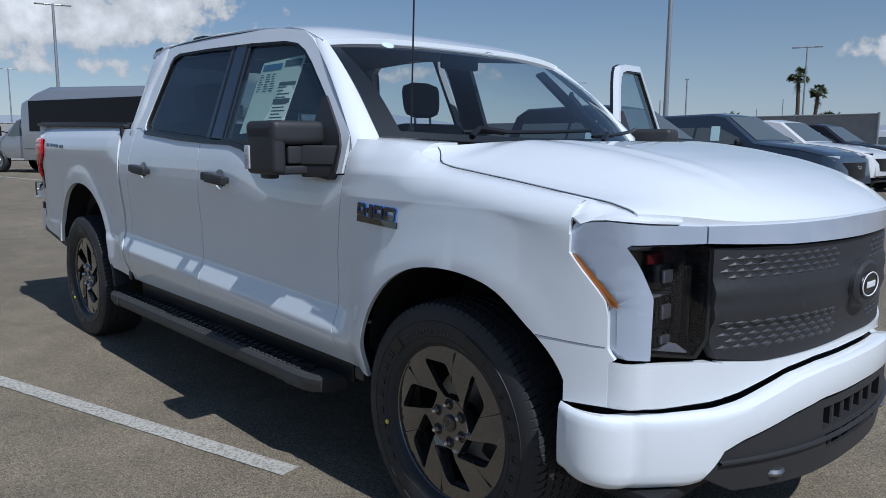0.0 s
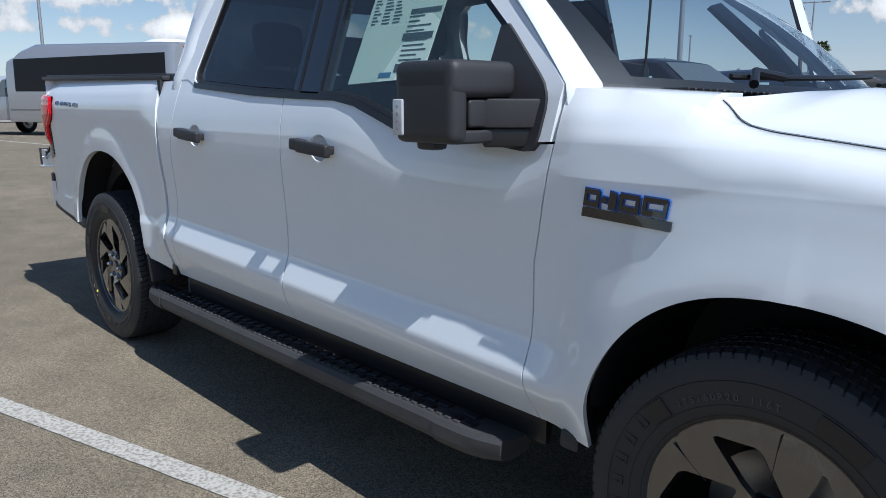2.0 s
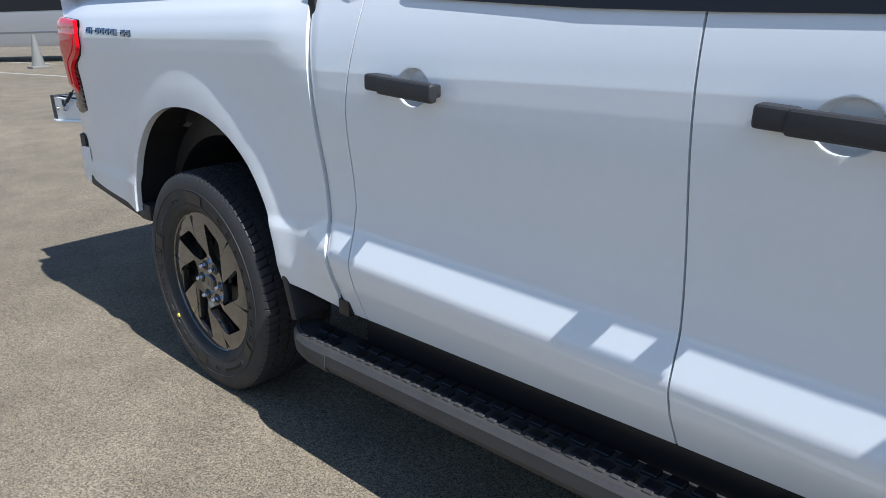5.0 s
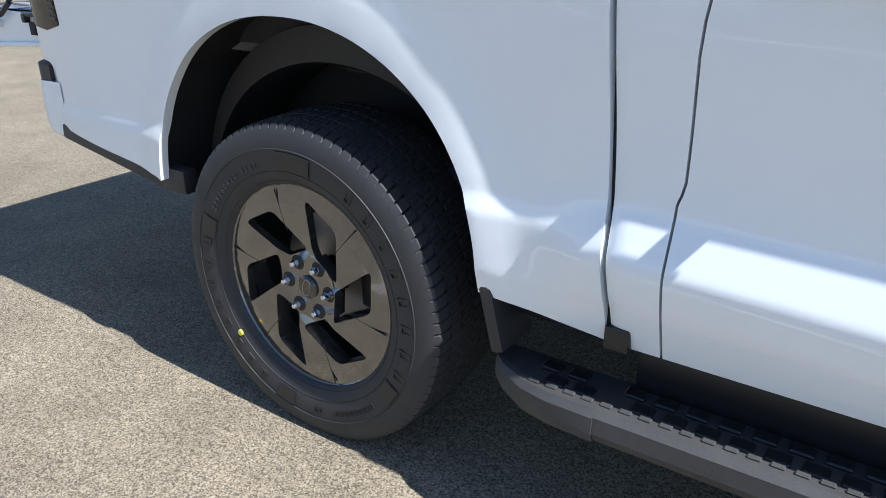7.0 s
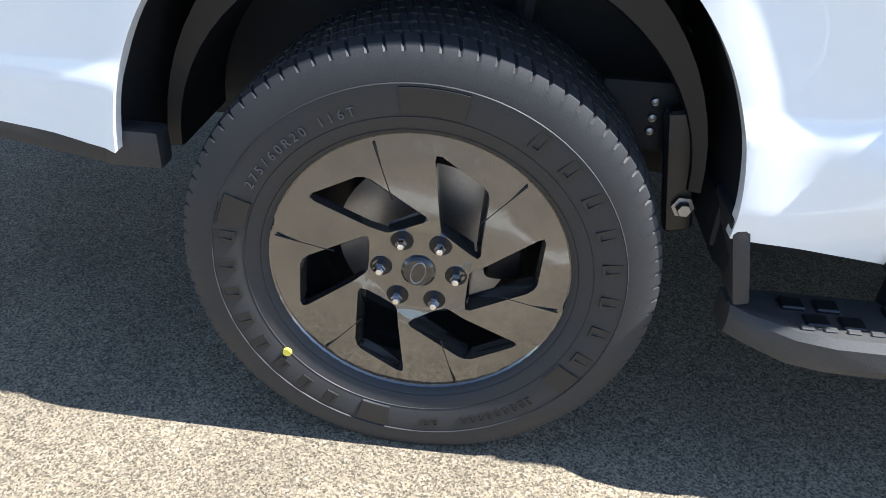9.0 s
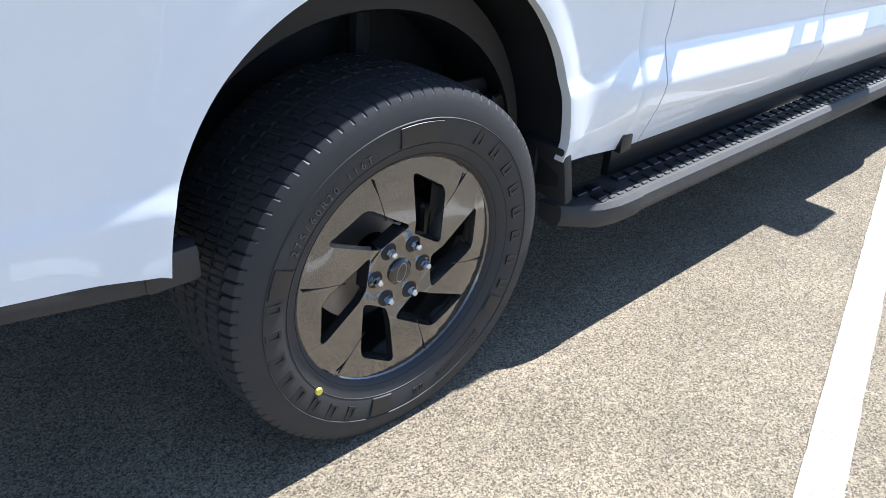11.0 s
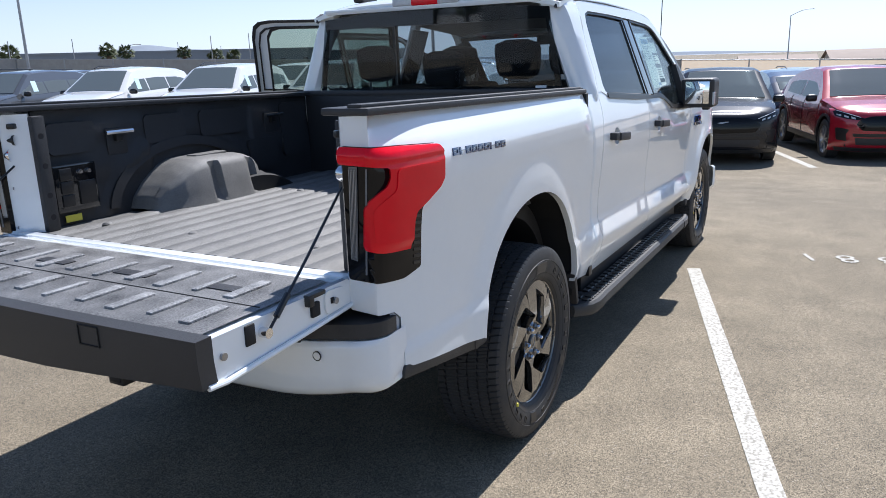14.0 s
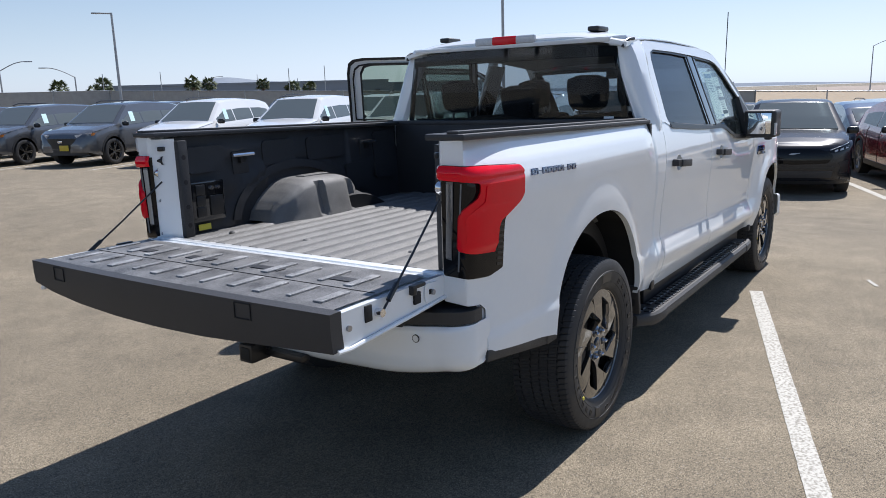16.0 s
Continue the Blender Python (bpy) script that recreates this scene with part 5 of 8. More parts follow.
for sg in (-1, 1):
    # inner wall with pressed panels
    b = sheet([(-0.97, FLOOR - 0.02), (bedx1, FLOOR - 0.02), (bedx1, 1.425), (-0.97, 1.455)], [], lambda x, z: (x, sg * (0.80 + 0.02 * smooth(z, 1.1, 1.35) - 0.014 * smooth(abs(x + 0.60), 0.20, 0.17) * smooth(abs(z - 1.28), 0.13, 0.11) - 0.014 * smooth(abs(x - 0.42), 0.17, 0.14) * smooth(abs(z - 1.28), 0.13, 0.11) - 0.012 * smooth(abs(math.hypot(x + 0.2, (z - 0.75)) - 0.56), 0.04, 0.02) - 0.010 * smooth(abs(x + 0.08), 0.14, 0.11) * smooth(abs(z - 1.37), 0.05, 0.035)), z), (0, sg * 0.01, 0), cuts=0.035)
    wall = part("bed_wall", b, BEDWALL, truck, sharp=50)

    def on_wall(d):
        return lambda x, z: (x, sg * (0.80 + 0.02 * smooth(z, 1.1, 1.35) - 0.012 - d), z)

    for xa, xb, za, zb in ((-0.93, -0.70, 1.27, 1.40), (-0.44, -0.20, 1.27, 1.40), (-0.10, 0.22, 1.27, 1.40), (0.50, 0.72, 1.10, 1.40), (0.22, 0.45, 1.05, 1.22)):
        r = 0.025
        pts = arc(xb - r, zb - r, r, 0, 90) + arc(xa + r, zb - r, r, 90, 180) + arc(xa + r, za + r, r, 180, 270) + arc(xb - r, za + r, r, 270, 360)
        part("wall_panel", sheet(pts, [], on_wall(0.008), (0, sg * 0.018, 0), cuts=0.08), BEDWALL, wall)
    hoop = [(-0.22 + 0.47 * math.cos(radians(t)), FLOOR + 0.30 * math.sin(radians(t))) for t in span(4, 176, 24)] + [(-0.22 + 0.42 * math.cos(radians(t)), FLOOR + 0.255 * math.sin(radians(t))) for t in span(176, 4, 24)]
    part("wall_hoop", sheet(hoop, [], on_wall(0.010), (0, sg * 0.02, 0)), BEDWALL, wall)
    cap = box((1.88, 0.165, 0.022), ((bedx0 + bedx1) / 2 - 0.028, sg * 0.855, 1.455), 0.008, 2, turn=Matrix.Rotation(radians(1.02), 3, "Y"))
    box((1.86, 0.05, 0.012), ((bedx0 + bedx1) / 2 - 0.028, sg * 0.885, 1.470), 0.004, 2, cap, turn=Matrix.Rotation(radians(1.02), 3, "Y"))
    part("bed_rail_cap", cap, BLACK, truck)
    # wheel house: flat-topped arch with two pressed grooves
    rows = []
    outline = [(-0.57, 0.0), (-0.55, 0.05), (-0.50, 0.105), (-0.44, 0.152), (-0.385, 0.183), (-0.33, 0.200), (-0.27, 0.205), (-0.18, 0.204), (-0.10, 0.202), (-0.03, 0.197), (0.03, 0.182), (0.075, 0.155), (0.105, 0.112), (0.122, 0.055), (0.127, 0.0)]
    dense = [(lerp(i / 70, [(k / 14, p[0]) for k, p in enumerate(outline)]), lerp(i / 70, [(k / 14, p[1]) for k, p in enumerate(outline)])) for i in range(71)]
    for x, h in dense:
        groove = 0.030 * (smooth(abs(x + 0.27), 0.036, 0.022) + smooth(abs(x + 0.01), 0.036, 0.022))
        bow = 0.10 * abs((x + 0.22) / 0.35) ** 3
        rows.append([(x, sg * 0.81, FLOOR + h), (x, sg * 0.66, FLOOR + h + 0.004), (x, sg * (0.60 + bow), FLOOR + h * 0.99), (x, sg * (0.562 + bow + groove * 0.5), FLOOR + h * 0.93), (x, sg * (0.545 + bow + groove), FLOOR + h * 0.80), (x, sg * (0.528 + bow + groove), FLOOR + h * 0.35), (x, sg * (0.515 + bow + groove * 0.6), FLOOR + h * 0.08), (x, sg * (0.505 + bow), FLOOR - 0.014)])
    part("wheel_house", grid(rows), BEDLINER, truck, "rounded grey-lined wheel housing in the bed", sharp=50)
    part("house_cap", box((0.20, 0.07, 0.014), (-0.17, sg * 0.70, FLOOR + 0.208), 0.006), BEDLINER, truck)
    # door jamb beside the tailgate: runs forward and inward from the lamp
    jamb = lambda u: (-1.115 + 0.100 * u, 0.838 - 0.072 * u)
    post = sheet([(0, 0.965), (1, 0.965), (1, 1.45), (0, 1.45)], [], lambda u, z: (jamb(u)[0], sg * jamb(u)[1], z), (0.02, sg * 0.03, 0))
    part("bed_jamb", post, WHITE, truck)
    lp = part("jamb_seal", box((0.055, 0.034, 0.47), (-0.990, sg * 0.758, 1.205), 0.008, 2), BEDWALL, truck)
    for z in (1.36, 1.24, 1.12, 1.03):
        part("jamb_hole", lathe([(0.0005, 0), (0.012, 0), (0.013, 0.003)], 12), LINER, lp, place=Matrix.Translation((-0.990, sg * 0.7405, z)))
    inward = Matrix.Rotation(radians(-sg * 54), 4, "Z")
    for u, z, bm_, m_, nm in ((0.55, 1.35, lathe([(0.0005, -0.03), (0.010, -0.03), (0.011, -0.012), (0.020, -0.010), (0.021, 0)], 12, axis="x"), TRIM, "striker"), (0.6, 1.405, box((0.03, 0.05, 0.022), (-0.01, 0, 0), 0.006), TRIM, "gate_stop"), (0.35, 1.292, lathe([(0.0005, -0.022), (0.012, -0.022), (0.014, -0.018), (0.024, -0.006), (0.026, 0)], 14, axis="x"), CHROME, "cable_bolt"), (0.25, 1.0, lathe([(0.0005, -0.008), (0.006, -0.006), (0.007, 0)], 10, axis="x"), STEEL, "jamb_screw"), (0.3, 1.16, lathe([(0.0005, -0.008), (0.006, -0.006), (0.007, 0)], 10, axis="x"), STEEL, "jamb_screw")):
        part(nm, bm_, m_, truck, place=Matrix.Translation((jamb(u)[0], sg * jamb(u)[1], z)) @ inward)
    # tie-down hooks
    for x in (-0.60, 0.42):
        hk = part("tie_down", box((0.035, 0.03, 0.05), (x, sg * 0.785, 1.325), 0.006), TRIM, truck)
        part("tie_bar", tube([(x - 0.075, sg * 0.765, 1.343), (x + 0.065, sg * 0.765, 1.343)], 0.011, 8), CHROME, hk)
        part("tie_plate", box((0.105, 0.012, 0.115), (x, sg * 0.800, 1.300), 0.005), BEDWALL, hk)
# outlet panel on the left wall
ob = box((0.20, 0.02, 0.20), (-0.845, 0.778, 1.130), 0.008)
outlet = part("outlet_panel", ob, GLOSSBLACK, truck, "black power outlet panel with covers")
for i in range(3):
    part("outlet_cover", box((0.055, 0.012, 0.05), (-0.895, 0.766, 1.190 - i * 0.055), 0.004), TRIM, outlet)
for i in range(2):
    part("outlet_button", lathe([(0.0005, -0.008), (0.009, -0.008), (0.010, 0)], 12), CHROME, outlet, place=Matrix.Translation((-0.825 + i * 0.04, 0.766, 1.195)))
part("outlet_cover", box((0.08, 0.012, 0.10), (-0.80, 0.766, 1.105), 0.004), TRIM, outlet)
part("warning_label", box((0.075, 0.004, 0.03), (-0.87, 0.786, 1.0), 0.001), YELLOW, truck, "small yellow warning label")
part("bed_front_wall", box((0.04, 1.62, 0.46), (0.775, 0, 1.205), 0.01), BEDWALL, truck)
part("bed_front_cap", box((0.07, 1.80, 0.03), (0.785, 0, 1.440), 0.01), BLACK, truck)
part("bed_sill", box((0.05, 1.62, 0.03), (-1.09, 0, FLOOR - 0.016), 0.008), WHITE, truck)

# tailgate, lying open
GX0, GX1, GW, GZ = -1.685, -1.125, 0.830, 0.988
gate = part("tailgate", box((GX1 - GX0, 2 * GW, 0.075), ((GX0 + GX1) / 2, 0, GZ - 0.045), 0.014, 3), WHITE, truck, "white tailgate, lying open and level")
rows = []
for x, z in ((GX0 + 0.012, 0), (GX0 + 0.03, 0.006), (GX1 - 0.06, 0.006), (GX1 - 0.04, 0)):
    rows.append([(x, y, GZ - 0.004 + z) for y in span(-GW + 0.03, GW - 0.03, 40)])
part("gate_liner", grid(rows), GATELINER, gate, "grey textured inner panel")
for row, (xa, xb) in enumerate(((GX0 + 0.06, GX0 + 0.20), (GX0 + 0.26, GX0 + 0.42))):
    for i in range(11):
        y = -0.70 + i * 0.14 + (0.05 if row else 0)
        if abs(y) < 0.76:
            part("gate_rib", box((xb - xa, 0.040 - 0.016 * (i % 3 == 1), 0.012), ((xa + xb) / 2 + 0.012 * (i % 2), y, GZ + 0.003), 0.005, 2), GATERIB, gate)
for i in range(4):
    part("gate_recess", box((0.045, 0.15, 0.003), (GX0 + 0.33, -0.58 + i * 0.39, GZ + 0.004), 0.001), BEDWALL, gate)
part("gate_fold_line", box((0.004, 2 * GW - 0.08, 0.004), (GX0 + 0.235, 0, GZ + 0.002), 0.001), LINER, gate)
# moulded black top edge of the gate, now facing back
b = sheet([(-GW - 0.005, 0.992), (GW + 0.005, 0.992), (GW + 0.005, 0.900), (0.70, 0.872), (0.50, 0.850), (0.25, 0.836), (0, 0.832), (-0.25, 0.836), (-0.50, 0.850), (-0.70, 0.862), (-GW - 0.005, 0.868)], [], lambda y, z: (GX0 - 0.028 + 0.10 * max(0, 0.93 - z) - 0.02 * (1 - (y / 0.85) ** 2), y, z), (0.05, 0, 0), cuts=0.06)
part("gate_top_moulding", b, BLACK, gate, "black moulded top edge")
for y in (-0.47, 0.62):
    part("moulding_plug", sheet([(y - 0.038, 0.985), (y + 0.038, 0.985), (y + 0.038, 0.93), (y - 0.038, 0.93)], [[(y - 0.035, 0.982), (y + 0.035, 0.982), (y + 0.035, 0.933), (y - 0.035, 0.933)]], lambda yy, z: (GX0 - 0.031 - 0.02 * (1 - (yy / 0.85) ** 2), yy, z), (0.004, 0, 0)), LINER, gate)
for sg in (-1, 1):
    # side cheek with latch pocket, stud and hinge
    b = sheet([(GX0 + 0.0, 0.985), (GX1, 0.985), (GX1 + 0.03, 0.965), (GX1 + 0.02, 0.90), (GX1 - 0.2, 0.885), (GX0 + 0.05, 0.862), (GX0 - 0.005, 0.865)], [], lambda x, z: (x, sg * (GW + 0.004), z), (0, -sg * 0.02, 0))
    part("gate_cheek", b, WHITE, gate)
    part("gate_latch", box((0.035, 0.012, 0.055), (GX0 + 0.145, sg * (GW + 0.003), 0.952), 0.004), LINER, gate)
    part("gate_stud", tube([(GX0 + 0.188, sg * GW, 0.945), (GX0 + 0.188, sg * (GW + 0.03), 0.945)], 0.014, 12), CHROME, gate)
    part("gate_stud", tube([(GX0 + 0.05, sg * GW, 0.93), (GX0 + 0.05, sg * (GW + 0.012), 0.93)], 0.010, 10), STEEL, gate)
    hook = box((0.075, 0.022, 0.014), (GX0 + 0.400, sg * (GW + 0.010), 0.984), 0.005)
    box((0.022, 0.024, 0.030), (GX0 + 0.372, sg * (GW + 0.012), 0.972), 0.006, 2, hook)
    part("gate_bracket", hook, TRIM, gate)
    part("latch_pad", box((0.036, 0.014, 0.042), (GX0 + 0.400, sg * (GW + 0.006), 0.940), 0.004), LINER, gate)
    part("hinge_plate", sheet(rounded([(GX1 - 0.115, 0.978), (GX1 - 0.02, 0.972), (GX1 - 0.02, 0.912), (GX1 - 0.115, 0.908)], 0.02), [], lambda x, z: (x, sg * (GW + 0.010), z), (0, -sg * 0.012, 0)), WHITE, gate)
    part("hinge_slot", box((0.014, 0.004, 0.018), (GX1 - 0.085, sg * (GW + 0.011), 0.945), 0.002), LINER, gate)
    part("cheek_lip", tube([(GX0 - 0.004, sg * (GW + 0.006), 0.868), (GX0 + 0.05, sg * (GW + 0.010), 0.866), (GX1 - 0.2, sg * (GW + 0.010), 0.888), (GX1 + 0.015, sg * (GW + 0.006), 0.903)], 0.008, 8), WHITE, gate)
    part("hinge_bolt", tube([(GX1 - 0.075, sg * GW, 0.942), (GX1 - 0.075, sg * (GW + 0.02), 0.942)], 0.010, 8), STEEL, gate)
    p0, p1 = Vector((-1.080, sg * 0.802, 1.250)), Vector((GX0 + 0.188, sg * (GW + 0.025), 0.945))
    part("gate_cable", tube([p0, p0.lerp(p1, 0.5) + Vector((0, 0, -0.004)), p1], 0.0042, 6), TRIM, truck, "black steel tailgate cable")
    part("cable_sleeve", tube([p1.lerp(p0, 0.10), p1.lerp(p0, 0.24)], 0.009, 8), TRIM, truck)

# tail lamps wrap the corner: u runs from the inner edge round to the side
def tail_put(sg, level=0.0, bulge=0.0, brow=0.0):
    def put(u, z):
        off = level + bulge * min(smooth(z, 1.380 - 0.03 * u, 1.352), smooth(z, 1.060, 1.090)) + brow * smooth(z, 1.322, 1.336)
        ws = half_width(-1.0, z) + 0.003
        if u < 0.10:
            x, y, nx, ny = -1.118 + 0.10 * u, 0.822 + u, -1.0, 0.1
        elif u < 0.233:
            # rounded corner between the back and the side
            t = (u - 0.10) / 0.133
            cx, cy = -1.100, ws - 0.0144
            x = (1 - t) ** 2 * -1.108 + 2 * t * (1 - t) * cx + t * t * -1.0
            y = (1 - t) ** 2 * 0.922 + 2 * t * (1 - t) * cy + t * t * ws
            a = t * math.pi / 2
            nx, ny = -math.cos(a), math.sin(a)
        else:
            x, nx, ny = -1.0 + (u - 0.233), 0.0, 1.0
            y = half_width(x, z) + 0.003
        x, y = x + nx * off, y + ny * off
        return (x, sg * y, z)
    return put


for sg in (-1, 1):
    tin = (0.012, -sg * 0.012, 0)
    lampb = part("tail_lamp", sheet(rounded([(0.014, 1.376), (0.20, 1.371), (0.415, 1.358), (0.434, 1.335), (0.430, 1.246), (0.405, 1.216), (0.336, 1.182), (0.323, 1.162), (0.322, 0.984), (0.24, 0.965), (0.12, 0.974), (0.014, 0.982)], 0.010), [], tail_put(sg), tin, cuts=0.03), DARKLENS, truck, "dark tail lamp housing")
    part("red_lens", sheet(rounded([(0.011, 1.375), (0.20, 1.369), (0.410, 1.356), (0.429, 1.335), (0.424, 1.250), (0.400, 1.224), (0.330, 1.189), (0.279, 1.166), (0.270, 1.140), (0.268, 1.052), (0.18, 1.060), (0.079, 1.075), (0.087, 1.198), (0.106, 1.219), (0.172, 1.258), (0.184, 1.280), (0.184, 1.312), (0.12, 1.319), (0.011, 1.325)], 0.009), [], tail_put(sg, 0.004, 0.011, 0.006), tin, cuts=0.011), REDLENS, lampb, "red lens")
    part("lens_facet", sheet(rounded([(0.205, 1.305), (0.30, 1.306), (0.395, 1.300), (0.392, 1.258), (0.36, 1.232), (0.262, 1.190), (0.238, 1.165), (0.236, 1.090), (0.13, 1.095), (0.122, 1.192), (0.200, 1.245)], 0.012), [], tail_put(sg, 0.007, 0.011), tin, cuts=0.012), REDLENS, lampb)
    part("reverse_lens", sheet([(0.036, 1.318), (0.064, 1.318), (0.050, 1.040), (0.028, 1.045)], [], tail_put(sg, 0.004), tin, cuts=0.05), DIMLENS, lampb, "grey ribbed reversing strip")
    part("inner_reflector", sheet([(0.090, 1.312), (0.096, 1.312), (0.078, 1.000), (0.072, 1.000)], [], tail_put(sg, 0.003), tin, cuts=0.05), DIMLENS, lampb)
    for i in range(8):
        z = 1.156 - i * 0.021
        part("vent_slot", sheet([(0.282, z), (0.316, z - 0.004), (0.316, z - 0.014), (0.282, z - 0.010)], [], tail_put(sg, 0.002), tin, cuts=0.02), TRIM, lampb)
    for i in range(5):
        part("lens_rib", sheet([(0.038 + i * 0.005, 1.31), (0.040 + i * 0.005, 1.31), (0.032 + i * 0.004, 1.05), (0.030 + i * 0.004, 1.05)], [], tail_put(sg, 0.007), tin, cuts=0.06), STEEL, lampb)
    # body corner round the lamp
    part("bed_corner", sheet([(0.012, 1.458), (0.10, 1.461), (0.238, 1.462), (0.238, 1.350), (0.012, 1.366)], [], tail_put(sg, -0.003), tin, cuts=0.022), WHITE, truck)
    part("bed_corner", sheet(rounded([(0.012, 0.995), (0.238, 0.990), (0.238, 0.672), (0.227, 0.672), (0.226, 0.845), (0.205, 0.868), (0.10, 0.876), (0.012, 0.886)], 0.006), [], tail_put(sg, -0.003), tin, cuts=0.022), WHITE, truck)
    part("corner_gap", sheet([(0.190, 0.866), (0.208, 0.862), (0.224, 0.842), (0.225, 0.675), (0.196, 0.675), (0.196, 0.84)], [], tail_put(sg, -0.009), tin, cuts=0.02), SHADEDSTRIP, truck, "body-coloured strip between bed and bumper, painted grey for shade")

# rear bumper
def bump_x(y):
    return -1.245 + 0.16 * (max(abs(y) - 0.62, 0) / 0.36) ** 2


def rear_path(s):
    """Plan of the rear bumper: past 0.84 its corner runs forward along the side."""
    if s <= 0.84:
        return bump_x(s), s
    k = (s - 0.84) / 0.26
    a = min(k / 0.6, 1) * math.pi / 2
    return bump_x(0.84) + 0.078 * (1 - math.cos(a)) + 0.02 * math.sin(a) + 0.046 * max(0, (k - 0.6) / 0.4), 0.84 + 0.108 * math.sin(a)


rows = []
for s in [-q for q in span(0.84, 1.10, 14)[::-1]] + span(-0.82, 0.82, 35) + span(0.84, 1.10, 14):
    x, y = rear_path(abs(s))
    zt, zb = lerp(abs(s), [(0, 0.815), (0.5, 0.815), (0.75, 0.805), (1.1, 0.812)]), lerp(abs(s), [(0, 0.595), (0.3, 0.595), (0.6, 0.606), (0.9, 0.632), (1.1, 0.668)])
    col = []
    for q in (0, 0.03, 0.1, 0.22, 0.45, 0.7, 0.88, 0.96, 1):
        roll = 0.045 * max(0, 1 - q / 0.25) ** 2 + 0.012 * max(0, 1 - (1 - q) / 0.10) ** 2
        k = min(max((abs(s) - 0.86) / 0.2, 0), 1)
        col.append((x + roll * (1 - k), math.copysign(y - roll * k * 0.12, s), zb + (zt - zb) * q))
    rows.append(col)
bumper = part("rear_bumper", flange(grid(rows), (0.05, 0, 0)), WHITE, truck)
for sg in (-1, 1):
    edge = [(rear_path(q)[0] + 0.006, rear_path(q)[1] - 0.003) for q in [0.42, 0.56] + span(0.70, 1.09, 16)]
    pad = sheet(edge + [(-1.03, 0.80), (-1.03, 0.42)], [], lambda x, y: (x, sg * y, 0.822 + 0.038 * smooth(y + 0.25 * (x + 1.23), 0.705, 0.735)), (0, 0, -0.046), cuts=0.02)
    part("bumper_step_pad", pad, BLACK, bumper)
    s_ = lathe([(0.0005, -0.003), (0.012, -0.003), (0.0125, 0.0)], 18, axis="x")
    part("parking_sensor", s_, WHITE, bumper, place=Matrix.Translation((bump_x(0.775) - 0.001, sg * 0.775, 0.765)))
    r_ = lathe([(0.0125, -0.003), (0.0145, -0.004), (0.0155, 0.0)], 18, axis="x")
    part("sensor_ring", r_, TRIM, bumper, place=Matrix.Translation((bump_x(0.775) - 0.001, sg * 0.775, 0.765)))
part("bumper_step", box((0.15, 0.85, 0.04), (-1.16, 0, 0.825), 0.012), BLACK, bumper)
part("plate_panel", box((0.04, 0.54, 0.11), (-1.232, 0, 0.71), 0.01), BLACK, bumper)
part("rear_underside", box((0.30, 1.6, 0.10), (-0.93, 0, 0.71), 0.03), LINER, truck)
hb = box((0.14, 0.075, 0.075), (-1.27, 0, 0.61), 0.006)
hitch = part("tow_hitch", hb, TRIM, truck, "black square tow receiver")
part("hitch_bore", box((0.01, 0.052, 0.052), (-1.338, 0, 0.61), 0.002), LINER, hitch)
part("hitch_plate", box((0.05, 0.24, 0.03), (-1.24, -0.12, 0.60), 0.008), TRIM, hitch)
for sg in (-1, 1):
    part("lower_bed_trim", box((0.52, 0.03, 0.045), (-0.76, sg * 0.940, 0.625), 0.008, turn=Matrix.Rotation(radians(9), 3, "Y")), BLACK, truck)

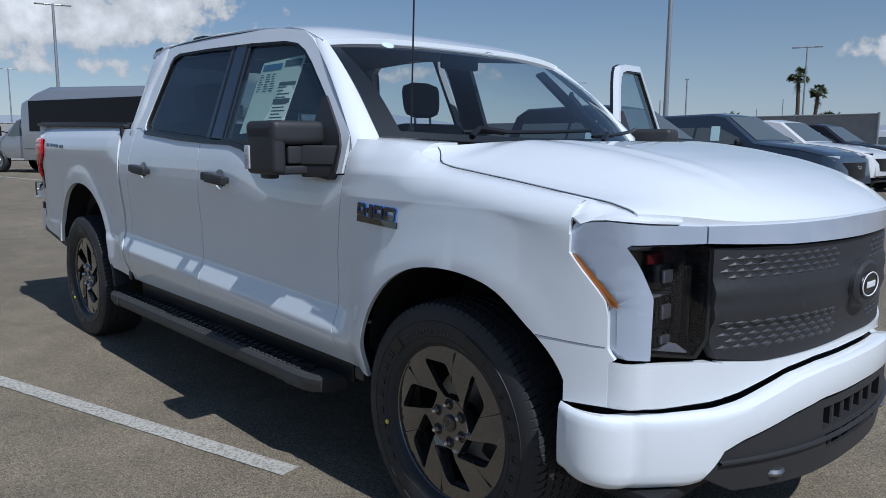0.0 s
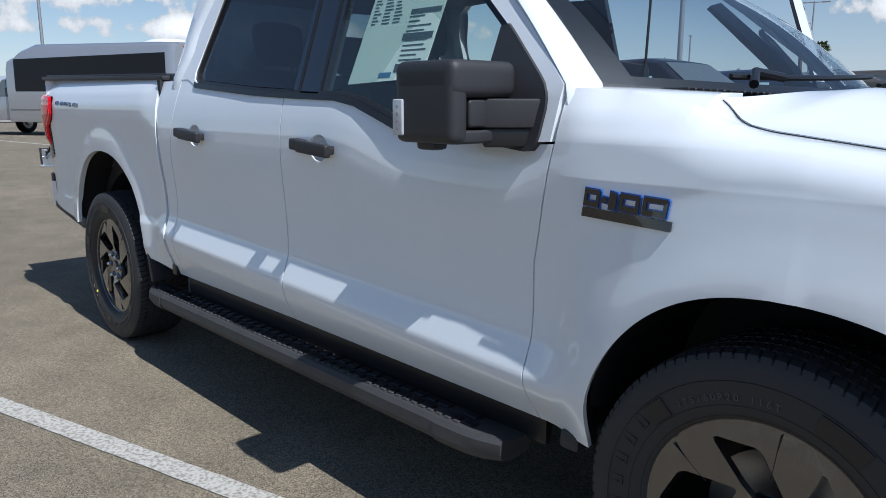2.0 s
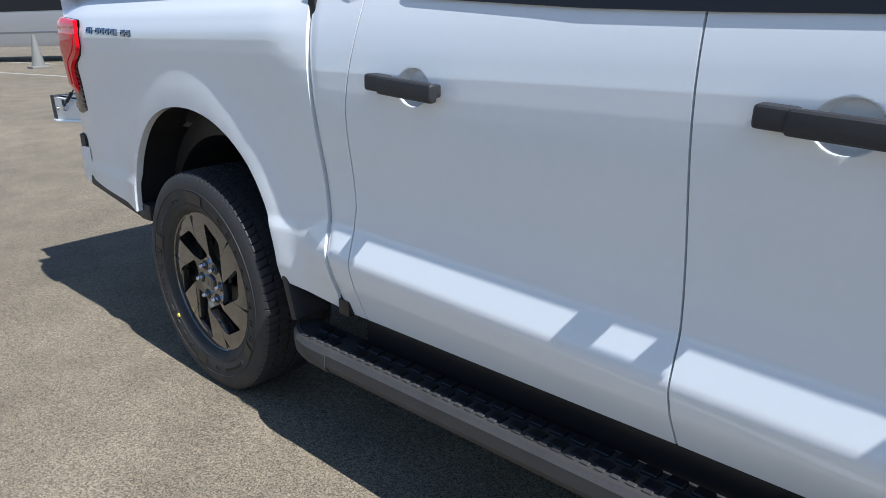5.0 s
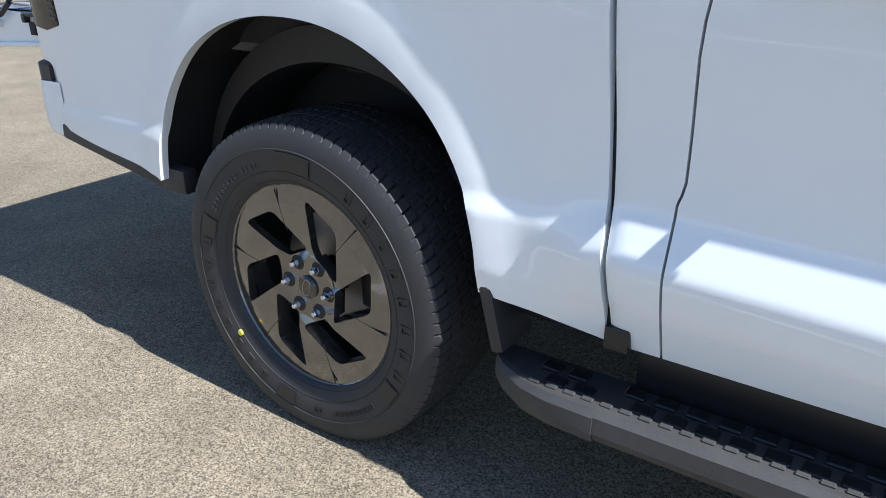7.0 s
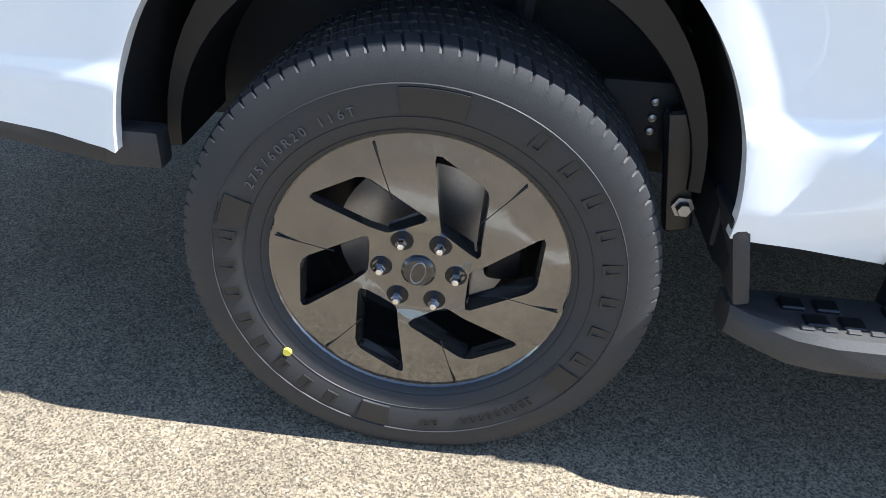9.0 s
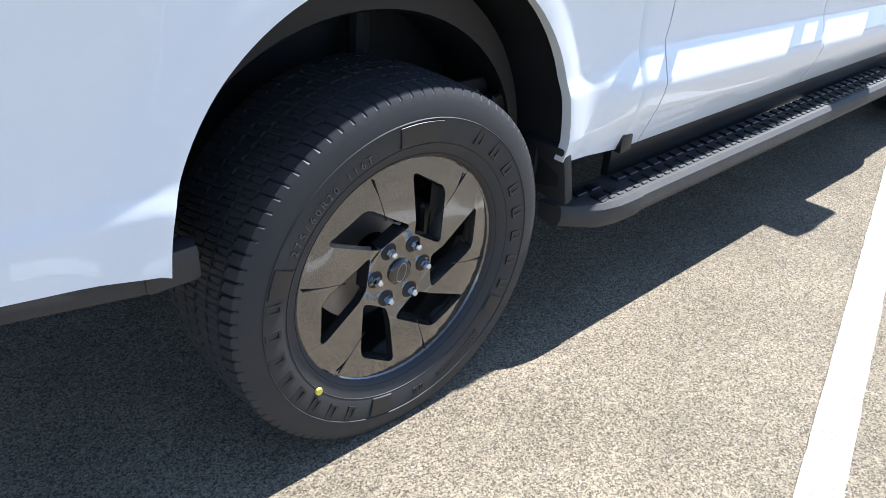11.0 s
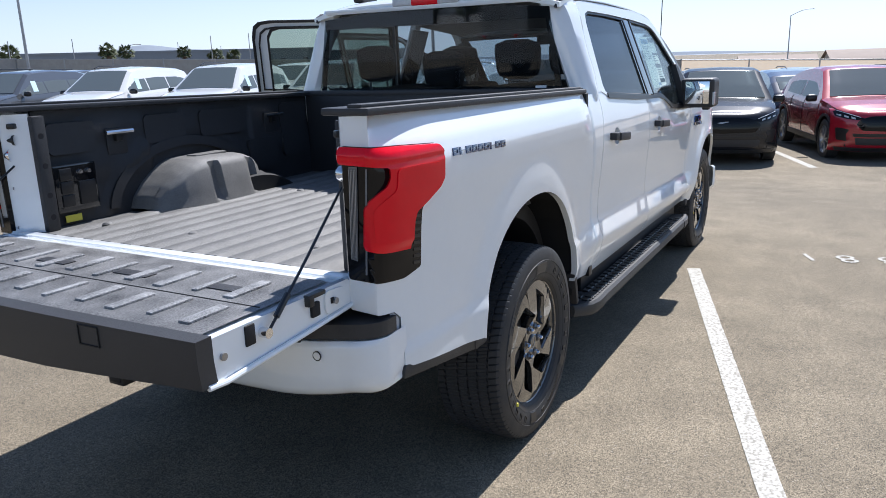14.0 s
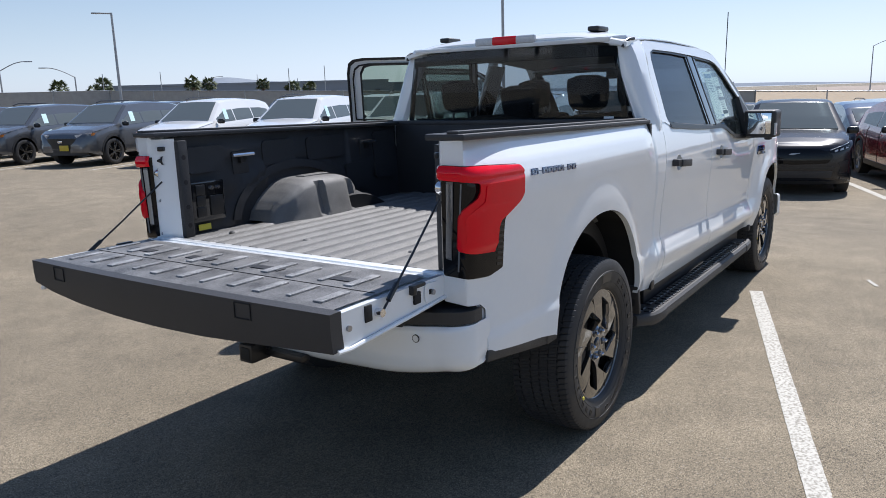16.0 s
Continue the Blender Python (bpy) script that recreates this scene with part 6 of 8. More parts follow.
# running boards
for sg in (-1, 1):
    sec = [(0.885, 0.392), (0.995, 0.396), (1.006, 0.406), (1.026, 0.406), (1.040, 0.394), (1.043, 0.360), (1.028, 0.336), (0.98, 0.325), (0.885, 0.335)]

    def board_row(x, k, d=0.0):
        return [(x, sg * (0.885 + (y - 0.885) * k + (d if y > 0.99 else 0)), 0.395 + (z - 0.395) * (1 + 12 * d if k > 0.9 else 0.85)) for y, z in sec]

    def board_piece(name, rows, home, label=""):
        b = grid(rows, closed=True)
        b.faces.new([v for v in b.verts[:9]])
        b.faces.new([v for v in b.verts[-9:]][::-1])
        return part(name, b, BOARD, home, label)

    board = board_piece("running_board", [board_row(0.80, 1.0), board_row(1.5, 1.0), board_row(2.2, 1.0), board_row(2.76, 1.0)], truck, "black running board with a studded tread")
    board_piece("board_end", [board_row(0.545, 0.50), board_row(0.575, 0.70), board_row(0.64, 0.93), board_row(0.70, 1.0, 0.002), board_row(0.80, 1.0, 0.004)], board)
    board_piece("board_end", [board_row(2.76, 1.0, 0.004), board_row(2.88, 1.0, 0.002), board_row(2.94, 0.95), board_row(3.005, 0.82)], board)
    rnd = random.Random(4)
    for i in range(38):
        for j in range(2):
            x = 0.66 + i * 0.060 + (0.030 if j % 2 else 0)
            if x < 2.88 and not 0.76 < x < 0.83 and not 2.72 < x < 2.79:
                part("tread_stud", box((0.042, 0.034, 0.010), (x, sg * (0.925 + j * 0.046), 0.396), 0.003, 1), TRIM, board)
    for i in range(58):
        x = 0.66 + i * 0.038
        if x < 2.86:
            part("edge_stud", box((0.024, 0.012, 0.005), (x, sg * 1.008, 0.408), 0.002, 1), BOARD, board)
    part("sill_cover", box((2.25, 0.03, 0.12), (1.95, sg * 0.885, 0.44), 0.012), TRIM, truck)
    flap = box((0.03, 0.13, 0.17), (0.535, sg * 0.912, 0.50), 0.008, turn=Matrix.Rotation(radians(-14), 3, "Y"))
    part("mud_guard", flap, BLACK, truck)
    part("mud_guard", box((0.06, 0.09, 0.05), (3.20, sg * 0.92, 0.46), 0.01), BLACK, truck)
    part("arch_clip", box((0.10, 0.05, 0.07), (-0.49, sg * 0.935, 0.60), 0.012), BLACK, truck)
    part("cab_gap_clip", box((0.05, 0.03, 0.05), (0.80, sg * 0.945, 0.52), 0.006), TRIM, truck)
    part("cab_gap", box((0.030, 0.050, 0.92), (0.762, sg * 0.922, 0.97), 0.002, turn=Matrix.Rotation(radians(-3.4), 3, "Y")), LINER, truck)

# ---- mirrors, cab back, interior ----
for sg in (-1, 1):
    # the head is a hook: a long upper arm, a solid outer end and a short lower jaw
    b = box((0.222, 0.232, 0.092), (2.889, sg * 1.080, 1.384), 0.030, 4)
    box((0.216, 0.060, 0.202), (2.889, sg * 1.166, 1.327), 0.026, 4, b)
    box((0.206, 0.150, 0.034), (2.888, sg * 1.100, 1.243), 0.013, 3, b)
    box((0.110, 0.205, 0.190), (2.836, sg * 1.084, 1.328), 0.02, 2, b)
    box((0.07, 0.05, 0.03), (2.86, sg * 1.135, 1.222), 0.012, 2, b)
    if sg == 1:
        b.transform(DOOR_OPEN)
    head = part("door_mirror", b, BLACK, truck, "large black door mirror")
    pl = Matrix.Identity(4) if sg == -1 else DOOR_OPEN
    part("mirror_recess", box((0.03, 0.155, 0.078), (2.893, sg * 1.062, 1.300), 0.004), LINER, head, place=pl)
    part("mirror_pad", box((0.070, 0.062, 0.068), (2.955, sg * 1.098, 1.300), 0.010, 3), BLACK, head, place=pl)
    swing = Matrix.Rotation(radians(-sg * 46), 3, "Z")
    part("mirror_arm", box((0.200, 0.075, 0.074), (2.992, sg * 1.004, 1.300), 0.009, 3, turn=swing), BLACK, head, place=pl)
    part("mirror_arm_foot", box((0.150, 0.060, 0.050), (3.005, sg * 0.990, 1.240), 0.010, 3, turn=swing), TRIM, head, place=pl)
    part("mirror_glass", box((0.006, 0.165, 0.155), (2.776, sg * 1.082, 1.332), 0.002), MIRRORGLASS, head, "mirror glass", place=pl)
    for k in range(4):
        part("indicator_led", box((0.008, 0.004, 0.008), (2.800, sg * 1.2015, 1.262 + k * 0.018), 0.002, 1), STEEL, head, place=pl)
    part("mirror_indicator", box((0.040, 0.016, 0.092), (2.800, sg * 1.1935, 1.290), 0.006, 3), CLEARLENS, head, "clear indicator lens", place=pl)

# back of the cab
part("cab_back", sheet([(-0.83, 1.0), (0.83, 1.0), (0.83, 1.42), (-0.83, 1.42)], [], lambda y, z: (0.85, y, z), (0.04, 0, 0)), WHITE, truck)
rw = sheet([(-0.775, 1.42), (0.775, 1.42), (0.70, 1.855), (0.35, 1.885), (-0.35, 1.885), (-0.70, 1.855)], [], lambda y, z: (0.862 - 0.02 * (z - 1.42), y, z), (0.004, 0, 0))
pane = part("rear_window", rw, REAR, truck, "dark rear window")
pane.visible_shadow = False
part("rear_window_frit", sheet([(-0.775, 1.42), (0.775, 1.42), (0.70, 1.855), (0.35, 1.885), (-0.35, 1.885), (-0.70, 1.855)], [[(-0.735, 1.45), (0.735, 1.45), (0.68, 1.80), (-0.68, 1.80)]], lambda y, z: (0.872 - 0.02 * (z - 1.42), y, z), (0.003, 0, 0)), TRIM, truck)
part("roof_lip", box((0.05, 1.34, 0.03), (0.848, 0, 1.897), 0.012, turn=Matrix.Rotation(radians(-10), 3, "Y")), WHITE, truck)
cl = part("high_brake_lamp", box((0.03, 0.414, 0.048), (0.833, 0, 1.925), 0.012, 3), CLEARLENS, truck, "clear and red high brake lamp")
part("red_lens", box((0.034, 0.17, 0.05), (0.832, 0, 1.925), 0.012, 3), REDLENS, cl)
part("window_sticker", box((0.002, 0.06, 0.022), (0.853, -0.66, 1.455), 0.0005), WHITEPLASTIC, truck, "small white label")
# seats
def headrest(x, y, z, w):
    """A padded head restraint, rounded at the top and drawn in below."""
    rows = []
    for q in span(0, 1, 11):
        h = -0.105 + 0.21 * q
        k = (1 - abs(2 * q - 1) ** 4) ** 0.5 * 0.30 + 0.70 * (1 - 0.18 * (1 - q)) if 0 < q < 1 else 0.45
        d = 0.055 * (1 - abs(2 * q - 1) ** 3) ** 0.5 + 0.004
        rows.append([(x + d * math.copysign(abs(math.cos(a)) ** 0.7, math.cos(a)) - 0.02 * q, y + w / 2 * k * math.copysign(abs(math.sin(a)) ** 0.6, math.sin(a)), z + h) for a in [2 * math.pi * i / 24 for i in range(24)]])
    b = grid(rows, closed=True)
    b.faces.new(b.verts[:24])
    b.faces.new(b.verts[-24:][::-1])
    return b


def seat_part(x, y, w, top, head=True):
    b = box((0.16, w, 0.62), (x, y, 1.15), 0.06, 3, turn=Matrix.Rotation(radians(-14), 3, "Y"))
    s = part("seat_back", b, SEAT, truck, "dark cloth seat")
    part("seat_cushion", box((0.5, w, 0.16), (x + 0.25, y, 0.88), 0.05, 3), SEAT, s)
    if head:
        part("headrest", headrest(x - 0.10, y, top, min(w, 0.27)), SEAT, s)
        for d in (-0.06, 0.06):
            part("headrest_post", tube([(x - 0.09, y + d, top - 0.2), (x - 0.10, y + d, top - 0.08)], 0.007, 6), STEEL, s)
    return s


for y in (-0.40, 0.40):
    seat_part(2.10, y, 0.52, 1.60)
for y, t in ((-0.46, 1.60), (0.0, 1.555), (0.46, 1.60)):
    seat_part(1.13, y, 0.44, t)
part("parcel_ledge", sheet([(0.88, -0.72), (1.06, -0.70), (1.06, 0.70), (0.88, 0.72)], [], lambda x, y: (x, y, 1.46 + 0.02 * math.sin(9 * y)), (0, 0, -0.03), cuts=0.06), DUSTY, truck)
rows = []
for y in span(-0.82, 0.82, 17):
    d = 0.30 * (1 - (y / 0.84) ** 2)
    rows.append([(2.78, y, 1.05), (2.76, y, 1.20), (2.80, y, 1.29), (2.95 + d * 0.5, y, 1.335), (3.18 + d, y, 1.335), (3.2 + d, y, 1.2)])
part("dashboard", grid(rows), DASH, truck)
st = lathe([(0.172, -0.014), (0.186, -0.010), (0.190, 0), (0.186, 0.010), (0.172, 0.014), (0.168, 0), (0.172, -0.014)], 32, axis="x")
box((0.03, 0.30, 0.03), (0, 0, 0), 0.01, 2, st)
box((0.05, 0.12, 0.10), (0.01, 0, 0), 0.02, 2, st)
part("steering_wheel", st, DASH, truck, place=Matrix.Translation((2.62, 0.40, 1.20)) @ Matrix.Rotation(radians(-24), 4, "Y"))
part("inner_mirror", box((0.03, 0.24, 0.07), (2.74, 0.0, 1.74), 0.012), DASH, truck)
part("screen", box((0.02, 0.26, 0.30), (2.75, 0.0, 1.22), 0.01), GLOSSBLACK, truck)
rows = []
for x in span(0.90, 2.68, 9):
    rows.append([(x, s * 0.74, lerp(x, [(0.9, 1.86), (1.6, 1.885), (2.68, 1.79)]) + 0.035 * (1 - s ** 4)) for s in span(-1, 1, 9)])
part("headliner", grid(rows), mat("grey_headliner", (0.20, 0.20, 0.20), 0.95, var=0.05), truck)
for sg in (-1, 1):
    ps = sheet([(0.9, 0.6), (3.05, 0.6), (3.05, 1.24), (2.5, 1.25), (2.2, 1.34), (0.9, 1.40)], [], lambda x, z: (x, sg * 0.875, z), (0, sg * 0.01, 0))
    part("door_lining", ps, DASH, truck) if sg < 0 else ps.free()
for home, xa, xb in ((left_doors[0], 0.93, 1.84), (left_doors[1], 1.90, 3.04)):
    part("door_lining", sheet([(xa, 0.6), (xb, 0.6), (xb, lerp(xb, BELT) - 0.03), (xa, lerp(xa, BELT) - 0.03)], [], lambda x, z: (x, 0.90, z), (0, -0.03, 0)), DASH, home)
for sg in (-1, 1):
    rows = [[(3.10 - 0.43 * q, sg * (0.85 - 0.12 * q), 1.35 + 0.40 * q), (3.05 - 0.42 * q, sg * (0.825 - 0.11 * q), 1.34 + 0.40 * q), (3.00 - 0.40 * q, sg * (0.86 - 0.12 * q), 1.33 + 0.40 * q)] for q in span(0, 1, 6)]
    part("pillar_lining", grid(rows), bpy.data.materials["grey_headliner"], truck)
    part("pillar_handle", tube([(3.00, sg * 0.80, 1.44), (2.99, sg * 0.76, 1.47), (2.90, sg * 0.74, 1.57), (2.85, sg * 0.75, 1.61), (2.84, sg * 0.77, 1.62)], 0.013, 8), bpy.data.materials["grey_headliner"], truck)
# grab handle in front of the passenger
part("grab_handle", tube([(2.95, -0.70, 1.40), (2.88, -0.71, 1.50), (2.80, -0.72, 1.58)], 0.012, 8), DASH, truck)
# price sheet behind the passenger window
def sheet_put(off):
    return lambda x, z: (x, -(0.928 - (z - 1.43) * 0.372) + 0.026 + off, z)
ps = part("price_sheet", sheet([(2.205, 1.385), (2.57, 1.400), (2.60, 1.73), (2.235, 1.715)], [], sheet_put(0), (0, 0.002, 0)), PAPER, truck, "pale green printed price sheet")
rnd = random.Random(3)
for x0, x1, z0, z1, m in ((2.25, 2.42, 1.675, 1.705, INKBLUE), (2.44, 2.58, 1.685, 1.715, INK), (2.44, 2.58, 1.60, 1.615, INK), (2.43, 2.57, 1.52, 1.54, INK), (2.43, 2.56, 1.42, 1.445, INK), (2.36, 2.42, 1.405, 1.42, INKBLUE)):
    part("print_block", sheet([(x0, z0), (x1, z0), (x1, z1), (x0, z1)], [], sheet_put(-0.0015), (0, 0.001, 0)), m, ps)
for i in range(34):
    x0 = 2.245 + (i % 3) * 0.055 if i < 24 else 2.44
    z = 1.655 - (i // 3) * 0.011 if i < 24 else 1.59 - (i - 24) * 0.015
    L = rnd.uniform(0.02, 0.045) if i < 24 else rnd.uniform(0.05, 0.12)
    part("print_line", sheet([(x0, z), (x0 + L, z), (x0 + L, z + 0.004), (x0, z + 0.004)], [], sheet_put(-0.0012), (0, 0.0006, 0)), INK, ps)

# ---- other vehicles on the lot ----
def paint(name, color, rough=0.25, metal=0.0):
    return mat(name, color, rough, metal=metal, var=0.02, scale=1.5, coat=1.0)


GREY = paint("dark_grey_metallic_paint", (0.105, 0.110, 0.118), metal=0.35)
INKGREY = mat("near_black_paint", (0.014, 0.014, 0.017), 0.22, var=0.03, scale=1.5, spec=0.5)
RED = paint("red_metallic_paint", (0.36, 0.008, 0.022), metal=0.1)
NAVY = paint("dark_blue_paint", (0.012, 0.018, 0.040))
SLATE = paint("slate_blue_paint", (0.045, 0.060, 0.085), metal=0.3)
CARWHITE = paint("white_vehicle_paint", (0.74, 0.74, 0.73))
SILVER = paint("silver_paint", (0.42, 0.43, 0.45), 0.3, metal=0.5)
# pale solid colour carries the sky's reflection in these panes
CARGLASS = glass("vehicle_glass", (0.40, 0.46, 0.48), 0.75, solid=(0.15, 0.175, 0.18))
ALLOY = mat("bright_alloy", (0.45, 0.45, 0.46), 0.3, metal=0.9, var=0.05)
STICKER = mat("pale_blue_sheet", (0.55, 0.74, 0.76), 0.6, var=0.04)
PLATE = mat("yellow_dealer_plate", (0.62, 0.46, 0.04), 0.5, var=0.04)

FORMS = {
    "suv": dict(top=[(-2.38, 0.80), (-2.36, 1.02), (-2.27, 1.22), (-1.98, 1.58), (-1.5, 1.68), (-0.5, 1.725), (0.3, 1.685), (0.5, 1.64), (1.22, 1.13), (1.6, 1.075), (2.05, 0.99), (2.26, 0.90), (2.34, 0.78), (2.38, 0.6)], belt=[(-2.38, 0.72), (-2.25, 1.05), (-1.5, 1.13), (0.8, 1.04), (1.25, 1.07), (1.6, 1.02), (2.05, 0.92), (2.26, 0.82), (2.38, 0.55)], w=[(-2.38, 0.72), (-2.28, 0.86), (-1.9, 0.95), (1.6, 0.95), (2.05, 0.91), (2.25, 0.82), (2.34, 0.72), (2.38, 0.62)], axles=(-1.42, 1.43), r=0.365, shield=(0.52, 1.20), back=(-2.24, -2.0), side=(-1.85, 1.0), low=0.30),
    "crossover": dict(top=[(-2.36, 0.85), (-2.33, 1.05), (-2.1, 1.18), (-1.75, 1.36), (-1.35, 1.50), (-0.9, 1.585), (-0.4, 1.62), (0.05, 1.615), (0.30, 1.575), (0.75, 1.31), (1.10, 1.085), (1.5, 1.045), (1.85, 0.985), (2.08, 0.92), (2.20, 0.86), (2.27, 0.76), (2.30, 0.5)], belt=[(-2.36, 0.75), (-2.2, 1.03), (-1.5, 1.06), (0.6, 0.99), (1.1, 1.01), (1.5, 0.99), (1.85, 0.925), (2.08, 0.86), (2.20, 0.79), (2.30, 0.45)], w=[(-2.36, 0.75), (-2.25, 0.86), (-1.7, 0.945), (1.2, 0.935), (1.7, 0.915), (1.9, 0.885), (2.05, 0.80), (2.17, 0.66), (2.26, 0.45), (2.30, 0.28)], axles=(-1.48, 1.49), r=0.36, shield=(0.33, 1.08), back=(-2.08, -1.45), side=(-1.45, 0.72), low=0.26),
    "pickup": dict(top=[(-2.95, 1.25), (-2.93, 1.36), (-1.10, 1.38), (-1.06, 1.42), (-1.0, 1.82), (-0.85, 1.91), (0.4, 1.94), (0.7, 1.89), (1.38, 1.40), (1.6, 1.37), (2.2, 1.30), (2.62, 1.20), (2.80, 1.10), (2.88, 0.9), (2.90, 0.6)], belt=[(-2.95, 1.20), (-2.9, 1.33), (-1.1, 1.35), (0.2, 1.30), (1.3, 1.30), (1.6, 1.31), (2.2, 1.24), (2.62, 1.13), (2.80, 1.02), (2.90, 0.55)], w=[(-2.95, 0.92), (-2.85, 0.97), (2.2, 0.98), (2.6, 0.93), (2.8, 0.85), (2.90, 0.75)], axles=(-1.86, 1.86), r=0.41, shield=(0.74, 1.36), back=(-1.04, -0.96), side=(-0.85, 1.12), low=0.50),
}


def cover_put(off=0.0):
    """The crossover's front cover: bowed in plan, upright, rounded over to the bonnet."""
    def put(y, z):
        x = lerp(z, [(0.20, 2.24), (0.26, 2.31), (0.36, 2.345), (0.50, 2.355), (0.66, 2.350), (0.76, 2.335), (0.83, 2.30), (0.88, 2.235), (0.905, 2.16)])
        return (x + off - 0.46 * (abs(y) / 0.93) ** 3.4, y, z + 0.02 * (abs(y) / 0.9) ** 2 * smooth(z, 0.7, 0.9))
    return put


def crossover_side(v, sg):
    """Lamps at the corners of a crossover, front and back."""
    fl = lambda pts: [(sg * y, z) for y, z in pts]
    lamp = part("headlamp", sheet(rounded(fl([(0.50, 0.775), (0.66, 0.825), (0.86, 0.885), (0.90, 0.865), (0.885, 0.80), (0.76, 0.765), (0.60, 0.750)]), 0.012), [], cover_put(0.010), (-0.05, 0, 0), cuts=0.03), DARKLENS, v, "slim swept-back headlamp")
    for y0, z0 in ((0.63, 0.785), (0.72, 0.803), (0.81, 0.825)):
        part("lamp_eye", sheet(fl([(y0, z0), (y0 + 0.055, z0 + 0.018), (y0 + 0.055, z0 - 0.012), (y0, z0 - 0.026)]), [], cover_put(0.013), (-0.02, 0, 0)), CLEARLENS, lamp)
    part("lamp_brow", sheet(fl([(0.56, 0.797), (0.66, 0.829), (0.86, 0.889), (0.86, 0.880), (0.66, 0.820), (0.56, 0.789)]), [], cover_put(0.014), (-0.02, 0, 0), cuts=0.05), WHITEPLASTIC, lamp)
    part("corner_intake", sheet(rounded(fl([(0.70, 0.585), (0.86, 0.615), (0.875, 0.59), (0.855, 0.40), (0.72, 0.385), (0.745, 0.50)]), 0.02), [], cover_put(0.004), (-0.03, 0, 0), cuts=0.04), TRIM, v)
    for k in range(3):
        part("tail_bar", box((0.05, 0.035, 0.13), (-2.335 + 0.05 * k, sg * (0.56 + 0.085 * k), 0.98), 0.012), REDDARK, v)


def crossover_front(v, body_paint):
    front = part("front_cover", flange(grid([[cover_put()(y, z) for y in span(-0.93, 0.93, 41)] for z in (0.20, 0.23, 0.26, 0.31, 0.36, 0.43, 0.50, 0.58, 0.66, 0.71, 0.76, 0.80, 0.83, 0.86, 0.88, 0.895, 0.905)]), (-0.04, 0, 0)), body_paint, v)
    gr = part("grille", sheet(rounded([(-0.56, 0.760), (-0.40, 0.812), (0, 0.825), (0.40, 0.812), (0.56, 0.760), (0.62, 0.68), (0.53, 0.575), (0, 0.555), (-0.53, 0.575), (-0.62, 0.68)], 0.03), [], cover_put(0.008), (-0.03, 0, 0), cuts=0.04), DARKLENS, front, "closed smooth black front panel")
    part("grille_crease", tube([Vector(cover_put(0.009)(y, 0.695 + 0.012 * math.cos(2.4 * y))) for y in span(-0.55, 0.55, 24)], 0.003, 5), TRIM, gr)
    part("grille_badge", sheet(rounded([(-0.09, 0.735), (-0.03, 0.752), (0.09, 0.760), (0.10, 0.752), (0.03, 0.735), (-0.02, 0.720)], 0.008), [], cover_put(0.013), (-0.008, 0, 0)), STEEL, gr)
    part("lower_intake", sheet(rounded([(-0.62, 0.445), (0.62, 0.445), (0.60, 0.325), (-0.60, 0.325)], 0.02), [], cover_put(0.005), (-0.03, 0, 0), cuts=0.05), BLACK, front)
    part("intake_bar", sheet(rounded([(-0.66, 0.520), (0.66, 0.520), (0.64, 0.462), (-0.64, 0.462)], 0.015), [], cover_put(0.006), (-0.03, 0, 0), cuts=0.05), TRIM, front)
    part("skirt", sheet([(-0.88, 0.275), (0.88, 0.275), (0.84, 0.205), (-0.84, 0.205)], [], cover_put(0.010), (-0.05, 0, 0), cuts=0.05), BLACK, front)


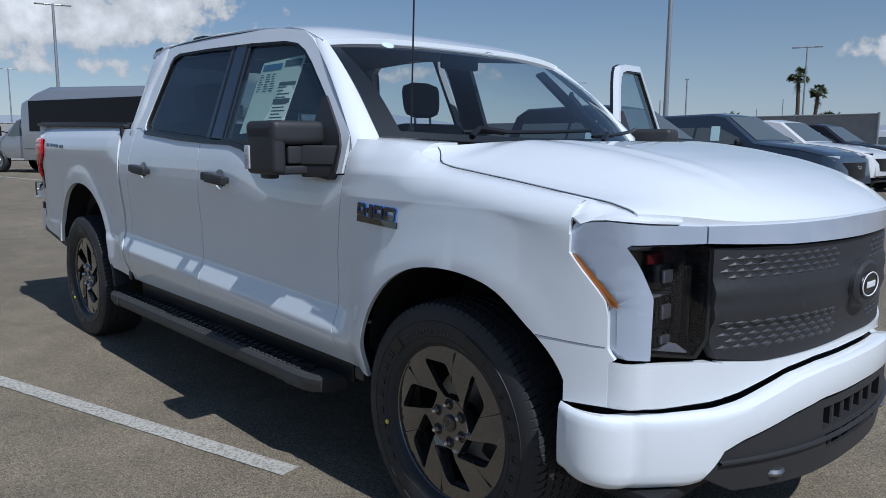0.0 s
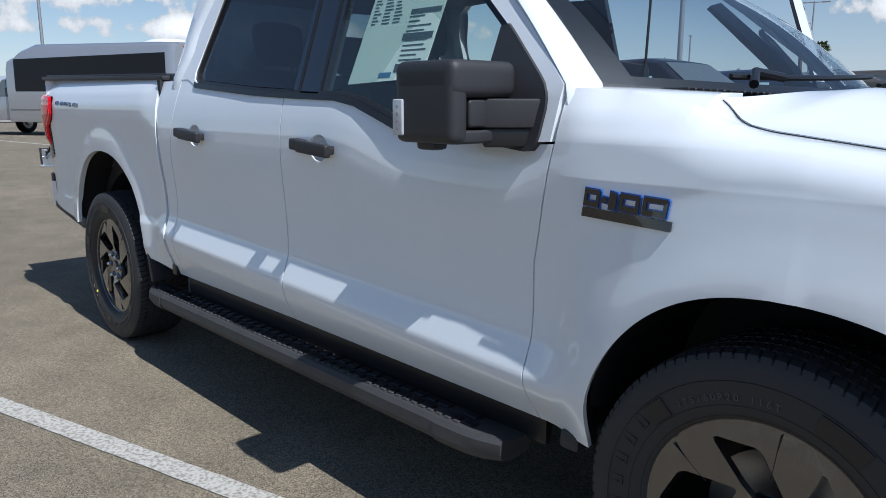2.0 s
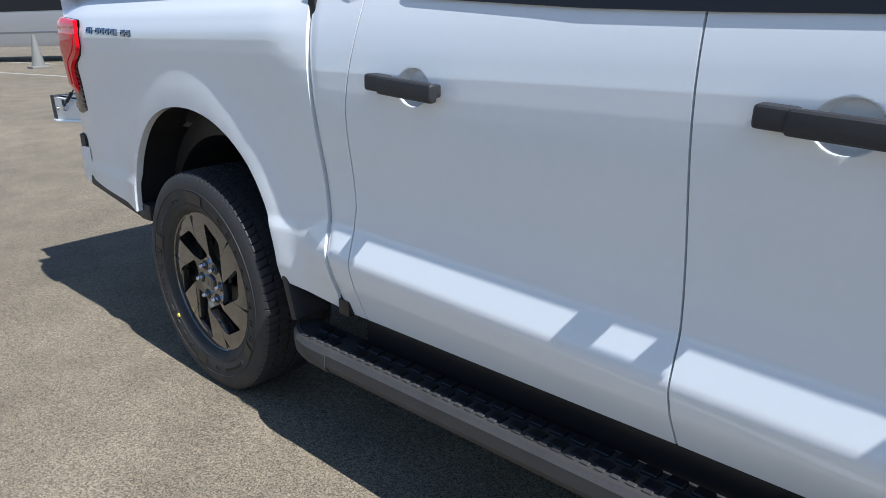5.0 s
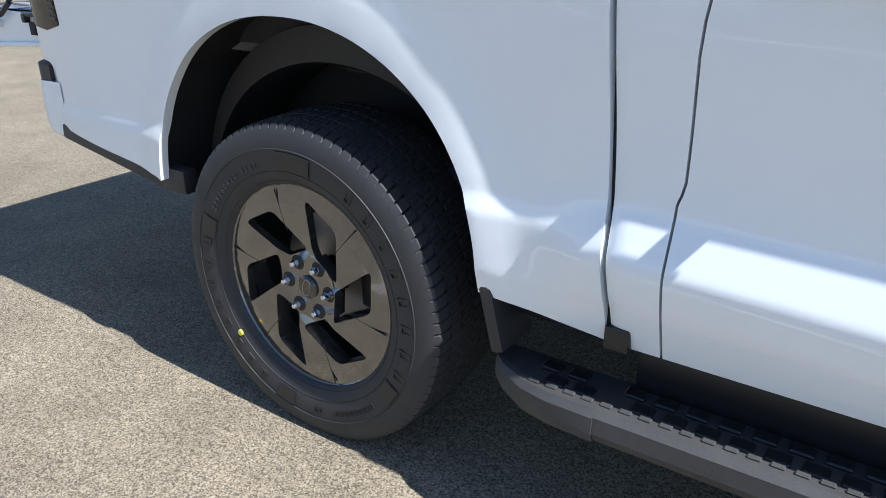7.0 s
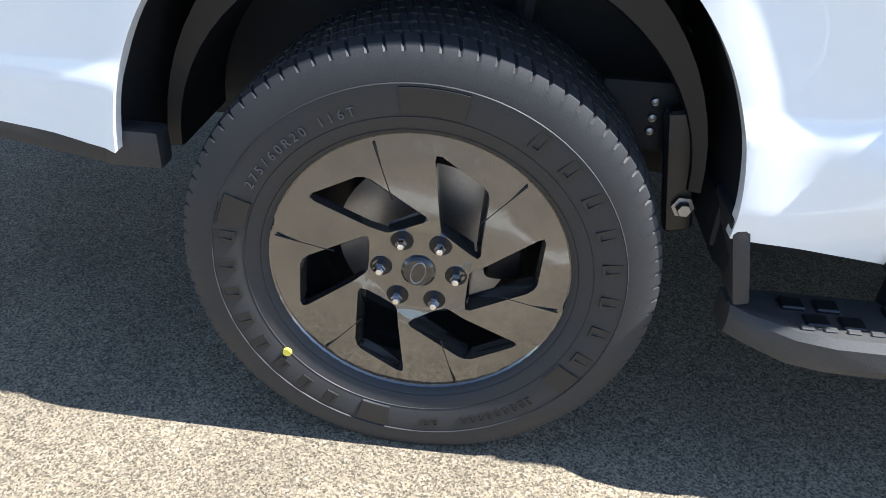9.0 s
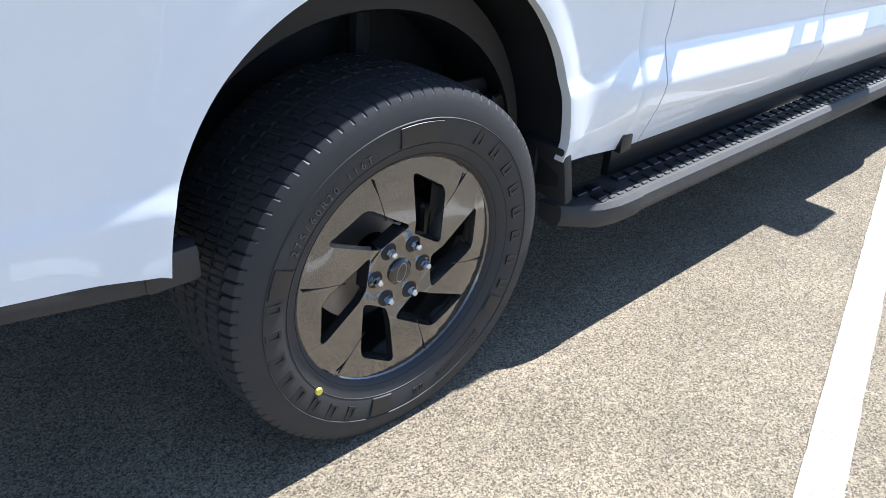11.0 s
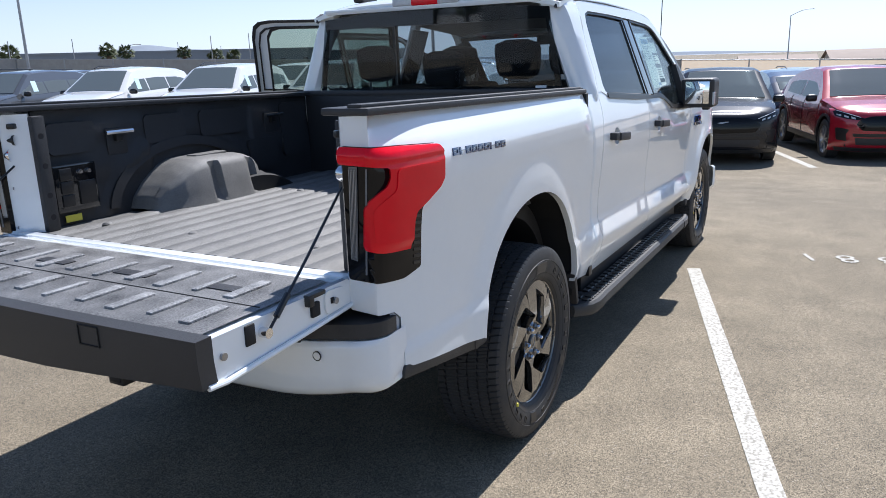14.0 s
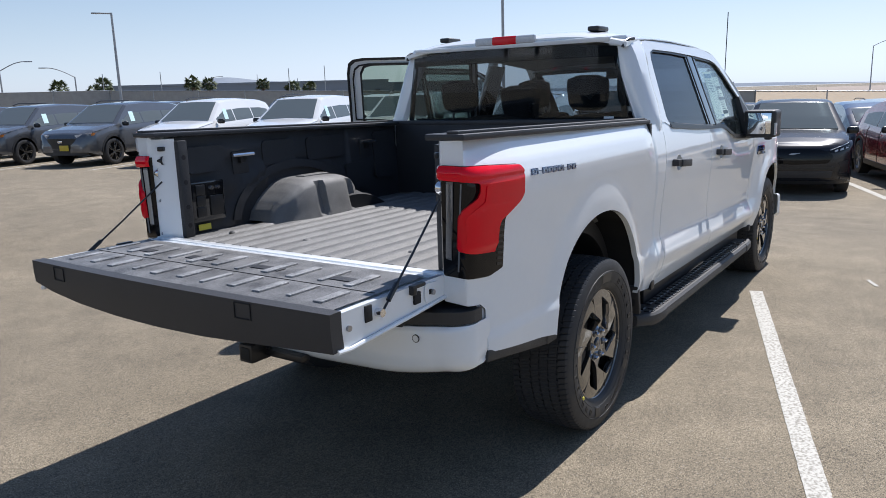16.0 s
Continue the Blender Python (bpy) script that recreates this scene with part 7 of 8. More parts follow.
def vehicle(name, label, category, form, body_paint, at, yaw, group="", bright=True, sticker=False, plate=False, black_grille=True):
    F = FORMS[form]
    v = thing(name, label, category, group)
    top, blt, wid = F["top"], F["belt"], F["w"]
    x0, x1 = top[0][0], top[-1][0]

    def low(x):
        z = F["low"] + 0.10 * smooth(abs(x), abs(x1) - 0.5, abs(x1))
        for a in F["axles"]:
            d = abs(x - a) / (F["r"] + 0.07)
            if d < 1:
                z = max(z, F["r"] + (F["r"] + 0.07) * math.sqrt(1 - d * d))
        return z

    def wr(x):
        return lerp(x, wid) * 0.95 - 0.40 * max(lerp(x, top) - lerp(x, blt), 0)

    def skin_side(x, z):
        zb, zt, w = lerp(x, blt), lerp(x, top), lerp(x, wid)
        if z <= zb:
            return w * (1.0 - 0.05 * smooth(z, zb - 0.12, zb) - 0.03 * smooth(z, 0.5, 0.25))
        return w * 0.95 - 0.40 * (z - zb)

    xs = set(np.linspace(x0, x1, 60).round(3).tolist()) | {p for p, _ in top}
    for a in F["axles"]:
        R = F["r"] + 0.07
        xs |= {round(a + R * math.cos(t), 4) for t in np.linspace(0, math.pi, 25)} | {a - R - 0.003, a + R + 0.003}
    rows = []
    for x in sorted(xs):
        zb, zt, zl = lerp(x, blt), lerp(x, top), low(x)
        zb = max(min(zb, zt - 0.03), zl + 0.02)
        half = [(skin_side(x, zl) * 0.985, zl)] + [(skin_side(x, zl + (zb - zl) * k), zl + (zb - zl) * k) for k in (0.2, 0.45, 0.7, 0.9, 1.0)]
        zs = max(zt - 0.05, zb + 0.005)
        r = wr(x)
        half += [(r + 0.03, zs), (r * 0.93, zt - 0.012), (r * 0.6, zt), (0, zt + 0.012)]
        rows.append([(x, -y, z) for y, z in half] + [(x, y, z) for y, z in half[-2::-1]])
    b = grid(rows)
    b.verts.ensure_lookup_table()
    b.faces.new([b.verts[i] for i in range(len(rows[0]))])
    b.faces.new([b.verts[-1 - i] for i in range(len(rows[0]))])
    part("body", b, body_paint, v, sharp=40)
    part("underbody", box((x1 - x0 - 0.4, 1.5, 0.2), (0, 0, F["low"] + 0.12), 0.03), LINER, v)
    # panes laid on the skin
    def deck(xa, xb, k, nm):
        g = grid([[(x, s * wr(x) * k, lerp(x, top) + 0.012 * (1 - abs(s)) + 0.006) for s in span(-1, 1, 9)] for x in span(xa, xb, 9)])
        part(nm, flange(g, (0, 0, -0.004)), CARGLASS, v)
    deck(*F["shield"], 0.88, "windscreen")
    deck(*F["back"], 0.86, "rear_window")
    sa, sb = F["side"]
    for sg in (-1, 1):
        put = lambda x, z: (x, sg * (skin_side(x, z) + 0.006), z)
        n = 3 if form == "suv" else 2
        cuts = [sa + (sb - sa) * i / n for i in range(n + 1)]
        for i in range(n):
            a, c = cuts[i] + 0.025, cuts[i + 1] - 0.025
            up = [(x, max(lerp(x, top) - 0.09, lerp(x, blt) + 0.05)) for x in span(c, a, 6)]
            dn = [(x, lerp(x, blt) + 0.035) for x in span(a, c, 4)]
            part("side_window", sheet(dn + up, [], put, (0, -sg * 0.004, 0), cuts=0.2), CARGLASS, v)
        if sticker:
            xa = sb - 0.62
            part("window_sheet", sheet([(xa, lerp(xa, blt) + 0.10), (xa + 0.18, lerp(xa, blt) + 0.10), (xa + 0.14, lerp(xa, blt) + 0.38), (xa - 0.04, lerp(xa, blt) + 0.38)], [], lambda x, z: (x, sg * (skin_side(x, z) + 0.011), z), (0, -sg * 0.003, 0)), STICKER, v)
        mx = F["shield"][1] - 0.22
        part("wing_mirror", box((0.10, 0.20, 0.13), (mx, sg * (lerp(mx, wid) + 0.07), lerp(mx, blt) + 0.06), 0.055, 4), TRIM, v)
        for a in F["axles"]:
            part("arch_trim", sheet([(a + (F["r"] + 0.10) * math.cos(t), F["r"] + (F["r"] + 0.10) * math.sin(t)) for t in span(0, math.pi, 15)] + [(a + (F["r"] + 0.055) * math.cos(t), F["r"] + (F["r"] + 0.055) * math.sin(t)) for t in span(math.pi, 0, 15)], [], lambda x, z: (x, sg * (skin_side(x, z) + 0.008), z), (0, -sg * 0.03, 0)), BLACK, v)
            place = Matrix.Translation((a, sg * (lerp(a, wid) - 0.11), F["r"])) @ (Matrix.Identity(4) if sg < 0 else Matrix.Rotation(math.pi, 4, "Z"))
            r = F["r"]
            w = part("wheel", lathe([(r * 0.66, -0.08), (r * 0.70, -0.10), (r * 0.85, -0.115), (r * 0.97, -0.10), (r, -0.07), (r, 0.09), (r * 0.7, 0.11)], 36), RUBBER, v, place=place)
            spk = None
            for i in range(10):
                t0 = 2 * math.pi * (i // 2) / 5 + (0.15 if i % 2 else -0.15)
                bb = box((r * 0.62, 0.03, 0.030), (r * 0.36, -0.075, 0), 0.006)
                bb.transform(Matrix.Rotation(t0, 4, "Y"))
                spk = merge(spk, bb) if spk else bb
            spk = lathe([(r * 0.70, -0.10), (r * 0.66, -0.08), (r * 0.62, -0.03)], 36, spk)
            part("rim", spk, ALLOY if bright else RIM, w)
            part("hub_back", lathe([(0.0005, -0.02), (r * 0.66, -0.02)], 30), RIMDARK, w)
        if form == "crossover":
            part("sill_cladding", sheet([(-1.05, 0.27), (1.06, 0.27), (1.06, 0.37), (-1.05, 0.37)], [], lambda x, z: (x, sg * (skin_side(x, z) + 0.010), z), (0, -sg * 0.03, 0), cuts=0.2), BLACK, v)
            for xs_ in (-0.95, -0.02, 0.98):
                part("door_seam", tube([(xs_ + 0.10 * (z - 0.4), sg * (skin_side(xs_, z) + 0.001), z) for z in span(0.38, lerp(xs_, blt), 8)], 0.004, 5), LINER, v)
            part("door_pull", tube([(0.12, sg * (skin_side(0.12, 0.92) + 0.004), 0.915), (0.22, sg * (skin_side(0.22, 0.92) + 0.012), 0.915)], 0.010, 6), body_paint, v)
            crossover_side(v, sg)
            continue
        # lamps wrap the nose corner
        fx = lambda y: x1 - 0.02 - 0.30 * (abs(y) / 0.9) ** 3
        zl = lerp(x1 - 0.2, blt)
        part("headlamp", sheet([(0.45, zl + 0.0), (0.80, zl + 0.055), (0.84, zl + 0.04), (0.80, zl - 0.05), (0.5, zl - 0.07)] if form != "pickup" else [(0.62, zl + 0.06), (0.86, zl + 0.06), (0.86, zl - 0.18), (0.66, zl - 0.22)], [], lambda y, z: (fx(y) + 0.02, sg * y, z), (-0.25, 0, 0), cuts=0.06), CLEARLENS if bright or form == "suv" else DARKLENS, v)
        if form == "suv":
            part("side_marker", sheet([(0.84, zl + 0.04), (0.88, zl + 0.05), (0.875, zl - 0.02), (0.835, zl - 0.03)], [], lambda y, z: (fx(y) + 0.03, sg * y, z), (-0.2, 0, 0)), AMBER, v)
            part("fog_lens", sheet([(0.60, 0.505), (0.72, 0.53), (0.72, 0.49), (0.62, 0.475)], [], lambda y, z: (fx(y) + 0.045, sg * y, z), (-0.1, 0, 0)), CLEARLENS, v)
        part("fog_lamp", sheet([(0.56, 0.52), (0.76, 0.56), (0.76, 0.47), (0.6, 0.45)], [], lambda y, z: (fx(y) + 0.03, sg * y, z), (-0.2, 0, 0), cuts=0.06), TRIM, v)
        part("tail_lamp", box((0.06, 0.34, 0.10 if form != "pickup" else 0.35), (x0 + 0.06, sg * 0.62 if form != "pickup" else sg * 0.83, 1.02), 0.02), REDLENS, v)
    v.matrix_basis = pose(at[0], at[1], ground_z(*at), 0, 0, yaw)
    if form == "crossover":
        crossover_front(v, body_paint)
        return v
    zg = lerp(x1 - 0.1, blt)
    g = sheet([(-0.56, zg + 0.0), (0.56, zg + 0.0), (0.66, zg - 0.10), (0.52, zg - 0.28), (-0.52, zg - 0.28), (-0.66, zg - 0.10)], [], lambda y, z: (x1 + 0.015 - 0.30 * (abs(y) / 0.9) ** 3, y, z), (-0.12, 0, 0), cuts=0.07)
    gr = part("grille", g, TRIM if black_grille else BLACK, v)
    part("grille_badge", box((0.012, 0.16, 0.06), (x1 + 0.02, 0, zg - 0.09), 0.02, 3), CHROME, gr)
    part("lower_bumper", sheet([(-0.75, 0.48), (0.75, 0.48), (0.7, F["low"] + 0.02), (-0.7, F["low"] + 0.02)], [], lambda y, z: (x1 + 0.01 - 0.30 * (abs(y) / 0.9) ** 3, y, z), (-0.15, 0, 0), cuts=0.08), BLACK, v)
    if plate:
        part("plate", box((0.015, 0.30, 0.15), (x1 + 0.03, 0.12, 0.52), 0.004), PLATE, v)
    part("roof_rail", tube([(-1.5, -wr(-0.8) * 0.92, 1.70), (-1.2, -wr(-0.8) * 0.92, 1.755), (0.0, -wr(-0.8) * 0.92, 1.765), (0.2, -wr(-0.8) * 0.92, 1.71)], 0.016, 6), TRIM, v) if form == "suv" else None
    return v


ROWN = Vector((-0.31, 0.95))
def rowpos(k, base=(10.05, 18.45), pitch=3.1):
    p = Vector(base) - ROWN * pitch * k
    return (p.x, p.y)


def again(v, at, yaw):
    return copy_thing(v, pose(at[0], at[1], ground_z(*at), 0, 0, yaw))


FACE = 197
s2 = vehicle("suv", "dark grey metallic family SUV with a yellow dealer plate", "car", "suv", GREY, rowpos(0), FACE, "parked SUV row", sticker=True, plate=True, bright=False)
again(s2, rowpos(-1), FACE)
again(s2, rowpos(-2), FACE)
s3 = vehicle("suv", "white family SUV with black trim", "car", "suv", CARWHITE, rowpos(1), FACE, "parked SUV row", sticker=True)
for k in (2, 3, 4):
    again(s3, rowpos(k), FACE)
dark = vehicle("crossover", "glossy near-black electric crossover with a closed grille", "car", "crossover", INKGREY, (13.1, 0.40), 191, "parked crossover row", bright=False)
red = vehicle("crossover", "deep red metallic electric crossover", "car", "crossover", RED, (14.2, -1.95), 198, "parked crossover row")
blue = vehicle("crossover", "dark blue electric crossover seen from behind", "car", "crossover", NAVY, (18.9, -0.3), 20, "parked crossover row", bright=False)
again(dark, (19.8, 2.9), 197)
again(s2, (20.5, -3.9), FACE)
for k in range(5):
    again(s3 if k % 2 else s2, (25.0 + 0.8 * k, 6.0 - 3.1 * k), FACE)
for k in range(6):
    again(s2 if k % 2 else s3, (20.5 - 0.9 * k, 9.5 + 3.1 * k), FACE)
# pickups in the row beyond the subject
p1 = vehicle("pickup", "black crew-cab pickup truck", "pickup truck", "pickup", INKGREY, (-2.0, 7.6), 0, "row of new pickups", sticker=True, bright=False)
vehicle("pickup", "slate-blue crew-cab pickup truck", "pickup truck", "pickup", SLATE, (-2.3, 12.0), 0, "row of new pickups", sticker=True)
p3 = vehicle("pickup", "white crew-cab pickup truck", "pickup truck", "pickup", CARWHITE, (-3.3, 16.8), 0, "row of new pickups", sticker=True, bright=False)
again(p1, (-4.1, 21.6), 0)
for k in range(3):
    again(p3, (-5.6 - 1.0 * k, 33.0 + 5 * k), 0)

# ---- shuttle bus ----
bus = thing("shuttle_bus", "silver shuttle bus with a long dark side window", "bus", at=(0, 0, 0))
BL, BW, BH = 6.4, 2.35, 2.95
rows = []
for x in [0, 0.03, 0.12, 0.3] + span(0.6, BL - 0.5, 10) + [BL - 0.2, BL]:
    t = 1 - 0.05 * smooth(x, 0.12, 0.0)
    h = BH - 0.05 * smooth(x, 0.2, 0) - 0.45 * smooth(x, BL - 0.9, BL)
    w = BW / 2 * t
    sec = [(-w * 0.97, 0.45), (-w, 0.6), (-w, 1.5), (-w * 0.98, h - 0.35), (-w * 0.92, h - 0.1), (-w * 0.78, h), (0, h + 0.05)]
    rows.append([(x, y, z) for y, z in sec] + [(x, -y, z) for y, z in sec[-2::-1]])
b = grid(rows)
b.verts.ensure_lookup_table()
b.faces.new([b.verts[i] for i in range(13)])
b.faces.new([b.verts[-1 - i] for i in range(13)])
part("body", b, SILVER, bus)
BUSGLASS = mat("black_bus_glass", (0.010, 0.010, 0.012), 0.15, var=0.05, spec=0.25)
for sg in (-1, 1):
    part("side_window", sheet([(0.32, 1.45), (BL - 0.35, 1.45), (BL - 0.35, 2.48), (0.32, 2.62)], [], lambda x, z: (x, sg * (BW / 2 * (1 - 0.02 * smooth(z, 1.5, 2.6)) + 0.012), z), (0, -sg * 0.03, 0), cuts=0.3), BUSGLASS, bus, "long black window band")
    part("skirt_line", box((BL - 0.2, 0.012, 0.03), (BL / 2, sg * (BW / 2 + 0.006), 0.86), 0.003), STEEL, bus)
    part("tail_lamp", box((0.05, 0.16, 0.13), (-0.01, sg * 0.95, 1.32), 0.02), REDLENS, bus)
    for x, r in ((1.55, 0.40), (7.75, 0.40)):
        w = part("wheel", lathe([(r * 0.55, -0.05), (r * 0.62, -0.10), (r * 0.9, -0.12), (r, -0.07), (r, 0.12)], 30), RUBBER, bus, place=Matrix.Translation((x, sg * (BW / 2 - 0.14) if x < 5 else sg * 0.90, r)) @ (Matrix.Identity(4) if sg < 0 else Matrix.Rotation(math.pi, 4, "Z")))
        part("hub_cap", lathe([(0.0005, -0.10), (0.08, -0.10), (0.13, -0.04), (r * 0.6, -0.05)], 24), ALLOY, w)
for i in range(5):
    part("marker_lamp", box((0.03, 0.09, 0.035), (-0.01, -0.6 + 0.3 * i, 2.83), 0.01), REDLENS, bus)
door = part("rear_door", sheet([(-0.46, 0.7), (0.46, 0.7), (0.46, 2.55), (-0.46, 2.55)], [[(-0.43, 0.73), (0.43, 0.73), (0.43, 2.52), (-0.43, 2.52)]], lambda y, z: (-0.012, y, z), (0.015, 0, 0)), STEEL, bus)
part("maker_mark", box((0.006, 0.42, 0.06), (-0.012, 0, 1.98), 0.002), STEEL, bus)
part("roof_unit", lathe([(0.0005, 0.12), (0.5, 0.12), (0.72, 0.05), (0.78, 0)], 24, axis="z"), WHITEPLASTIC, bus, place=Matrix.Translation((0.95, 0, BH + 0.02)))
# cab and bonnet of the bus chassis
rows = []
for x, h, w in ((BL - 0.4, 1.95, 0.98), (BL + 0.2, 1.98, 0.98), (BL + 0.5, 1.9, 0.98), (BL + 1.05, 1.36, 0.98), (BL + 1.2, 1.30, 0.97), (BL + 2.0, 1.20, 0.92), (BL + 2.3, 1.05, 0.85), (BL + 2.36, 0.7, 0.8)):
    sec = [(-w * 0.97, 0.5), (-w, 0.7), (-w, min(1.25, h - 0.05)), (-w * 0.86, h - 0.06), (-w * 0.7, h), (0, h + 0.03)]
    rows.append([(x, y, z) for y, z in sec] + [(x, -y, z) for y, z in sec[-2::-1]])
b = grid(rows)
b.verts.ensure_lookup_table()
b.faces.new([b.verts[-1 - i] for i in range(11)])
cab_ob = part("cab", b, SILVER, bus)
for sg in (-1, 1):
    part("cab_window", sheet([(BL + 0.05, 1.28), (BL + 0.85, 1.28), (BL + 0.5, 1.82), (BL + 0.05, 1.84)], [], lambda x, z: (x, sg * (0.985 - 0.22 * (z - 1.25)), z), (0, -sg * 0.03, 0)), CARGLASS, cab_ob)
    part("cab_mirror", box((0.12, 0.14, 0.34), (BL + 0.95, sg * 1.22, 1.45), 0.03), TRIM, cab_ob)
    part("mirror_arm", tube([(BL + 0.85, sg * 0.95, 1.4), (BL + 0.95, sg * 1.2, 1.45)], 0.02, 6), TRIM, cab_ob)
bus.matrix_basis = pose(-23.15, 10.6, 0, 0, 0, 211.5) @ Matrix.Scale(1.17, 4)

cone = lathe([(0.0005, 0.72), (0.03, 0.72), (0.035, 0.70), (0.14, 0.05), (0.16, 0.04)], 20, axis="z")
CONEGREY = mat("dirty_grey_rubber", (0.20, 0.20, 0.18), 0.8, var=0.15)
cn = finish("traffic_cone", cone, CONEGREY)
tagged(cn, "dirty grey rubber traffic cone on asphalt", "traffic cone")
part("cone_foot", box((0.38, 0.38, 0.04), (0, 0, 0.02), 0.01), CONEGREY, cn)
cn.matrix_basis = pose(-22.6, 5.9, 0) @ Matrix.Scale(1.35, 4)
copy_thing(cn, pose(-24.3, 3.3, 0) @ Matrix.Scale(1.6, 4))
cone = lathe([(0.0005, 0.72), (0.03, 0.72), (0.035, 0.70), (0.14, 0.05), (0.16, 0.04)], 20, axis="z")
ORANGE = mat("orange_cone_plastic", (0.75, 0.20, 0.02), 0.6, var=0.1)
cn2 = finish("traffic_cone", cone, ORANGE)
tagged(cn2, "bright orange plastic traffic cone on asphalt", "traffic cone")
part("cone_foot", box((0.38, 0.38, 0.04), (0, 0, 0.02), 0.01), ORANGE, cn2)
cn2.matrix_basis = pose(-32.8, 5.2, 0) @ Matrix.Scale(1.6, 4)

# ---- fences, poles, palms, far buildings, hills ----
FENCE = mat("grey_green_slatted_fence", (0.36, 0.345, 0.32), 0.8, var=0.15, scale=3, bump=0.3, bscale=30)
FENCETAN = mat("tan_weathered_screen", (0.56, 0.48, 0.385), 0.85, var=0.12, scale=2)
# the screen lets light through
fn, fln = FENCETAN.node_tree.nodes, FENCETAN.node_tree.links
thin, fmix = fn.new("ShaderNodeBsdfTranslucent"), fn.new("ShaderNodeMixShader")
thin.inputs["Color"].default_value, fmix.inputs[0].default_value = (0.72, 0.60, 0.46, 1), 0.5
fln.new(fn["Principled BSDF"].outputs[0], fmix.inputs[1])
fln.new(thin.outputs[0], fmix.inputs[2])
fln.new(fmix.outputs[0], fn["Material Output"].inputs["Surface"])
GALV = mat("galvanised_steel", (0.38, 0.39, 0.40), 0.5, metal=0.6, var=0.1)


def fence(a, b, h, screen, label, step=3.0, base=(0.0, 0.0)):
    f = thing("fence", label, "fence", "lot fences")
    A, B = Vector((*a, base[0])), Vector((*b, base[1]))
    L = (B - A).length
    d = (B - A).normalized()
    n = round(L / step)
    step = L / n
    for i in range(n + 1):
        p = A + d * min(i * step, L)
        part("post", tube([p, p + Vector((0, 0, h + 0.06))], 0.04, 8), GALV, f)
    for i in range(n):
        p, q = A + d * (i * step + 0.04), A + d * ((i + 1) * step - 0.04)
        rows = []
        for k in range(25):
            t = p.lerp(q, k / 24)
            off = Vector((-d.y, d.x, 0)) * (0.012 if k % 2 else -0.012)
            rows.append([t + off + Vector((0, 0, 0.06)), t + off + Vector((0, 0, h))])
        part("panel", grid(rows), screen, f)
    part("top_rail", tube([A + Vector((0, 0, h)), B + Vector((0, 0, h))], 0.03, 8), GALV, f)
    return f


fence((-3.7, 26.5), (-40, 31), 2.4, FENCE, "grey slatted chain-link fence with steel posts")
fence((-40, 31), (-58, -14), 2.4, FENCE, "grey slatted chain-link fence with steel posts", 4.0)
fence((31, 52), (5, 62), 2.75, FENCE, "grey screened perimeter fence along the lot", 4.0)
fence((46, 8), (31, 52), 2.6, FENCE, "grey screened perimeter fence along the lot", 4.0, (-1.32, 0.12))
fence((58, -34), (46, 8), 2.4, FENCETAN, "tan screened perimeter fence with a top rail", 4.0, (-2.35, -1.12))


def pole(at, h, arms, label, r=0.09):
    p = thing("street_lamp", label, "street lamp", "lot lamps", (at[0], at[1], 0))
    part("mast", tube([(0, 0, 0.0), (0, 0, h)], r, 12, r2=r * 0.65), GALV, p)
    part("base", lathe([(0.0005, 0.5), (0.24, 0.5), (0.26, 0.45), (0.26, 0)], 16, axis="z"), CONEGREY, p)
    for a, L, lift in arms:
        d = Vector((math.cos(radians(a)), math.sin(radians(a)), 0))
        if lift:
            part("arm", tube([Vector((0, 0, h - 0.05)) + d * L * t + Vector((0, 0, lift * math.sin(t * math.pi / 2))) for t in span(0, 1, 8)], r * 0.45, 8), GALV, p)
        else:
            part("arm", tube([Vector((0, 0, h - 0.06)), Vector((0, 0, h - 0.06)) + d * L], r * 0.45, 8), GALV, p)
        e = Vector((0, 0, h - 0.06 + lift)) + d * (L + 0.25)
        part("lamp_head", box((0.62, 0.30, 0.09), e, 0.03, 2, turn=Matrix.Rotation(radians(a), 3, "Z")), GALV, p)
    return p


T2 = lambda a: ((a, 0.6, 0), (a + 180, 0.6, 0))
pole((-13.1, 28.2), 13, T2(20), "tall pale steel lamp post with twin heads", 0.13)
pole((-20.8, 62.3), 9.3, T2(20), "pale steel lamp post with twin heads")
pole((-52.3, 13.6), 10.7, T2(75), "pale steel lamp post with twin heads", 0.13)
pole((-111.5, 24.0), 11.0, T2(75), "pale steel lamp post with twin heads", 0.11)
pole((-61.3, 84.8), 9.8, T2(30), "pale steel lamp post with twin heads")
pole((-29.2, 58.2), 6.8, ((120, 0.5, 0.2),), "grey lamp post with one arm")
pole((-50.0, 25.9), 8.5, T2(50), "pale steel lamp post with twin heads")
pole((-63.0, 38.0), 8.5, T2(50), "pale steel lamp post with twin heads")
pole((30.4, 49.7), 8.3, ((150, 0.8, 0.0),), "grey lamp post with one head", 0.12)
pole((37.0, 66.9), 4.4, ((145, 2.4, 0.9),), "grey curved-arm steel street lamp")
pole((29.4, 65.2), 4.8, ((330, 2.0, 0.8),), "grey curved-arm steel street lamp")
pole((35.9, 19.9), 13, T2(20), "tall lamp post with twin heads", 0.10)
pole((70, 90), 4.6, ((330, 2.4, 0.8),), "grey curved-arm steel street lamp")
pole((118, 8), 6.5, ((270, 2.4, 0.8),), "grey curved-arm steel street lamp")
for k, at in enumerate(((39, 65.6), (49.2, 70.9), (77.4, 86.5), (74.7, 75.3), (58, 60), (66, 62), (-25.9, 48.6), (-32.5, 79), (-26.2, 70.9), (-42, 70))):
    pole(at, 4.6 + (k * 7 % 3) * 0.5, (), "plain slim grey steel mast", 0.06)

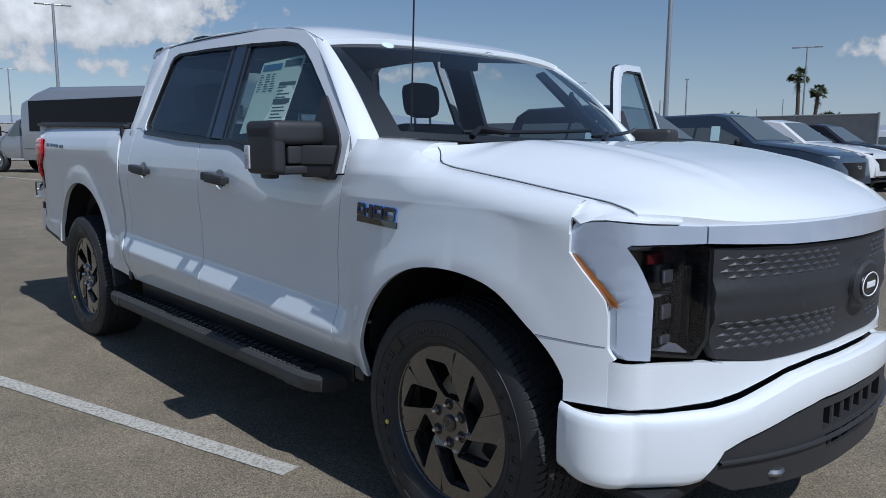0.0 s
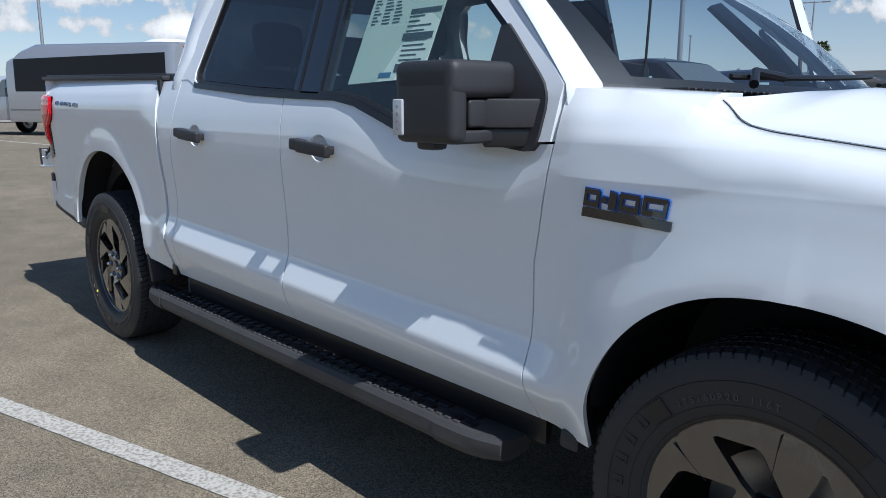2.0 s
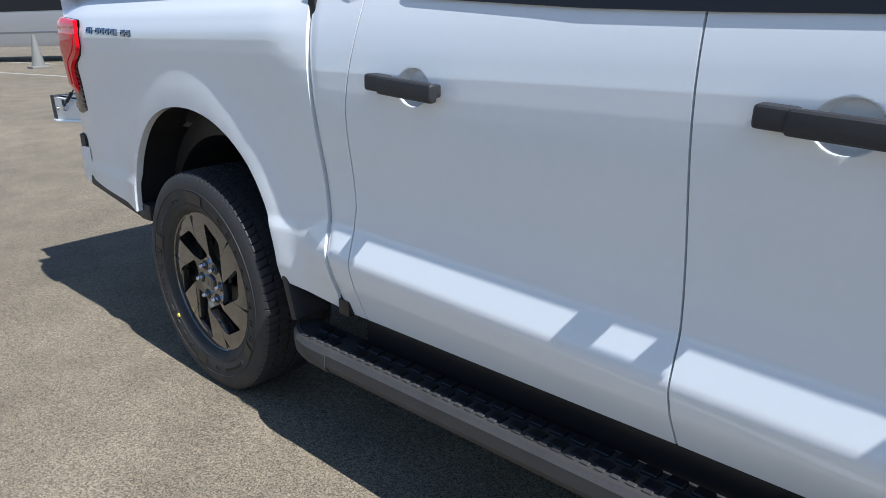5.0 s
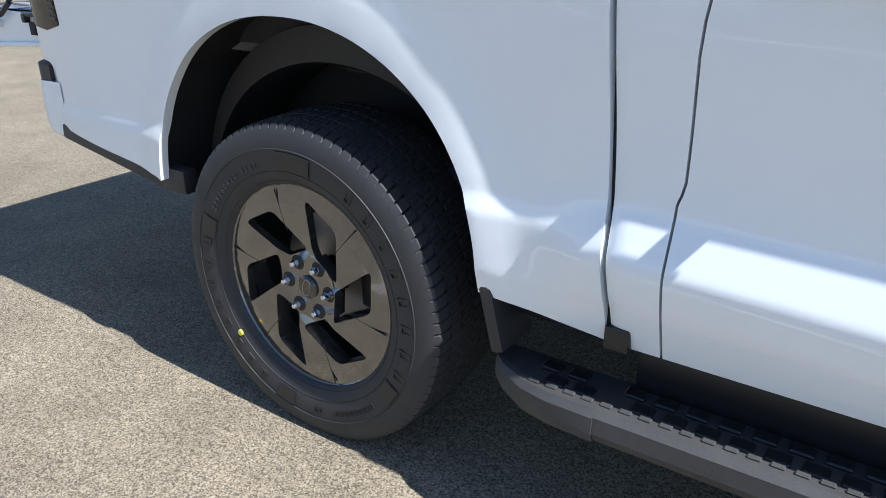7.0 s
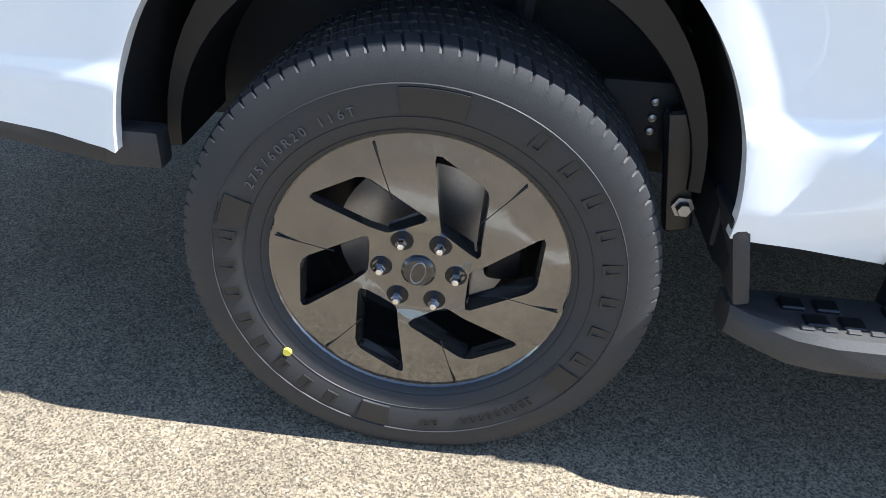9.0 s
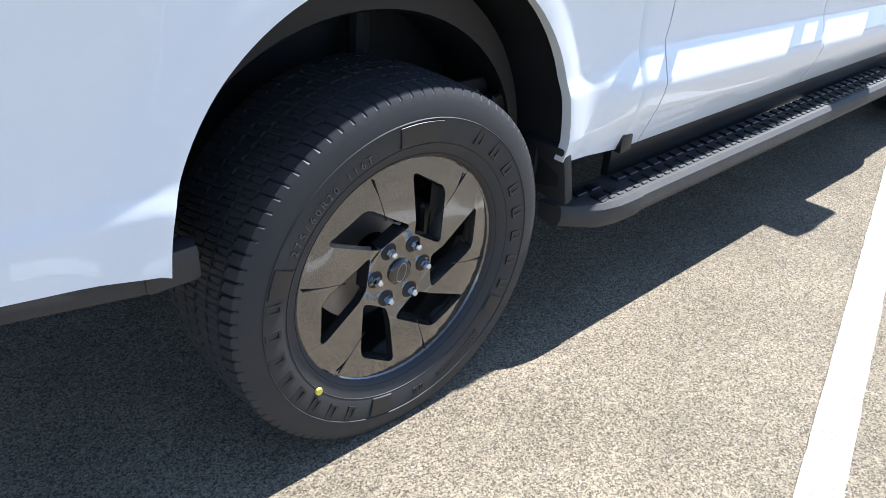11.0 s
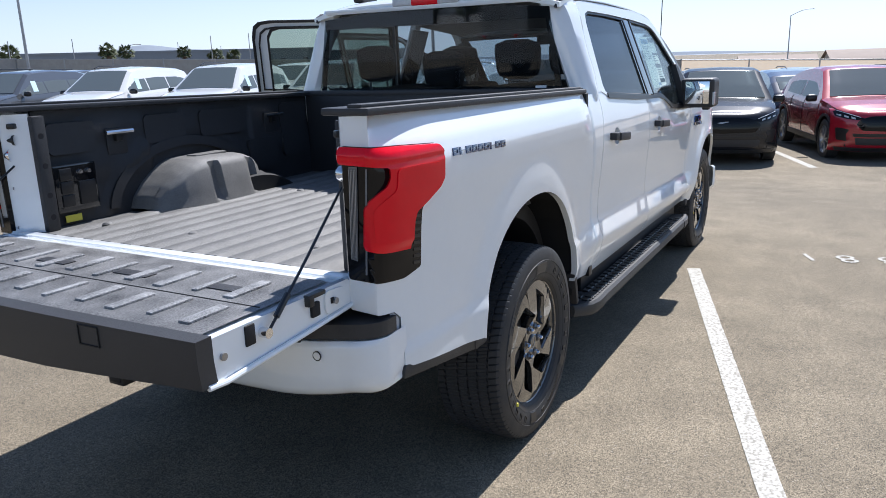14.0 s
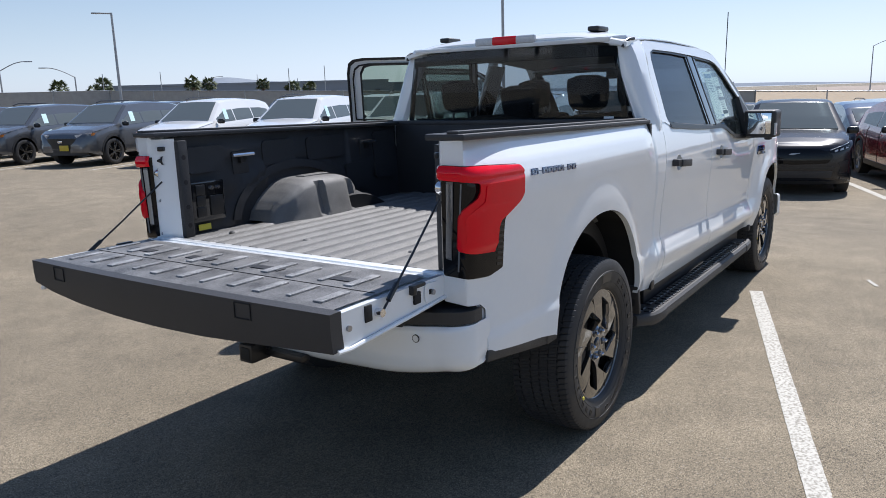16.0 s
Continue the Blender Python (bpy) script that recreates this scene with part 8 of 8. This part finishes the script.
LEAF = mat("dusty_palm_leaf", (0.075, 0.095, 0.035), 0.7, var=0.3, scale=5)
TRUNK = mat("palm_trunk", (0.10, 0.075, 0.055), 0.95, var=0.3, scale=6, bump=1.0, bscale=20)


def palm(at, h, crown=1.5, seed=0, label="tall fan palm with a ragged crown"):
    rnd = random.Random(seed)
    p = thing("palm_tree", label, "palm tree", "palms", (at[0], at[1], 0))
    sway = rnd.uniform(-0.3, 0.3)
    if h > 0:
        part("trunk", tube([(sway * (k / 6) ** 2, 0, h * k / 6) for k in range(7)], 0.26, 10, r2=0.17), TRUNK, p)
        skirt = bmesh.new()
        for i in range(50):
            t, z = rnd.uniform(0, 6.28), h - rnd.uniform(0.1, min(1.5, h * 0.6))
            tube([(sway, 0, z), (sway + 0.42 * math.cos(t), 0.42 * math.sin(t), z - rnd.uniform(0.3, 0.7))], 0.03, 4, skirt, r2=0.005)
        part("dead_skirt", skirt, TRUNK, p)
    b = bmesh.new()
    for i in range(46):
        t, up = rnd.uniform(0, 6.28), rnd.uniform(-0.6, 1.2)
        L = crown * rnd.uniform(0.75, 1.05)
        d = Vector((math.cos(t) * math.cos(up), math.sin(t) * math.cos(up), math.sin(up)))
        side = d.cross(Vector((0, 0, 1))).normalized()
        base, tip = Vector((sway, 0, h)), Vector((sway, 0, h)) + d * L * 0.6
        tube([base, tip], 0.02, 4, b)
        for k in range(11):
            a = (k - 5) / 5 * 1.25
            e = tip + (d * math.cos(a) + side * math.sin(a)) * L * 0.5 + Vector((0, 0, -0.22 * L * abs(a) - 0.10 * L))
            m = tip.lerp(e, 0.5) + Vector((0, 0, 0.06))
            n = (d.cross(side)).normalized() * 0.012 + side * math.cos(a) * 0.05 - d * math.sin(a) * 0.05
            v = [b.verts.new(q) for q in (tip, m + n, e, m - n)]
            b.faces.new(v)
    part("crown", b, LEAF, p)
    return p


palm((-28.7, 80.6), 8.6, 1.15, 1)
palm((-28.0, 83.1), 6.9, 1.0, 2)
for i, (x, y, h) in enumerate(((-21.7, 50.9, 2.6), (-16.1, 55.5, 2.6), (-59.7, 28.7, 4.4), (-63.4, 32.6, 4.2), (-60.1, 34.3, 4.8), (-105, 26, 4.0))):
    palm((x, y), h, 1.4, 10 + i, "short fan palm behind the fence")
for i in range(16):
    t = i / 15
    palm((8 + 62 * t, 76 + 6 * math.sin(i * 2.3) - 8 * t), 3.1 + 0.7 * math.sin(i * 1.7) ** 2, 1.05, 30 + i, "short dark-green palm beyond the fence")

TANWALL = mat("tan_stucco", (0.40, 0.34, 0.28), 0.9, var=0.08, scale=0.3)
ROOFTAN = mat("brown_tile_roof", (0.27, 0.215, 0.175), 0.85, var=0.12, scale=0.6)
GREYWALL = mat("blue_grey_cladding", (0.22, 0.25, 0.29), 0.7, var=0.06, scale=0.1)
PANE = mat("dark_far_window", (0.03, 0.035, 0.045), 0.15, var=0.05)


def building(at, size, yaw, wall, roofm, label, pitched=0.0, cols=6, rows_=1):
    L, W, H = size
    b = thing("building", label, "building", "far buildings", (at[0], at[1], ground_z(*at)))
    b.rotation_euler = (0, 0, radians(yaw))
    part("wall", box((L, W, H), (0, 0, H / 2)), wall, b)
    if pitched:
        part("roof", grid([[(x, -W / 2 - 0.4, H), (x, 0, H + pitched), (x, W / 2 + 0.4, H)] for x in (-L / 2 - 0.4, L / 2 + 0.4)]), roofm, b)
        part("gable", sheet([(-W / 2, H), (W / 2, H), (0, H + pitched - 0.1)], [], lambda y, z: (-L / 2, y, z - 0.02), (L, 0, 0)), wall, b)
    else:
        part("roof", box((L + 0.4, W + 0.4, 0.5), (0, 0, H + 0.25)), roofm, b)
    for k in range(rows_):
        for i in range(cols):
            x = -L / 2 + (i + 0.5) * L / cols
            for s in (-1, 1):
                part("window", box((min(1.4, L / cols * 0.4), 0.1, 1.2), (x, s * (W / 2 + 0.02), H * (k + 0.55) / rows_), 0.0), PANE, b)
    return b


building((150, 169), (75, 30, 6.2), -40, GREYWALL, GREYWALL, "long low blue-grey warehouse", cols=12)
building((190, 140), (40, 20, 5.5), -45, GREYWALL, GREYWALL, "low grey industrial building", cols=5)
for i in range(7):
    building((138 - 4 * i, 24 - 13 * i), (11.5 - 0.4 * (i % 3), 10, min(2.0 + 0.65 * i, 4.6) + 0.1 * (i % 2)), 100, TANWALL, ROOFTAN, "tan stucco house with a brown tiled roof", 1.4, cols=4)
building((149, 36.4), (5, 5, 5.05), 10, GREYWALL, GREYWALL, "dark square industrial building", cols=3, rows_=2)
building((-210, 90), (50, 24, 7), 60, CARWHITE, GREYWALL, "low pale warehouse behind the lot", cols=8)
# the haze of distance is put into the hills' base colour
HILL = mat("haze_tinted_hill", (0.27, 0.305, 0.35), 1.0, var=0.05, scale=0.002)


def hills(cx, cy, length, h, yaw, seed):
    rnd = random.Random(seed)
    rows = []
    ph = [rnd.uniform(0, 6) for _ in range(6)]
    for i in range(61):
        s = i / 60
        k = sum(math.sin(s * (3 + 4 * j) + ph[j]) / (1 + j) for j in range(5)) * 0.22 + 0.75
        e = math.sin(math.pi * s) ** 0.7
        hh = max(h * k * e, 0.1)
        x = (s - 0.5) * length
        rows.append([(x, -hh * 2.2, 0), (x + 20 * math.sin(i), -hh * 0.9, hh * 0.62), (x, 0, hh), (x, hh * 2, 0)])
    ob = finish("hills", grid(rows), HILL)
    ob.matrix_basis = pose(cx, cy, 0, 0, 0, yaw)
    return tagged(ob, "low mountains on the horizon, tinted blue-grey for haze", "mountain", "", "structure")


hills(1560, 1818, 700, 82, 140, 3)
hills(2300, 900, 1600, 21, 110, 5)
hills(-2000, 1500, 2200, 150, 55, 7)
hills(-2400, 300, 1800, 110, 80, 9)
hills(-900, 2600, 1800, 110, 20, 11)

# other lines and the stall number on the lot
stripe(((10.95, -1.50), (16.0, 0.43)), 0.13)
stripe(((-17.0, 5.1), (-30.0, 3.5)), 0.13)
stripe(((-24.0, 6.95), (-38.0, 5.2)), 0.13)
for k in range(-2, 4):
    p = Vector(rowpos(k - 0.5))
    d = Vector((math.cos(radians(FACE)), math.sin(radians(FACE))))
    stripe(((p + d * 3.2).to_tuple(), (p - d * 2.2).to_tuple()), 0.11)

def painted(text, at, size, turn):
    c = bpy.data.curves.new("painted_digit", "FONT")
    c.body, c.size, c.align_x, c.align_y = text, size, "CENTER", "CENTER"
    o = new("painted_digit", c)
    o.data.materials.append(LINE)
    o.matrix_basis = pose(at[0], at[1], 0.005, 0, 0, turn)
    return tagged(o, "white digit painted on the asphalt", "marking", "lot markings", "structure")


painted("1", (3.585, -1.852), 0.31, 112)
painted("8", (3.63, -2.122), 0.31, 112)
painted("3", (3.68, -2.40), 0.31, 112)
